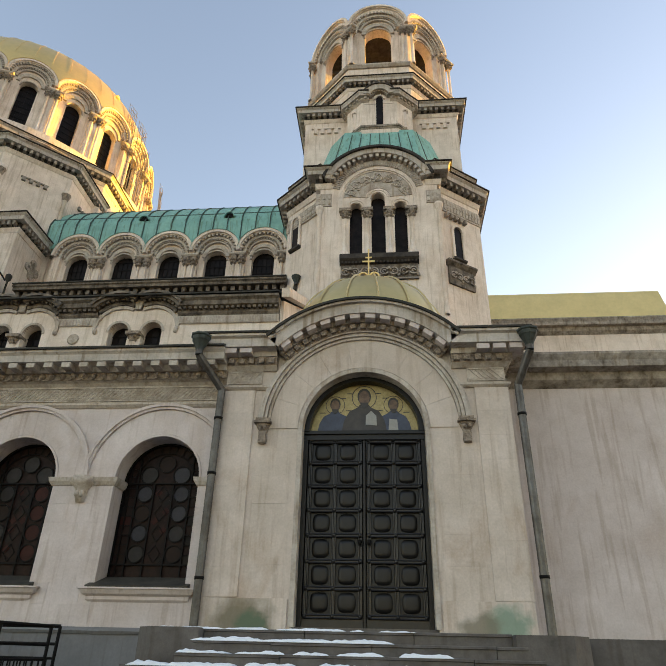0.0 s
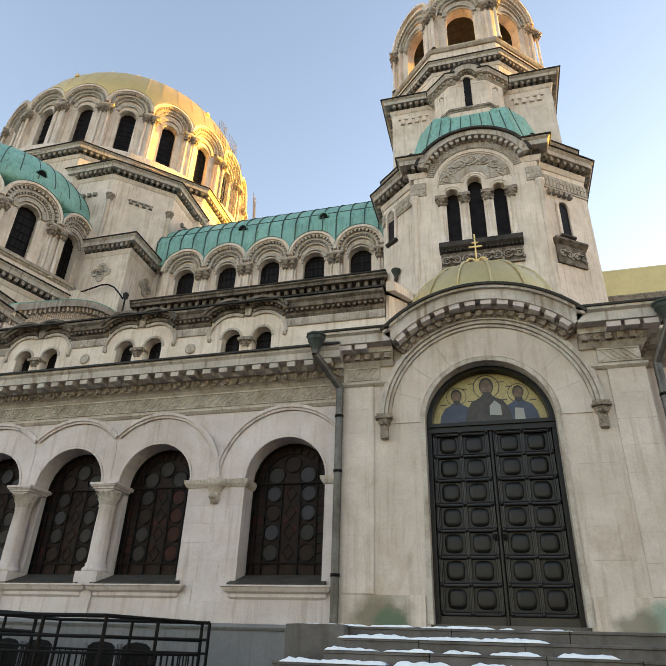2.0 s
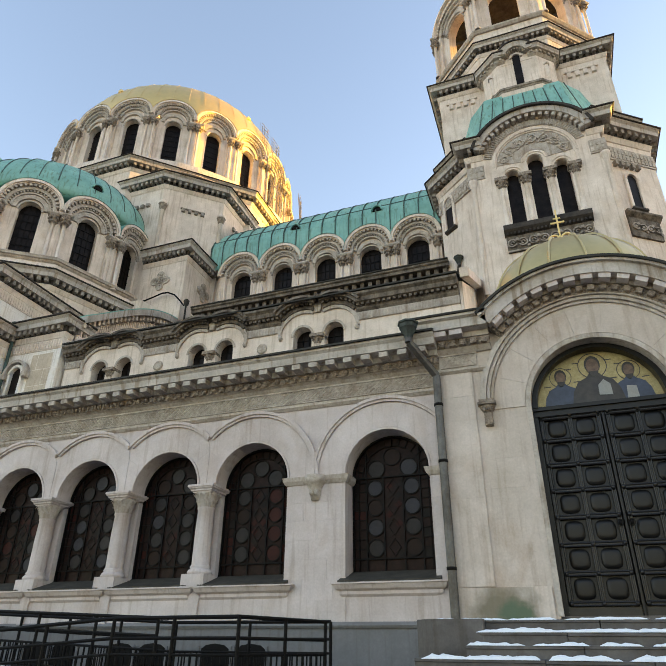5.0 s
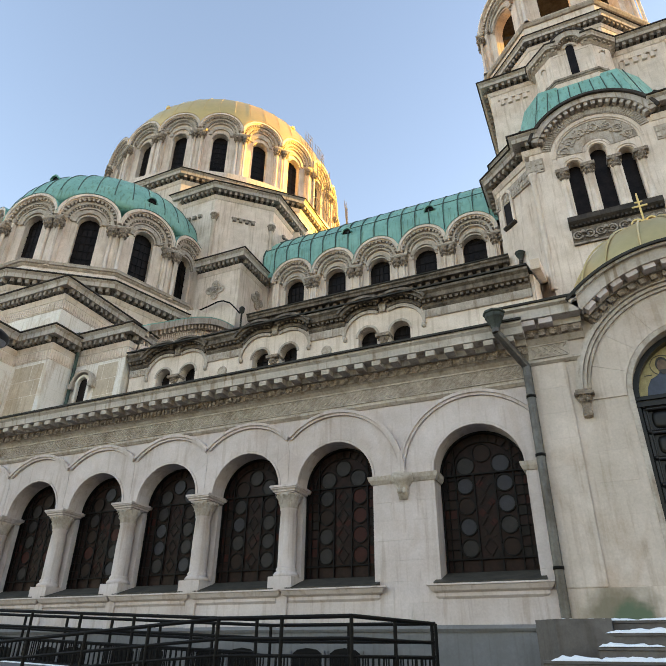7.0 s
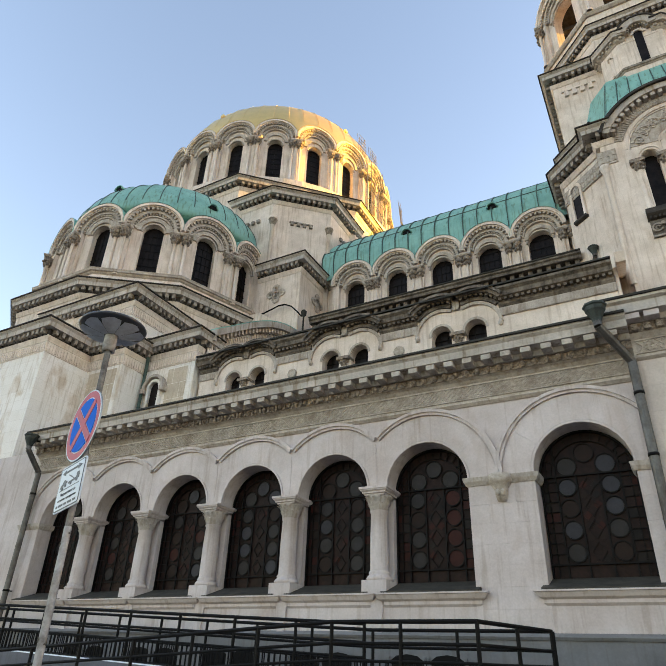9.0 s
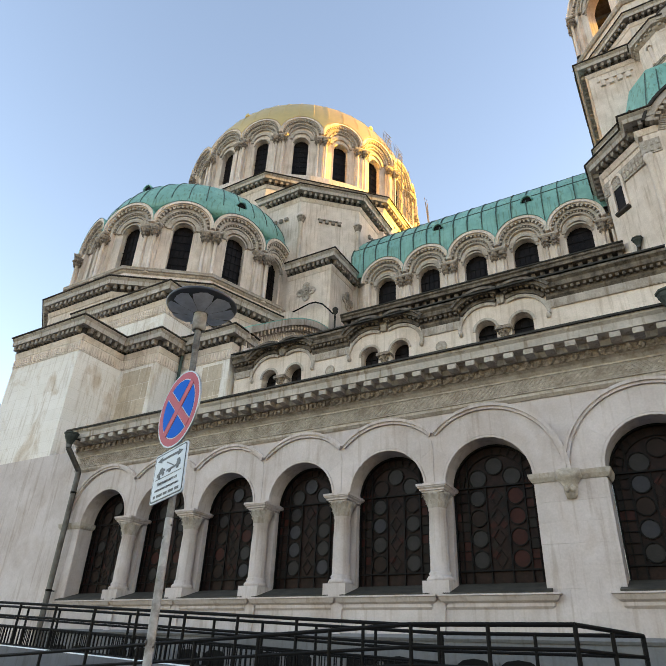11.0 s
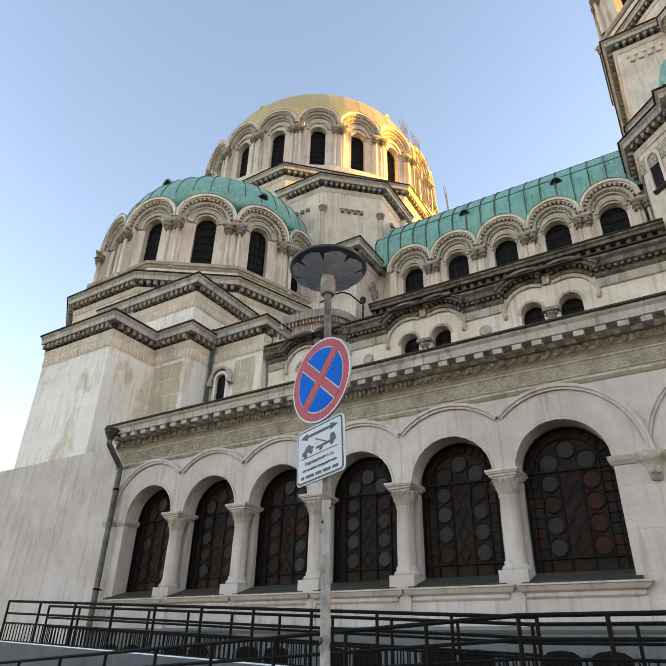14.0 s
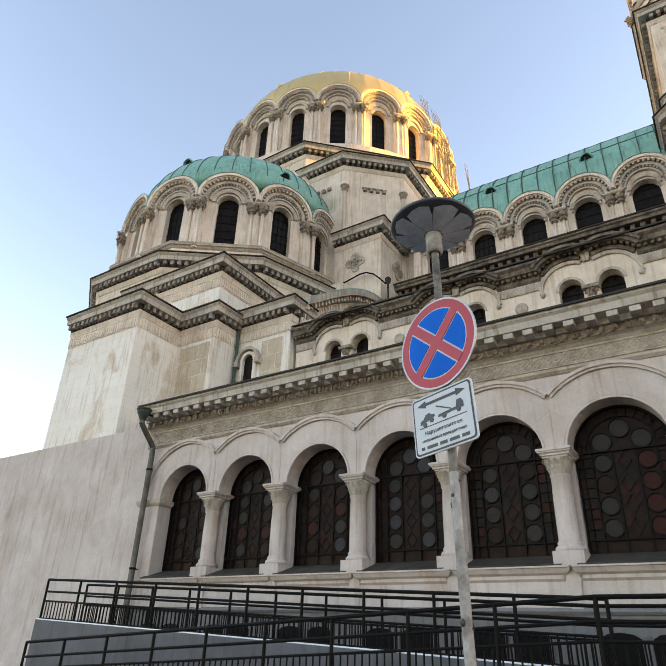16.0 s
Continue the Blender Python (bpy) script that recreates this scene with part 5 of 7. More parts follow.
drainpipe(-3.27, 15.95, 2.0, 6.95, (-3.72, 15.35))
drainpipe(3.45, 16.0, 0.0, 7.0, (3.7, 15.5))
drainpipe(-21.3, 16.0, 0.0, 6.6, (-21.3, 15.4))

# wall that closes the place on the far side of the portal
rw = thing("cathedral_narthex", "limestone narthex wall beside the portal", "building", (6, 17.4, 0))
RI = Matrix.Translation((-6, -17.4, 0))
part("wall", MB().box(3.2, 12, 17.2, 17.8, 0, 7.6), PALE, rw, "", RI)
part("cornice", MB().sweep(corona(8.1, 0.7, 0.6), [(3.2, 17.2), (12, 17.2)]), GRIME, rw, "", RI)
part("far_wall", MB().box(6.5, 18, 36, 38, 0, 19.2), STONE, rw, "", RI)
part("far_cornice", MB().sweep(corona(19.8, 0.9, 0.6), [(6.2, 36), (18, 36)]), GRIME, rw, "", RI)
part("far_roof", MB().prism([(6.5, 19.8), (18, 19.8), (17.5, 22), (6.5, 22)], 36.2, 40), PALEGOLD, rw, "dull gold-coloured roof", RI)
part("roof", MB().box(3.2, 12, 17.3, 36, 7.9, 8.2), COPPER_D, rw, "", RI)


# ---- bell tower ----
TX, TY = 0.55, 33.6
tower = thing("bell_tower", "limestone bell tower with arched belfry and copper roof", "tower", (TX, TY, 0))
TI = Matrix.Translation((-TX, -TY, 0))
FY = 26.5
lo = [(-4.5, 44), (-4.5, 28.6), (-2.55, 26.95), (3.32, 26.95), (5.6, 28.6), (5.6, 44)]
part("shaft", MB().slab(lo, 8, 23.4), STONE, tower, "pale limestone shaft", TI)
# front bay with three tall lancets
bx0, bx1 = -2.55, 3.32
cx = 0.36
mb = MB().wall(bx0, bx1, 8, 23.2, FY, FY + 0.5, [(cx - 1.1, 0.31, 18.35, 21.22), (cx, 0.34, 18.35, 21.82), (cx + 1.1, 0.31, 18.35, 21.22)], crown=(cx, 22.0, 2.75))
part("front_bay", mb, STONE, tower, "", TI)
tw = part("lancet_window", MB().pane(cx - 1.1, 0.33, 18.3, 21.22, FY + 0.4).pane(cx, 0.36, 18.3, 21.82, FY + 0.4).pane(cx + 1.1, 0.33, 18.3, 21.22, FY + 0.4), GLASS, tower, "three tall dark lancet windows", TI)
for x in (-1.62, -0.55, 0.55, 1.62):
    zc = 21.0
    part("colonette", MB().lathe([(0.19, 18.35), (0.19, 18.5), (0.135, 18.58), (0.13, zc - 0.5), (0.15, zc - 0.46)], cx + x, FY + 0.05, 12), STONE, tower, "", TI)
    cap = MB().lathe([(0.14, zc - 0.48), (0.18, zc - 0.3), (0.27, zc - 0.06), (0, zc - 0.06)], cx + x, FY + 0.05, 10).box(cx + x - 0.3, cx + x + 0.3, FY - 0.22, FY + 0.3, zc - 0.06, zc + 0.12)
    for k in range(8):
        for rr, zz in ((0.18, zc - 0.36), (0.25, zc - 0.18)):
            cap.lathe([(0, zz - 0.08), (0.045, zz - 0.04), (0.06, zz + 0.04), (0, zz + 0.08)], cx + x + rr * math.cos(0.785 * k + zz * 3), FY + 0.05 + rr * math.sin(0.785 * k + zz * 3), 5)
    part("capital", cap, LEAFY, tower, "carved leaf capital", TI)
for x, r, z in ((-1.1, 0.33, 21.22), (0, 0.36, 21.82), (1.1, 0.33, 21.22)):
    ar = MB().ring(cx + x, z, r, r + 0.1, FY - 0.06, FY + 0.2, 0, 180, 16).ring(cx + x, z, r + 0.1, r + 0.2, FY - 0.1, FY + 0.1, 0, 180, 16)
    for k in (-1, 1):
        a_, b_ = sorted((cx + x + k * (r + 0.02), cx + x + k * (r + 0.18)))
        ar.box(a_, b_, FY - 0.08, FY + 0.1, 21.12, z)
    part("lancet_arch", ar, STONE, tower, "", TI)
ra = MB().ring(cx, 21.85, 1.74, 1.82, FY - 0.06, FY + 0.1, 0, 180, 26).ring(cx, 21.85, 1.82, 1.93, FY - 0.11, FY + 0.1, 0, 180, 26)
for k in (-1, 1):
    a_, b_ = sorted((cx + k * 1.76, cx + k * 1.93))
    ra.box(a_, b_, FY - 0.09, FY + 0.1, 21.12, 21.85)
part("relieving_arch", ra, STONE, tower, "", TI)
part("tympanum_field", MB().ring(cx, 21.85, 0.62, 1.72, FY - 0.03, FY + 0.02, 4, 176, 24), WORN, tower, "weathered tympanum field", TI)
mb = MB()
for a, r, q in ((90, 1.30, 0.25), (64, 1.28, 0.23), (116, 1.28, 0.23), (39, 1.33, 0.24), (141, 1.33, 0.24), (15, 1.38, 0.2), (165, 1.38, 0.2)):
    px_, pz = cx + r * math.cos(radians(a)), 21.85 + r * math.sin(radians(a))
    mb.ring(px_, pz, q - 0.05, q, FY - 0.11, FY, a + 40, a + 350, 16)
    mb.ring(px_, pz, q * 0.45, q * 0.62, FY - 0.10, FY, a - 60, a + 220, 12)
    mb.ring(px_, pz, 0.0, q * 0.25, FY - 0.11, FY, 0, 360, 8)
    for w in (20, 140, 260):
        mb.ring(px_ + q * 1.2 * math.cos(radians(w + a)), pz + q * 1.2 * math.sin(radians(w + a)), 0.0, 0.075, FY - 0.09, FY, w, w + 260, 7)
part("tympanum", mb, CARVED, tower, "carved foliage tympanum", TI)
mb = MB()
mb.ring(cx, 22.0, 1.98, 2.35, FY - 0.05, FY + 0.2, 14, 166, 28)
ring_dentils(mb, cx, 22.0, 2.35, 2.55, FY - 0.35, FY + 0.1, 19, 20, 160)
mb.ring(cx, 22.0, 2.55, 2.85, FY - 0.42, FY + 0.5, 20, 160, 28)
part("arched_cornice", mb, FASCIA, tower, "weathered arched cornice", TI)
part("fluted_arch", ring_dentils(MB(), cx, 22.0, 2.0, 2.3, FY - 0.09, FY, 44, 16, 164, 0.6), WORN, tower, "fluted arch band", TI)["kind"] = "stuff"
part("cornice_edge", MB().ring(cx, 22.0, 2.85, 2.98, FY - 0.55, FY + 2.2, 19, 161, 28), SOOT_SHADE, tower, "", TI)
mb = MB().sweep([(-0.2, 17.75), (0.05, 17.75), (0.3, 18.0), (0.3, 18.25), (-0.2, 18.3)], [(cx - 1.85, FY), (cx + 1.85, FY)])
dentils(mb, cx - 1.8, cx + 1.8, 0.16, 0.08, FY - 0.2, FY - 0.02, 17.78, 17.9)
part("balcony_sill", mb, SOOT_SHADE, tower, "", TI)
# Darker ground, so that the paler scrolls stand out.
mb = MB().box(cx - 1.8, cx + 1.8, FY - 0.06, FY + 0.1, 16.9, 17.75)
part("panel", mb, SOOTY, tower, "dark panel behind the scrolls", TI)
mb = MB().box(cx - 1.8, cx + 1.8, FY - 0.12, FY, 16.9, 16.98)
for k in range(8):
    mb.ring(cx - 1.57 + 0.45 * k, 17.33, 0.15, 0.21, FY - 0.16, FY, 30 + 180 * (k % 2), 340 + 180 * (k % 2), 14)
    mb.ring(cx - 1.57 + 0.45 * k, 17.33, 0.05, 0.1, FY - 0.15, FY, 0, 280, 10)
    mb.ring(cx - 1.35 + 0.45 * k, 17.33 + 0.2 * (-1) ** k, 0.0, 0.08, FY - 0.13, FY, 0, 360, 6)
part("scroll_panel", mb, GRIME, tower, "carved scroll panel", TI)
# cornice of the lower stage
lc = [(-4.5, 40), (-4.5, 28.6), (-2.7, 27.0), (-2.7, FY), (-1.95, FY)]
rc = [(2.75, FY), (3.42, FY), (3.42, 27.0), (5.6, 28.6), (5.6, 40)]
for p in (lc, rc):
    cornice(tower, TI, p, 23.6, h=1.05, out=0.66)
    mb = MB().sweep([(-0.3, 21.4), (0.05, 21.4), (0.05, 22.2), (-0.3, 22.2)], p)
    fz = part("frieze", mb, WORN, tower, "carved band", TI)
    fl = path_dentils(MB(), p, 0.2, 0.13, 0.03, 0.09, 21.5, 21.75)
    path_dentils(fl, p, 0.2, 0.11, 0.03, 0.08, 21.83, 22.08)
    part("carving", fl, CARVED, fz)["kind"] = "stuff"
    q = [(a + (0.35 if p is lc else -0.35), b + 0.5) for a, b in p]
    cornice(tower, TI, q[:3] if p is lc else q[2:], 24.95, h=0.8, out=0.55)
    part("attic", MB().sweep([(-1.5, 23.4), (0.0, 23.4), (0.0, 24.4), (-1.5, 24.4)], q[:3] if p is lc else q[2:]), STONE, tower, "", TI)
for x in (-2.55, 3.32):
    part("corner_shaft", MB().lathe([(0.13, 15), (0.13, 20.9), (0.22, 21.2), (0.22, 21.35), (0.0, 21.35)], x, FY + 0.02, 10), STONE, tower, "", TI)
# narrow windows on the slanted faces
for ang, c, up in ((-130.2, (-3.95, 28.10), 1.45), (-54.1, (4.25, 27.6), 0.05)):
    m = TI @ Matrix.Translation((c[0], c[1], up)) @ pose(0, 0, 0, 0, 0, ang + 90)
    fm = part("slit_window", MB().pane(0, 0.26, 18.7, 20.3, -0.02), GLASS, tower, "narrow dark window", m)
    part("surround", MB().ring(0, 20.3, 0.27, 0.4, -0.12, 0.1, 0, 180, 14).box(-0.4, -0.27, -0.1, 0.1, 18.6, 20.3).box(0.27, 0.4, -0.1, 0.1, 18.6, 20.3), STONE, fm)
    part("sill", MB().sweep([(-0.1, 18.48), (0.04, 18.48), (0.14, 18.55), (0.14, 18.65), (-0.1, 18.65)], [(-0.4, 0), (0.4, 0)]), SOOT_SHADE, fm)
    if ang > -90:
        part("scroll_panel", MB().box(-0.8, 0.8, -0.08, 0.1, 17.0, 18.0).sweep([(-0.1, 18.0), (0.05, 18.0), (0.25, 18.2), (0.25, 18.3), (-0.1, 18.3)], [(-0.9, 0), (0.9, 0)]), SOOTY, tower, "dark panel behind the scrolls", m)
        cv = MB()
        for k in range(4):
            cv.ring(-0.57 + 0.38 * k, 17.5, 0.12, 0.18, -0.16, -0.05, 30 + 180 * (k % 2), 330 + 180 * (k % 2), 12)
            cv.ring(-0.57 + 0.38 * k, 17.5, 0.0, 0.07, -0.15, -0.05, 0, 360, 8)
            cv.ring(-0.4 + 0.38 * k, 17.5 + 0.2 * (-1) ** k, 0.0, 0.07, -0.13, -0.05, 0, 360, 6)
        part("scroll_panel", cv, GRIME, tower, "carved scrolls", m)
        low = part("slit_window", MB().pane(0, 0.3, 13.2, 14.6, -0.02), GLASS, tower, "narrow dark window", m)
        part("surround", MB().ring(0, 14.6, 0.3, 0.45, -0.12, 0.1, 0, 180, 14), STONE, low)
        for k in range(5):
            part("corbel", MB().box(-0.75 + 0.3 * k, -0.6 + 0.3 * k, -0.2, 0.05, 20.95, 21.2), GRIME, tower, "", m)
# green roof behind the arched cornice
part("porch_roof", MB().sweep([(-0.5, 24.6), (0.0, 24.6), (0.0, 24.8), (-0.95, 28.3), (-2.0, 28.8), (-2.0, 28.6)], [(-3.3, 32), (-3.3, 28.8), (-1.9, 27.2), (2.8, 27.2), (4.4, 28.8), (4.4, 32)]), COPPER, tower, "green copper skirt roof", TI)
for k in range(9):
    x = -2.0 + 0.63 * k
    part("seam", tube(MB(), [(x, 27.2, 24.85), (0.55 + (x - 0.55) * 0.83, 28.02, 27.95)], 0.028, 5), COPPER_S, tower, "", TI)
# upper block
ub = [(TX - 4.6, 38.4), (TX - 4.6, 29.6), (TX + 4.68, 29.6), (TX + 4.68, 38.4)]
part("upper_block", MB().slab(ub, 23, 31.3), STONE, tower, "pale limestone upper stage", TI)
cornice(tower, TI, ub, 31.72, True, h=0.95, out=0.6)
for s in (-1, 1):
    x = TX + s * 3.3
    mb = MB()
    mb.box(x - 1.0, x + 1.0, 29.53, 29.7, 24, 30.2)
    for k in range(4):
        mb.box(x - 0.75 + 0.42 * k, x - 0.52 + 0.42 * k, 29.40, 29.6, 29.75, 30.1)
    mb.box(x - 0.9, x + 0.9, 29.43, 29.6, 30.15, 30.25)
    part("blind_panel", mb, STONE, tower, "", TI)
# small turret on the front
tp = [(TX - 1.95, 29.6), (TX - 1.95, 28.9), (TX - 1.05, 28.1), (TX + 1.05, 28.1), (TX + 1.95, 28.9), (TX + 1.95, 29.6)]
tu = part("turret", MB().slab([(x, y) for x, y in tp], 27.8, 31.2), STONE, tower, "small polygonal turret", TI)
part("turret_window", MB().pane(TX, 0.2, 28.7, 30.85, 28.06), GLASS, tu, "narrow dark window")
part("turret_trim", MB().ring(TX, 30.85, 0.22, 0.34, 27.98, 28.2, 0, 180, 12), STONE, tu)
for s in (-1, 1):
    part("blind_slit", MB().ring(TX + s * 1.5, 30.1, 0.08, 0.16, 28.35, 28.6, 0, 180, 8).box(TX + s * 1.5 - 0.09, TX + s * 1.5 + 0.09, 28.40, 28.52, 28.8, 30.1), STONE, tu)
mb = MB()
for p in (tp[:3] + [(TX - 0.62, 28.1)], [(TX + 0.62, 28.1)] + tp[3:]):
    mb.sweep(corona(31.25, 0.6, 0.4), p)
    path_dentils(mb, p, 0.3, 0.15, 0.02, 0.25, 30.8, 30.97)
mb.ring(TX, 30.85, 0.55, 0.95, 27.7, 28.6, 12, 168, 14)
part("turret_cornice", mb, WORN, tu)
part("turret_sill", MB().sweep(corona(28.65, 0.22, 0.14), tp), GRIME, tu)
part("turret_gable", MB().pane(TX, 0.9, 30.5, 30.85, 28.08, 16, 0.5), STONE, tu)
for p in (tp[:3] + [(TX - 0.62, 28.1)], [(TX + 0.62, 28.1)] + tp[3:]):
    part("drip_edge", MB().sweep([(-0.2, 31.24), (0.42, 31.24), (0.46, 31.29), (0.44, 31.34), (-0.2, 31.36)], p), SOOT_SHADE, tu)
part("drip_edge", MB().ring(TX, 30.85, 0.95, 1.02, 27.64, 28.6, 30, 150, 16), SOOT_SHADE, tu)
part("arch_blocks", ring_dentils(MB(), TX, 30.85, 0.45, 0.56, 27.82, 28.1, 9, 10, 170), WORN, tu)["kind"] = "stuff"
part("turret_roof", MB().slab([(x, y) for x, y in tp], 31.15, 31.5), SOOT_SHADE, tu)
# octagon under the belfry
oc = [(TX + 5.15 * math.cos(radians(a)), TY + 0.4 + 5.15 * math.sin(radians(a))) for a in (-157.5, -112.5, -67.5, -22.5, 22.5, 67.5, 112.5, 157.5)]
part("octagon", MB().slab(oc, 31, 35.45), STONE, tower, "", TI)
cornice(tower, TI, oc, 34.0, True, h=0.9, out=0.5, step=0.3)
part("octagon_ledge", MB().sweep([(-0.3, 35.2), (0.1, 35.2), (0.2, 35.35), (0.2, 35.48), (-0.3, 35.5)], oc, True), WORN, tower, "", TI)
for k in range(8):
    a = -90 + 45 * k
    round_bay(tower, TI @ facing(TX, TY + 0.4, a, 4.7), 3.9, 35.45, 39.4, 38.75, 0.88, STONE, STONE, glass=False, depth=0.9, n_dent=21, capz=39.0, gable=0.3)
part("belfry_dome", MB().lathe([(3.7 * math.cos(radians(a)), 40.1 + 3.9 * math.sin(radians(a))) for a in range(0, 91, 6)], TX, TY + 0.4, 40), GOLD, tower, "gilded dome", TI)
# Ceiling and beams are added, near-black to paint the shade inside the belfry.
part("belfry_ceiling", MB().lathe([(0.0, 39.75), (4.2, 39.75), (4.2, 39.95), (0, 40.0)], TX, TY + 0.4, 24, smooth=False), SOOT_SHADE, tower, "ceiling painted dark for the shade inside the belfry", TI)
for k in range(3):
    part("bell_beam", MB().box(TX - 3.6, TX + 3.6, TY - 1.4 + 1.6 * k, TY - 1.1 + 1.6 * k, 38.7, 39.0), SOOT_SHADE, tower, "added beam, painted dark for the shade inside", TI)


# ---- central dome on its octagon ----
CX, CY = -29.7, 38.8
dome = thing("central_dome", "limestone drum with arched windows under a gilded dome", "dome", (CX, CY, 0))
CI = Matrix.Translation((-CX, -CY, 0))
bp = [(CX - 11, CY + 6), (CX - 11, CY - 4), (CX - 4.4, 28.1), (-25.3, 28.1), (-19.1, 34.2), (-19.1, CY + 6)]
part("octagon_base", MB().slab(bp, 18, 31.3), STONE, dome, "pale limestone octagonal base", CI)
cornice(dome, CI, bp, 31.65, h=1.0, out=0.62, step=0.4)
R0 = 10.3
part("drum_foot", MB().lathe([(11.3, 31.4), (11.1, 31.9), (11.0, 32.5), (10.7, 32.75), (9.5, 32.8)], CX, CY, 48, smooth=False), STONE, dome, "", CI)
NB = 20
bw = 2 * (R0 + 0.0) * math.tan(math.pi / NB)
for k in range(NB):
    a = -57.2 + 18 * k
    if math.cos(radians(a + 52)) < -0.35:
        continue
    round_bay(dome, CI @ facing(CX, CY, a, R0), bw, 32.75, 37.42, 36.72, 0.57, STONE, STONE, depth=0.95, n_dent=19, capz=36.85)
part("dome_shell", MB().lathe([((R0 - 0.4) * math.cos(radians(a)), 38.7 + 8.3 * math.sin(radians(a))) for a in range(0, 91, 5)] + [(0, 47.0)], CX, CY, 64), GOLD, dome, "gilded sheet dome", CI)
sb = MB()
for kk in range(25):
    a0, a1 = radians(7.2 * kk), radians(7.2 * (kk + 1))
    sb.add([((bw / 2 + 0.09) * math.cos(a), y, 37.44 + (bw / 2 + 0.09) * math.sin(a)) for a in (a0, a1) for y in (-0.22, 3.0)], [(0, 1, 3, 2)], True)
sbm = sb.mesh("saddle_sheet", GOLD)
for k in range(NB):
    a = -57.2 + 18 * k
    if math.cos(radians(a + 52)) > -0.35:
        part("saddle_sheet", sbm, GOLD, dome, "", CI @ facing(CX, CY, a, R0))
rib = MB()
prev = None
for a in range(10, 89, 5):
    r, z = (R0 - 0.38) * math.cos(radians(a)), 38.7 + 8.32 * math.sin(radians(a))
    if prev:
        rib.add([(prev[0], -0.02, prev[1]), (prev[0], 0.02, prev[1]), (r, 0.02, z), (r, -0.02, z), (prev[0] + 0.02, 0, prev[1] + 0.02), (r + 0.015, 0, z + 0.025)], [(0, 3, 5, 4), (1, 4, 5, 2)])
    prev = (r, z)
rbm = rib.mesh("rib", GOLD)
for k in range(48):
    part("rib", rbm, GOLD, dome, "", CI @ Matrix.Translation((CX, CY, 0)) @ pose(0, 0, 0, 0, 0, 7.5 * k))
for a in (-90.5, -18.5, 17.5, -126.5):
    m = CI @ facing(CX, CY, a, 9.0) @ Matrix.Translation((0, 0, 42.1))
    v = part("dome_vent", MB().pane(0, 0.2, 0, 0.08, -0.12, 10, 0.3), GOLD, dome, "small gilded dome vent", m)

part("drum_core", MB().lathe([(9.0, 31), (9.0, 38.7)], CX, CY, 40), STONE, dome, "", CI)

# scaffold on the sunlit side of the drum
sc = thing("scaffold_ladder", "thin metal scaffold and ladder on the drum", "scaffold", (CX + 9, CY - 6, 33))
ST = mat("scaffold_steel", (0.20, 0.19, 0.18), 0.5, 0.6, fine=40)
for k in range(7):
    a = radians(-14 + 3.2 * k)
    rr = 10.95 - 0.06 * k
    x, y = CX + rr * math.cos(a), CY + rr * math.sin(a)
    part("standard", tube(MB(), [(x, y, 30.5), (x, y, 37.6 + 0.7 * (k % 3))], 0.035, 6), ST, sc, "", Matrix.Translation((-(CX + 9), -(CY - 6), -33)))
for j in range(6):
    pts = [(CX + (10.95 - 0.06 * k) * math.cos(radians(-14 + 3.2 * k)), CY + (10.95 - 0.06 * k) * math.sin(radians(-14 + 3.2 * k)), 31.5 + 1.2 * j + 0.25 * (k % 2)) for k in range(7)]
    part("ledger", tube(MB(), pts, 0.025, 5), ST, sc, "", Matrix.Translation((-(CX + 9), -(CY - 6), -33)))
SO = Matrix.Translation((-(CX + 9), -(CY - 6), -33))
onring = lambda a, r, z: (CX + r * math.cos(radians(a)), CY + r * math.sin(radians(a)), z)
for k in range(6):
    part("brace", tube(MB(), [onring(-14 + 3.2 * k, 10.95, 31.5 + 0.9 * (k % 3)), onring(-10.8 + 3.2 * k, 10.9, 34.2 + 0.9 * (k % 3))], 0.025, 5), ST, sc, "", SO)
# light lattice frames standing on the gables
for a0, a1, z0, z1, r in ((-13, -7, 39.9, 42.2, 9.9), (-6, 2, 39.3, 41.4, 10.2), (12, 18, 34.6, 37.4, 11.7)):
    for i in range(5):
        a = a0 + (a1 - a0) * i / 4
        part("lattice_post", tube(MB(), [onring(a, r, z0 - 0.6), onring(a, r - 0.25, z1 - 0.25 * (i % 2))], 0.02, 5), ST, sc, "", SO)
    for i in range(6):
        z = z0 + (z1 - z0) * i / 5.5
        part("lattice_rail", tube(MB(), [onring(a0 + (a1 - a0) * q / 3, r - 0.02 * i, z) for q in range(4)], 0.018, 5), ST, sc, "", SO)
    part("lattice_brace", tube(MB(), [onring(a0, r, z0), onring(a1, r - 0.2, z1)], 0.018, 5), ST, sc, "", SO)

# ---- corner blocks between nave and transept ----
corner = thing("corner_turret", "limestone corner turret with blind panels and dark cornice", "building", (-21, 30, 0))
KI = Matrix.Translation((21, -30, 0))
op = [(-25.2, 30), (-25.2, 28.4), (-22.35, 28.4), (-19.4, 31.1), (-19.4, 35)]
part("wall", MB().slab(op + [(-25.2, 35)], 18, 29.2), STONE, corner, "pale limestone wall", KI)
cornice(corner, KI, op, 29.5, h=1.05, out=0.66)
ch = math.hypot(2.95, 2.7)
ma = KI @ Matrix.Translation((-20.875, 29.75, 0.5)) @ pose(0, 0, 0, 0, 0, math.degrees(math.atan2(2.7, 2.95)))
mb = MB().box(-0.75, 0.75, -0.04, 0.1, 23, 26.3)
part("blind_panel", mb, STONE, corner, "", ma)
for k in range(4):
    part("corbel", MB().box(-0.72 + 0.42 * k, -0.5 + 0.42 * k, -0.16, 0.05, 26.35, 26.6), GRIME, corner, "", ma)
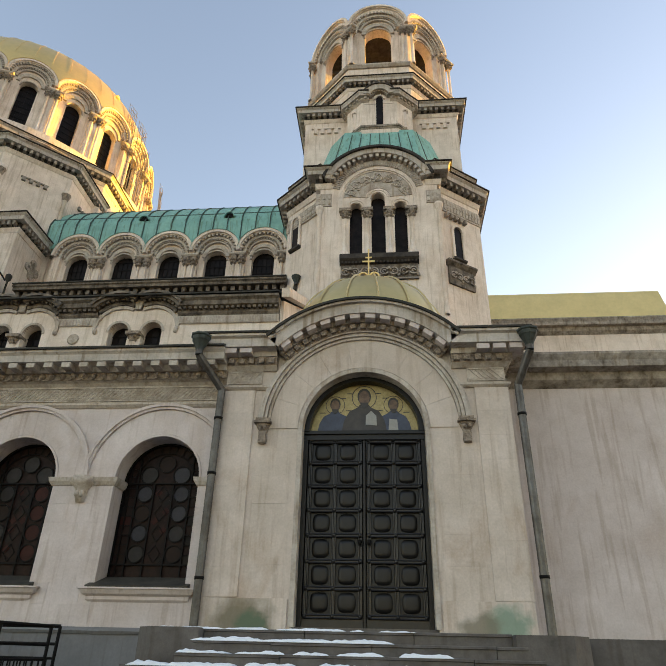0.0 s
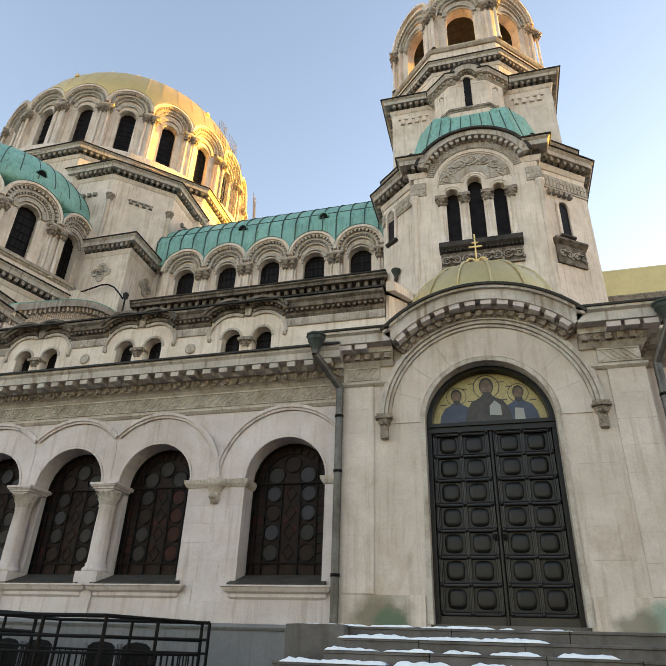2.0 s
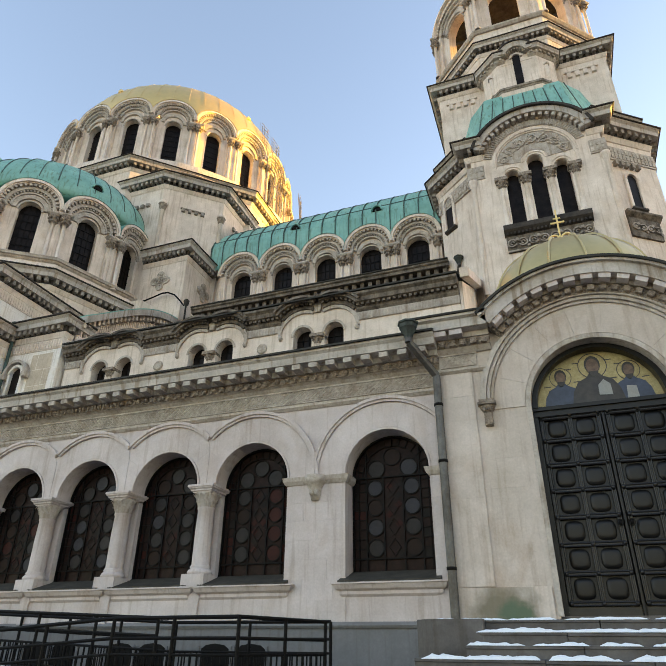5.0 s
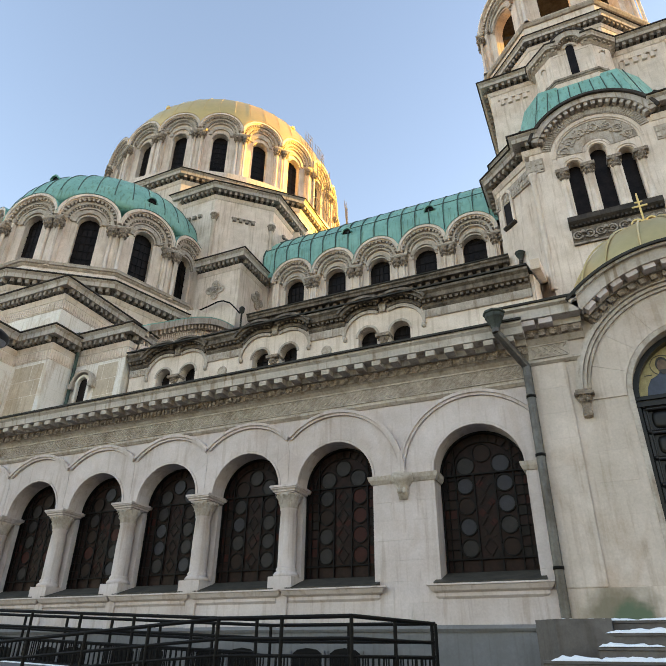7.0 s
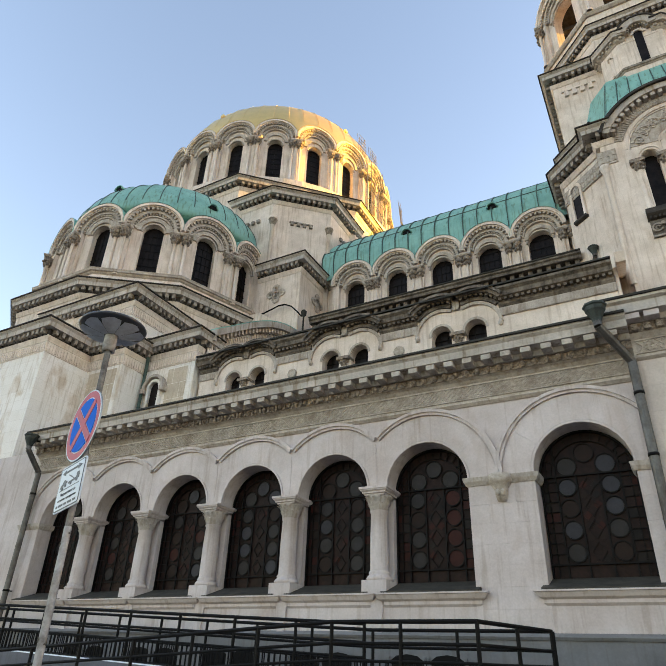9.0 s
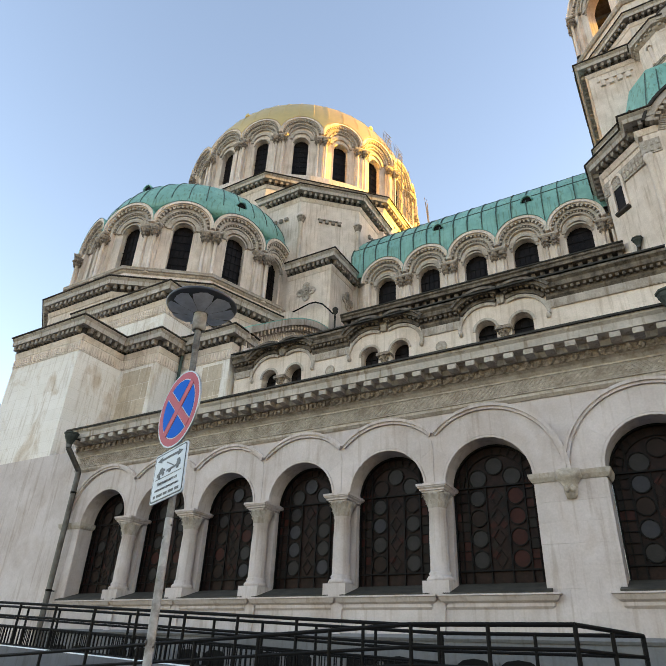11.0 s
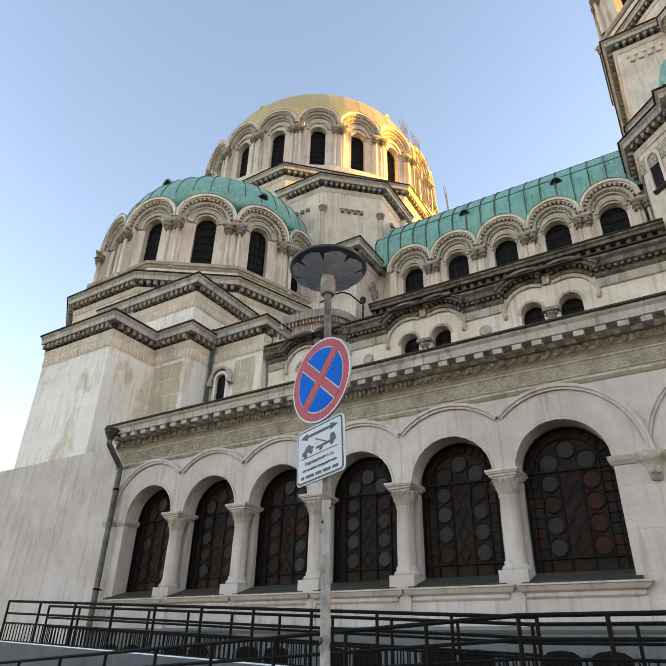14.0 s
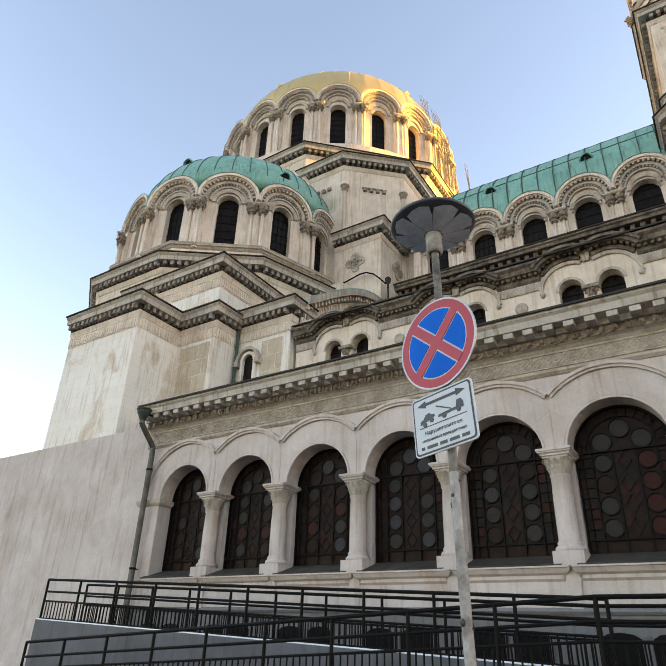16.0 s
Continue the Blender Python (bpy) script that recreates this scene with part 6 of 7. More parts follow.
part("ledge", MB().box(-0.8, 0.8, -0.1, 0.05, 26.6, 26.68), GRIME, corner, "", ma)
for s in (-1, 1):
    mb = MB().lathe([(0.13, 22.5), (0.13, 26.0), (0.17, 26.03), (0.15, 26.1), (0.24, 26.5), (0.29, 26.55), (0.29, 26.72), (0, 26.72)], s * (ch / 2 - 0.08), -0.05, 10)
    ps = part("pilaster_shaft", mb, STONE, corner, "", ma)
    part("capital", MB().lathe([(0.16, 26.08), (0.2, 26.2), (0.27, 26.46), (0.31, 26.54), (0, 26.54)], s * (ch / 2 - 0.08), -0.05, 8, smooth=False), LEAFY, ps, "weathered capital")
for c, an in (((-23.8, 28.4), 0), ((-19.4, 33.0), 90)):
    m = KI @ Matrix.Translation((c[0], c[1], 0)) @ pose(0, 0, 0, 0, 0, an)
    for k in range(3):
        part("corbel", MB().box(-0.6 + 0.45 * k, -0.35 + 0.45 * k, -0.16, 0.05, 27.1, 27.35), GRIME, corner, "", m)
# square block with carved crosses
sq = [(-22.7, 28.2), (-19.6, 28.2), (-19.6, 33)]
blk = thing("cross_block", "square limestone block with carved crosses and dark cornice", "building", (-21, 30, 0))
part("wall", MB().slab(sq + [(-22.7, 33)], 15, 22.6), STONE, blk, "", KI)
cornice(blk, KI, sq, 23.0, h=1.1, out=0.56, step=0.3)
part("cap_roof", MB().slab(sq + [(-22.7, 33)], 22.8, 23.1), COPPER_D, blk, "", KI)
for (x, y), an in (((-21.25, 28.2), 0), ((-19.6, 30.2), 90)):
    m = KI @ Matrix.Translation((x, y, 0)) @ pose(0, 0, 0, 0, 0, an)
    mb = MB()
    for dx, dz in ((0, 0), (0.4, 0), (-0.4, 0), (0, 0.4), (0, -0.4)):
        mb.ring(dx, 20.75 + dz, 0.1, 0.26, -0.09, 0.05, 0, 360, 10)
        mb.ring(dx, 20.75 + dz, 0.0, 0.05, -0.1, 0.05, 0, 360, 6)
    for dx, dz in ((0.22, 0.22), (-0.22, 0.22), (0.22, -0.22), (-0.22, -0.22)):
        mb.box(dx - 0.08, dx + 0.08, -0.06, 0.05, 20.75 + dz - 0.08, 20.75 + dz + 0.08)
    part("carved_cross", mb, CARVED, blk, "carved stone cross", m)
part("foot_wall", MB().slab([(-22.2, 26.8), (-21.3, 26.8), (-20.9, 28.15), (-22.2, 28.15)], 15, 18.7), STONE, blk, "", KI)

# ---- transept apse ----
EX, EY = -30.0, 27.4
apse = thing("transept_apse", "limestone apse with arched windows and green copper half-dome", "building", (EX, EY, 0))
EI = Matrix.Translation((-EX, -EY, 0))
AR = 6.9
DORMS = ((-88, 34), (-26, 14))
aw = 2 * AR * math.tan(radians(13.5))
for k in range(-3, 5):
    a = -79 + 27 * k
    round_bay(apse, EI @ facing(EX, EY, a, AR), aw, 19.3, 22.85, 22.72, 0.58, STONE, STONE, depth=0.9, n_dent=17, capz=22.45)
part("half_dome", MB().lathe([(5.6, 24.3), (6.2, 24.35)] + [(6.6 * math.cos(radians(a)), 24.45 + 5.0 * math.sin(radians(a))) for a in range(0, 91, 5)], EX + 0.2, EY, 60), COPPER, apse, "green patinated copper half-dome", EI)
rib = MB()
prev = None
for a in range(8, 89, 6):
    r, z = 6.61 * math.cos(radians(a)), 24.45 + 5.01 * math.sin(radians(a))
    if prev:
        rib.add([(prev[0], -0.03, prev[1]), (prev[0], 0.03, prev[1]), (r, 0.03, z), (r, -0.03, z), (prev[0] + 0.03, 0, prev[1] + 0.03), (r + 0.025, 0, z + 0.04)], [(0, 3, 5, 4), (1, 4, 5, 2)])
    prev = (r, z)
rbm2 = rib.mesh("seam", COPPER_S)
for k in range(40):
    part("seam", rbm2, COPPER, apse, "", EI @ Matrix.Translation((EX + 0.2, EY, 0)) @ pose(0, 0, 0, 0, 0, 9 * k))
sb = MB()
for kk in range(25):
    a0, a1 = radians(7.2 * kk), radians(7.2 * (kk + 1))
    sb.add([((aw / 2 + 0.09) * math.cos(a), y, 22.87 + (aw / 2 + 0.09) * math.sin(a)) for a in (a0, a1) for y in (-0.22, 2.5)], [(0, 1, 3, 2)], True)
sbm = sb.mesh("saddle_roof", COPPER)
for k in range(-3, 5):
    part("saddle_roof", sbm, COPPER, apse, "", EI @ facing(EX, EY, -79 + 27 * k, AR))
for a, e in DORMS:
    dormer(apse, EI @ facing(EX + 0.2, EY, a, 6.6 * math.cos(radians(e)) + 0.05) @ Matrix.Translation((0, 0, 24.4 + 5.0 * math.sin(radians(e)))))
part("apse_core", MB().lathe([(5.6, 17), (5.6, 25.0)], EX, EY, 40), STONE, apse, "", EI)
# stepped ledges under the apse
pl = lambda r: [(EX + r * math.cos(radians(a)), EY + r * math.sin(radians(a))) for a in (-180, -144, -108, -72, -36, 0, 36)]
part("ledge", MB().slab(pl(7.1 / math.cos(radians(18))), 17, 19.4), STONE, apse, "", EI)
part("ledge_cornice", MB().sweep(corona(19.55, 0.3, 0.25), pl(7.1 / math.cos(radians(18)))), WORN, apse, "", EI)
part("skirt", MB().sweep([(-1.5, 18.0), (0.0, 18.0), (0.0, 18.3), (-0.45, 19.2), (-1.6, 19.2)], pl(7.95)), STONE, apse, "", EI)
p2 = pl(7.95)
cornice(apse, EI, p2, 18.4, h=1.0, out=0.56)
part("lower_wall", MB().slab(p2 + [(EX + 8 * math.cos(radians(36)), EY + 8), (EX - 8, EY + 8)], 8, 17.6), STONE, apse, "", EI)

# ---- lower transept walls beside the aisle ----
tran = thing("transept_block", "streaked limestone transept walls with dark stepped cornices", "building", (-24, 20, 0))
XI = Matrix.Translation((24, -20, 0))


def stepped(poly, ztop, name, band=True, zb=6.0):
    xb = poly[0][0]
    back = poly[-1][1]
    part(name, MB().slab(poly + [(xb, back)], zb, ztop - 0.4), BRIGHT, tran, "streaked limestone wall", XI)
    cornice(tran, XI, poly, ztop, h=0.95, out=0.5, step=0.3, fascia=FASCIA)
    mb = MB().sweep([(-0.3, ztop - 1.45), (0.03, ztop - 1.45), (0.05, ztop - 1.0), (-0.3, ztop - 1.0)], poly)
    path_dentils(mb, poly, 0.14, 0.07, 0.02, 0.07, ztop - 1.4, ztop - 1.05)
    part("fluted_band", mb, STONE, tran, "fluted stone band", XI)


stepped([(-30, 19.95), (-23.4, 19.95), (-23.4, 27)], 16.85, "middle_block")
stepped([(-25, 21.3), (-20.25, 21.3), (-20.25, 22.6)], 14.4, "low_wall")
stepped([(-30, 17.5), (-25.4, 17.5), (-25.4, 19.85), (-23.2, 19.85), (-23.2, 21.9)], 14.2, "pier_block", zb=0)
part("side_wall", MB().slab([(-24.9, 22.5), (-20.52, 22.5), (-20.52, 29), (-24.9, 29)], 6, 13.6), BRIGHT, tran, "", XI)
# curved gable on the side that looks along the nave
m = XI @ Matrix.Translation((-20.1, 22.0, 0)) @ pose(0, 0, 0, 0, 0, 90)
prof = []
for i in range(25):
    u = 0.075 + 0.925 * i / 24
    prof.append((-0.8 + 7.4 * u, 14.25 + 3.5 * math.sin(u * math.pi / 2) ** 1.15))
part("curved_gable", MB().prism([(-0.245, 13)] + prof + [(6.6, 13)], 0, 0.6), BRIGHT, tran, "", m)
cg = MB()
for (xa, za), (xb, zb_) in zip(prof, prof[1:]):
    cg.prism([(xa, za - 0.25), (xb, zb_ - 0.25), (xb, zb_ + 0.1), (xa, za + 0.1)], -0.5, 0.6)
    cg.prism([(xa, za - 0.58), (xb, zb_ - 0.45), (xb, zb_ - 0.25), (xa, za - 0.25)], -0.2, 0.6)
part("curved_cornice", cg, FASCIA, tran, "curved weathered cornice", m)
along = lambda x: next(za + (zb_ - za) * (x - xa) / (xb - xa) for (xa, za), (xb, zb_) in zip(prof, prof[1:]) if xa - 1e-6 <= x <= xb + 1e-6)
cg, fb = MB(), MB()
for j in range(26):
    x = -0.15 + 0.268 * j
    cg.box(x - 0.07, x + 0.07, -0.34, 0.1, along(x) - 0.5, along(x) - 0.26)
for (xa, za), (xb, zb_) in zip(prof, prof[1:]):
    fb.prism([(xa, za - 0.98), (xb, zb_ - 0.98), (xb, zb_ - 0.58), (xa, za - 0.58)], -0.08, 0.2)
    fb.prism([(xa, za - 1.08), (xb, zb_ - 1.08), (xb, zb_ - 0.98), (xa, za - 0.98)], -0.14, 0.2)
for j in range(51):
    x = -0.17 + 0.133 * j
    fb.box(x - 0.035, x + 0.035, -0.12, 0.1, along(x) - 0.93, along(x) - 0.62)
part("dentil_band", cg, STONE, tran, "dentilled stone band", m)["kind"] = "stuff"
part("fluted_band", fb, STONE, tran, "fluted stone band", m)
cg = MB()
for (xa, za), (xb, zb_) in zip(prof, prof[1:]):
    cg.prism([(xa, za + 0.1), (xb, zb_ + 0.1), (xb, zb_ + 0.16), (xa, za + 0.16)], -0.5, 1.2)
part("gable_roof", cg, COPPER, tran, "green copper edge", m)
# a sagging cable and its post on the little block's foot
cb_ = thing("roof_cable", "thin dark cable sagging to a short roof post", "cable", (-19.06, 28.0, 17.6))
CB = Matrix.Translation((19.06, -28.0, -17.6))
part("cable", tube(MB(), [(-22.42, 27.95, 19.35), (-21.9, 27.95, 19.42), (-21.28, 27.95, 19.56), (-20.8, 27.95, 19.68), (-20.4, 27.95, 19.66), (-19.91, 27.95, 19.4), (-19.5, 27.95, 18.95), (-19.17, 27.95, 18.54)], 0.045, 6), IRON, cb_, "", CB)
part("post", MB().lathe([(0.05, 17.0), (0.05, 18.5), (0.14, 18.6), (0.17, 18.85), (0.08, 18.95), (0, 18.95)], -19.06, 28.0, 10), COPPER_D, cb_, "", CB)
sw = part("slit_window", MB().pane(-22.35, 0.27, 9.8, 11.95, 21.27), GLASS, tran, "narrow dark window", XI)
part("surround", MB().ring(-22.35, 11.95, 0.29, 0.42, 21.12, 21.4, 0, 180, 14).box(-22.77, -22.64, 21.14, 21.4, 9.8, 11.95).box(-22.06, -21.93, 21.14, 21.4, 9.8, 11.95), BRIGHT, sw)
part("hood", MB().ring(-22.35, 11.95, 0.5, 0.62, 21.02, 21.4, 0, 180, 16), WORN, sw)
for k in (-1, 1):
    part("hood_stop", MB().box(-22.35 + k * 0.56 - 0.1, -22.35 + k * 0.56 + 0.1, 21.0, 21.4, 11.72, 11.95), WORN, sw)
dp = part("downpipe", tube(MB(), [(-23.02, 21.1, 8.5), (-23.02, 21.1, 14.0)], 0.075), COPPER_S, tran, "green-stained downpipe", XI)
part("hopper", MB().lathe([(0.08, 14.0), (0.12, 14.1), (0.24, 14.35), (0.26, 14.5), (0.2, 14.5)], -23.02, 21.1, 10), COPPER_S, dp, "green-stained hopper")
# weathered ashlar set into the pier and the low wall
ashlar(tran, XI, -25.2, -23.42, 8.1, 12.6, 19.85, 6, ((0.55,), (0.3, 0.8), (0.62,)), TAN, gap=0.014)
ashlar(tran, XI, -21.78, -20.62, 8.3, 12.8, 21.3, 6, ((0.45,), (0.7,), (0.3,)), TAN, gap=0.012)
# plain wall that closes the place past the aisle
part("end_wall", MB().box(-34, -21.7, 16.3, 16.9, 0, 7.5), PALE, tran, "", XI)

drainpipe(-4.0, 28.3, 10.0, 17.0, (-3.75, 27.75))

# ---- ramp with railings ----
ramp = thing("access_ramp", "grey concrete switchback ramp with snowy kerbs", "ramp", (-10, 13, 0))
RM = Matrix.Translation((10, -13, 0))
zn = lambda x: 0.92 if x > -8 else 0.92 + (x + 8) * 0.070
zf = lambda x: 0.95 if x > -8.5 else 0.95 - (x + 8.5) * 0.040
for name, y0, y1, z, xe in (("near_leg", 12.2, 13.35, zn, -20.0), ("far_leg", 13.5, 14.8, zf, -21.6)):
    part(name, MB().prism([(xe, 0), (-5.2, 0), (-5.2, z(-5.2)), (-8.2, z(-8.2)), (xe, max(0.02, z(xe)))], y0, y1), CONC, ramp, "", RM)
part("landing", MB().box(-8, -5.15, 12.15, 14.8, 0, 0.93), CONC, ramp, "", RM)
for y, z, xe in ((13.5, zf, -21.6), (12.2, zn, -20.0)):
    part("kerb", MB().prism([(xe, z(xe)), (-8.2, z(-8.2)), (-5.2, z(-5.2)), (-5.2, z(-5.2) + 0.1), (-8.2, z(-8.2) + 0.1), (xe, z(xe) + 0.1)], y, y + 0.12), CONC, ramp, "", RM)
    part("snow_line", MB().prism([(xe, z(xe) + 0.1), (-8.2, z(-8.2) + 0.1), (-8.2, z(-8.2) + 0.125), (xe, z(xe) + 0.125)], y + 0.02, y + 0.1), SNOW, ramp, "thin snow on the kerb", RM)
    part("snow_line", snow_strip(xe + 0.4, -8.4, y + 0.16, y + 0.42, 0.0, 0.035, int(y)), SNOW, ramp, "thin snow along the kerb", RM @ Matrix.Translation((-8.2, 0, z(-8.2) + 0.012)) @ pose(0, 0, 0, 0, -math.degrees(math.atan2(z(-8.2) - z(xe), -8.2 - xe)), 0) @ Matrix.Translation((8.2, 0, 0)))


def railing(pts, posts, label):
    """A painted steel railing: posts, three rails and thin upright bars between the lower rails."""
    r = thing("railing", label, "railing", pts[0], "ramp railings")
    i = Matrix.Translation((-pts[0][0], -pts[0][1], -pts[0][2]))
    H = 1.0
    for h, rr, nm in ((H, 0.03, "top_rail"), (H - 0.28, 0.025, "middle_rail"), (0.5, 0.021, "lower_rail"), (0.1, 0.021, "bottom_rail")):
        part(nm, tube(MB(), [(x, y, z + h) for x, y, z in pts], rr, 8), IRON, r, "", i)
    for a, b in zip(pts, pts[1:]):
        a, b = Vector(a), Vector(b)
        L_ = (b - a).length
        k = max(1, round(L_ / posts))
        for j in range(k + (1 if b == Vector(pts[-1]) else 0)):
            p = a.lerp(b, j / k)
            part("post", tube(MB(), [(p.x, p.y, p.z - 0.05), (p.x, p.y, p.z + H)], 0.03, 8), IRON, r, "", i)
        nb = int(L_ / 0.125)
        for j in range(1, nb):
            p = a.lerp(b, j / nb)
            part("bar", BARM, IRON, r, "", i @ Matrix.Translation((p.x, p.y, p.z + 0.1)))
    return r


BARM = tube(MB(), [(0, 0, 0), (0, 0, 0.4)], 0.014, 5).mesh("bar", IRON)
railing([(-5.25, 14.35, 0.93), (-5.8, 12.25, 0.93), (-8.0, 12.25, 0.92), (-19.8, 12.25, zn(-19.8))], 1.25, "black painted steel railing along the lower ramp leg")
railing([(-8.1, 13.56, 0.98), (-21.5, 13.56, zf(-21.5) + 0.03)], 1.3, "black painted steel railing between the ramp legs")
railing([(-5.3, 14.75, 0.95), (-8.5, 14.75, 0.95), (-21.5, 14.75, zf(-21.5))], 1.3, "black painted steel railing beside the plinth")

# ---- street lamp with traffic signs ----
LX, LY = -7.76, 7.08
lamp = thing("street_lamp", "pale rusty steel lamp post with a dish-shaped lamp", "street lamp", (LX, LY, 0))
LI = Matrix.Translation((-LX, -LY, 0))
POST = mat("flaking_post_paint", (0.54, 0.53, 0.53), 0.6, 0.1, scale=6, fine=25, var=0.5, dark=(0.15, 0.125, 0.11), bump=0.3)
RUST = mat("rusty_steel", (0.12, 0.1, 0.085), 0.7, 0.2, scale=9, fine=40, dark=(0.035, 0.026, 0.022), bump=0.4)
FLAKE = mat("flaked_rusty_paint", (0.34, 0.32, 0.30), 0.7, 0.1, scale=7, fine=40, var=0.4, dark=(0.03, 0.022, 0.018), bump=0.4)
PETAL = mat("dish_petal_plastic", (0.80, 0.86, 0.98), 0.35, scale=7, fine=20, dark=(0.48, 0.52, 0.62))
DISH = mat("lamp_dish_plastic", (0.05, 0.055, 0.075), 0.35, scale=3, fine=20, dark=(0.025, 0.028, 0.038))
lamp.matrix_basis = pose(LX + 0.085, LY, 0, 0, -1.4, 0)
part("post", MB().lathe([(0.034, 0), (0.031, 2.3)], LX, LY, 14), POST, lamp, "flaking pale paint", LI)
part("upper_post", MB().lathe([(0.029, 2.25), (0.029, 4.0)], LX, LY, 12), FLAKE, lamp, "rusty steel tube with flaking paint", LI)
random.seed(9)
for k in range(34):
    a, z = random.uniform(0, 6.28), random.uniform(0.3, 2.25)
    part("rust_spot", MB().lathe([(0, 0), (random.uniform(0.008, 0.028), 0.0), (0, 0.005)], 0, 0, 7), RUST, lamp, "", LI @ Matrix.Translation((LX + 0.0325 * math.cos(a), LY + 0.0325 * math.sin(a), z)) @ pose(0, 0, 0, 0, 0, math.degrees(a)) @ pose(0, 0, 0, 0, 90, 0))
part("collar", MB().lathe([(0.04, 3.97), (0.062, 3.975), (0.062, 4.16), (0.05, 4.18), (0, 4.18)], LX, LY, 14), POST, lamp, "", LI)
part("dish", MB().lathe([(0.05, 4.14), (0.13, 4.165), (0.25, 4.19), (0.318, 4.22), (0.328, 4.235), (0.318, 4.25), (0.2, 4.285), (0.0, 4.305)], LX, LY, 32), DISH, lamp, "grey translucent dish", LI)
for k in range(8):
    part("dish_petal", MB().add([(0.07, -0.028, 4.146), (0.07, 0.028, 4.146), (0.21, 0.085, 4.170), (0.292, 0.098, 4.192), (0.32, 0.03, 4.200), (0.312, -0.03, 4.197), (0.28, -0.098, 4.189), (0.21, -0.085, 4.170)], [(0, 1, 2, 3, 4, 5, 6, 7)]), PETAL, lamp, "", LI @ Matrix.Translation((LX, LY, -0.004)) @ pose(0, 0, 0, 0, 0, 45 * k) @ Matrix.Diagonal((0.95, 0.95, 1, 1)))
RED = mat("faded_red_sign_paint", (0.50, 0.09, 0.115), 0.5, var=0.1, scale=6, fine=40, bump=0.03, spec=0.2)
BLUE = mat("blue_sign_paint", (0.004, 0.14, 0.66), 0.6, var=0.08, scale=6, fine=40, bump=0.03, spec=0.04)
WHITE = mat("white_sign_paint", (0.56, 0.60, 0.66), 0.4, var=0.08, scale=6, fine=40, bump=0.03)
INK = mat("black_sign_paint", (0.05, 0.055, 0.07), 0.5, scale=6, fine=40, bump=0.02)
BACK = mat("galvanised_sheet", (0.35, 0.36, 0.37), 0.45, 0.6, scale=6, fine=40)
SIGN_YAW = -18
sgn = thing("no_stopping_sign", "round blue and red no-stopping sign on the lamp post", "traffic sign", (LX + 0.012, LY, 3.185))
SM = pose(0, 0, 0, 0, 0, SIGN_YAW) @ Matrix.Translation((0, -0.07, 0)) @ pose(0, 0, 0, 0, -4, 0)
RS = 0.335


def disc(r0, r1, y, t=0.003, a0=0, a1=360, n=40):
    return MB().ring(0, 0, r0, r1, y, y + t, a0, a1, n)


part("plate", disc(0.0, RS, 0.0, 0.012), BACK, sgn, "galvanised back plate", SM)
part("white_rim", disc(RS - 0.012, RS, -0.004), WHITE, sgn, "", SM)
part("red_ring", disc(0.262, RS - 0.012, -0.004), RED, sgn, "faded red ring", SM)
part("white_line", disc(0.0, 0.262, -0.003), WHITE, sgn, "", SM)


def sector(q):
    """One of the four blue fields between the crossed bars."""
    h, r = 0.045, 0.252
    a = math.asin(h / r)
    pts = [(h, h)] + [(r * math.cos(t), r * math.sin(t)) for t in np.linspace(a, math.pi / 2 - a, 12)]
    return MB().prism(pts, -0.0075, -0.003)


for q in range(4):
    part("blue_field", sector(q), BLUE, sgn, "", SM @ pose(0, 0, 0, 0, 45 + 90 * q, 0))
for q in (45, -45):
    part("red_bar", MB().box(-0.264, 0.264, -0.009 + (0.001 if q > 0 else 0), -0.002, -0.034, 0.034), RED, sgn, "", SM @ pose(0, 0, 0, 0, q, 0))
tow = thing("tow_away_plate", "white tow-away plate with black arrow and truck", "traffic sign", (LX + 0.025, LY, 2.635))
TM = pose(0, 0, 0, 0, 0, SIGN_YAW) @ Matrix.Translation((0, -0.07, 0)) @ pose(0, 0, 0, 0, -4, 0)


def rrect(w, h, r, y0, y1):
    pts = []
    for cx_, cz_, a in ((w - r, h - r, 0), (-w + r, h - r, 90), (-w + r, -h + r, 180), (w - r, -h + r, 270)):
        pts += [(cx_ + r * math.cos(radians(a + t)), cz_ + r * math.sin(radians(a + t))) for t in (0, 30, 60, 90)]
    return MB().prism(pts, y0, y1)


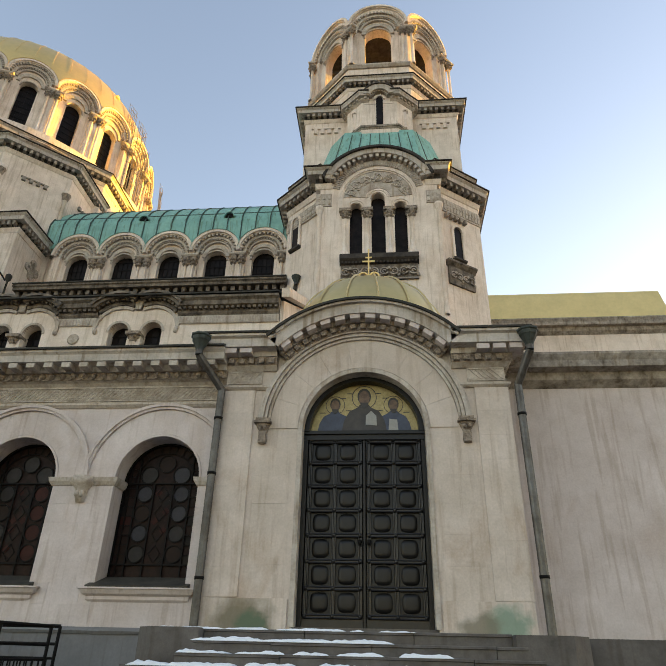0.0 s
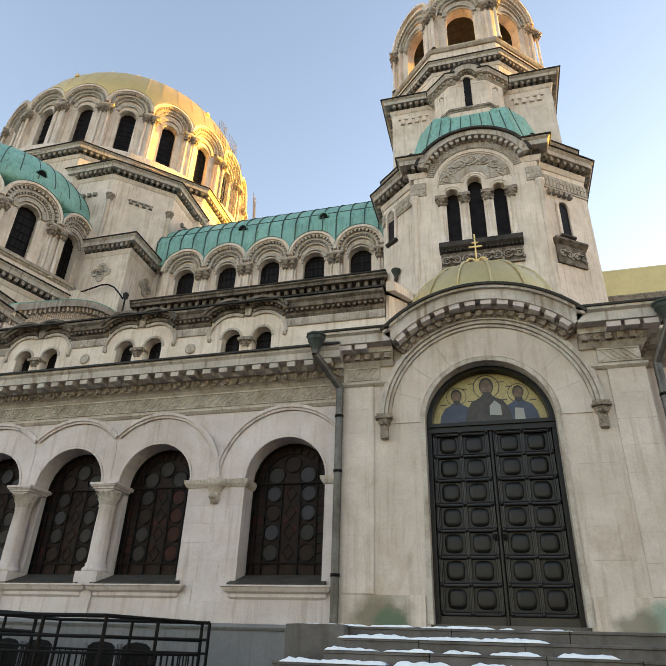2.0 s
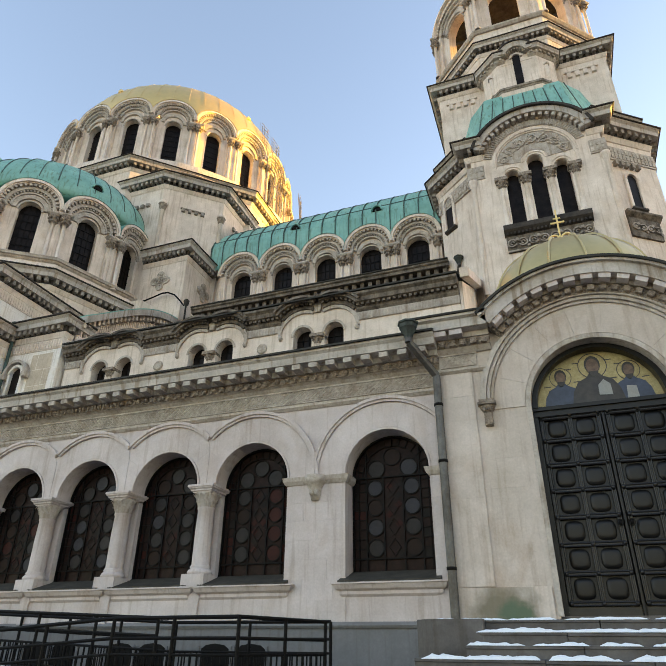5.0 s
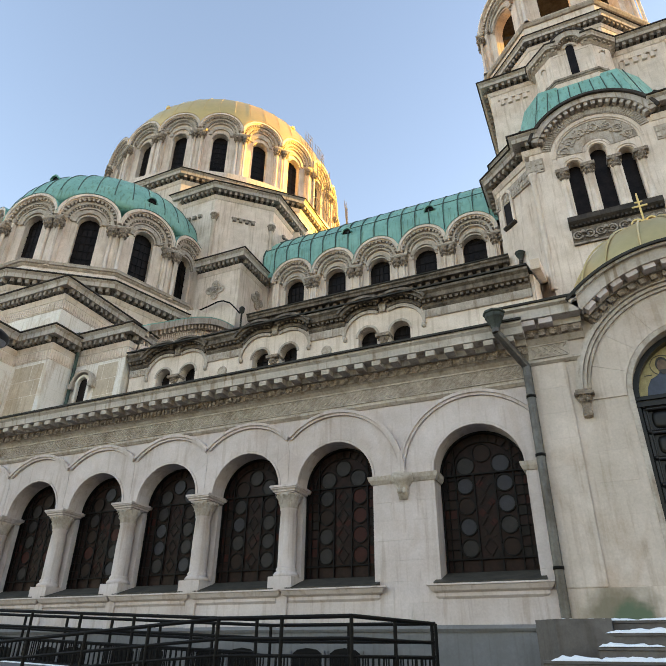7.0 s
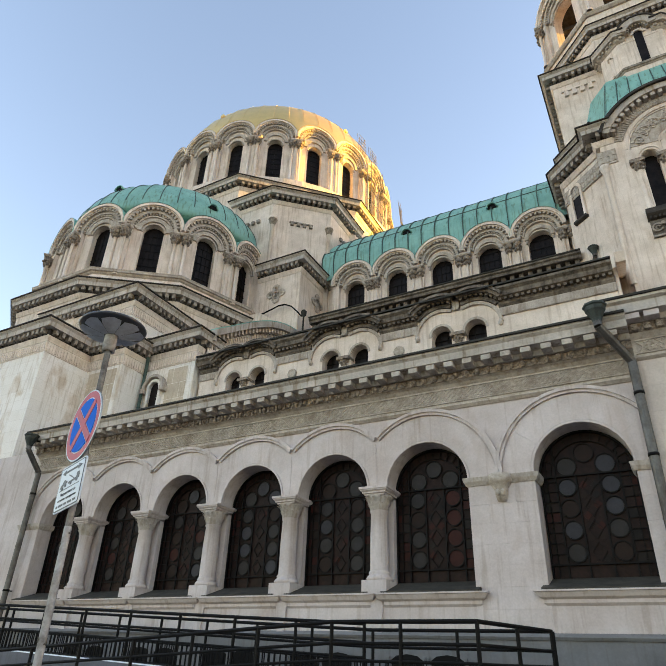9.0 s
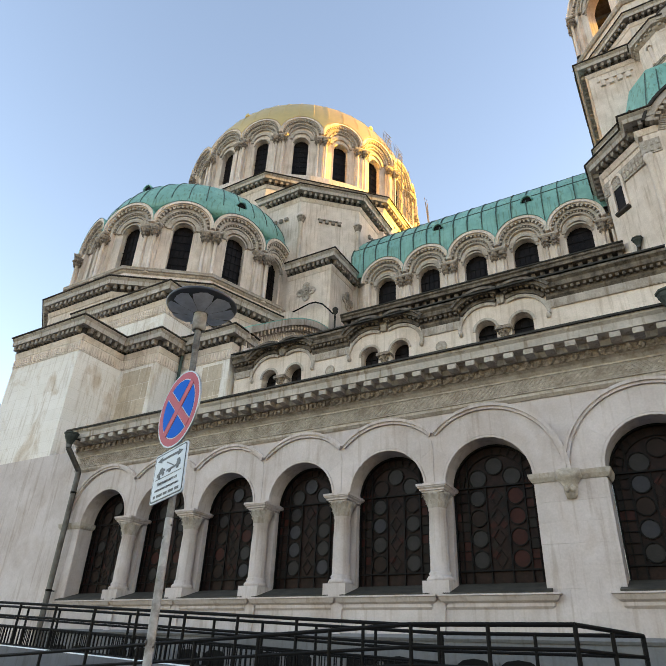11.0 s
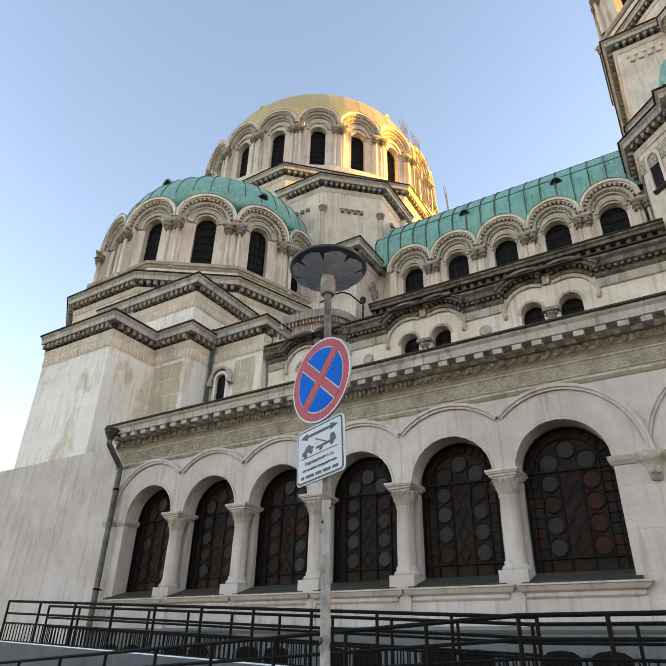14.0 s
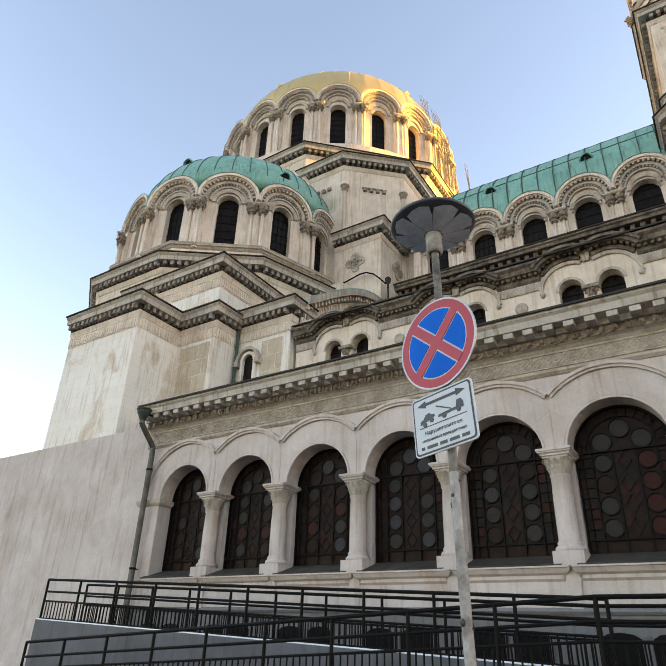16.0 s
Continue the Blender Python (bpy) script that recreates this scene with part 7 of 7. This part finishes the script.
part("plate", rrect(0.26, 0.205, 0.03, 0, 0.012), WHITE, tow, "", TM)
part("border", rrect(0.25, 0.195, 0.025, -0.002, 0.0), INK, tow, "", TM)
part("face", rrect(0.238, 0.183, 0.020, -0.004, 0.0), WHITE, tow, "", TM)
part("arrow", MB().box(-0.14, 0.14, -0.007, -0.003, 0.132, 0.150).prism([(-0.205, 0.141), (-0.13, 0.115), (-0.13, 0.167)], -0.007, -0.003).prism([(0.205, 0.141), (0.13, 0.167), (0.13, 0.115)], -0.007, -0.003), INK, tow, "black double arrow", TM)
car = MB().prism([(-0.19, 0.005), (-0.06, 0.04), (-0.065, 0.055), (-0.085, 0.058), (-0.11, 0.075), (-0.14, 0.066), (-0.16, 0.04), (-0.188, 0.028)], -0.007, -0.003)
car.prism([(-0.03, 0.02), (0.18, 0.03), (0.18, 0.06), (0.165, 0.088), (0.13, 0.088), (0.12, 0.045), (-0.03, 0.036)], -0.007, -0.003)
car.prism([(-0.045, 0.098), (-0.04, 0.106), (0.08, 0.05), (0.075, 0.043)], -0.007, -0.003)
for x, z in ((-0.15, 0.0), (-0.09, 0.02), (0.02, 0.018), (0.14, 0.022)):
    car.ring(x, z, 0.0, 0.017, -0.008, -0.003, 0, 360, 12)
car.box(-0.2, 0.2, -0.007, -0.003, -0.018, -0.013)
part("truck_picture", car, INK, tow, "", TM)


def lettering(body, size, z, owner, m):
    c = bpy.data.curves.new("text", "FONT")
    c.body, c.size, c.align_x, c.extrude = body, size, "CENTER", 0.001
    ob = new("lettering", c)
    dg = bpy.context.evaluated_depsgraph_get()
    me = bpy.data.meshes.new_from_object(ob.evaluated_get(dg))
    bpy.data.objects.remove(ob)
    me.materials.append(INK)
    part("lettering", me, INK, owner, "", m @ Matrix.Translation((0, -0.006, z)) @ pose(0, 0, 0, 90))


lettering("Нарушителите се", 0.037, -0.07, tow, TM)
lettering("отстраняват принудително", 0.0285, -0.115, tow, TM)
nb = MB()
for a, b in ((-0.2, -0.17), (-0.15, -0.06), (-0.04, 0.02), (0.04, 0.12), (0.14, 0.2)):
    nb.box(a, b, -0.006, -0.003, -0.166, -0.145)
part("text_bars", nb, INK, tow, "", TM)
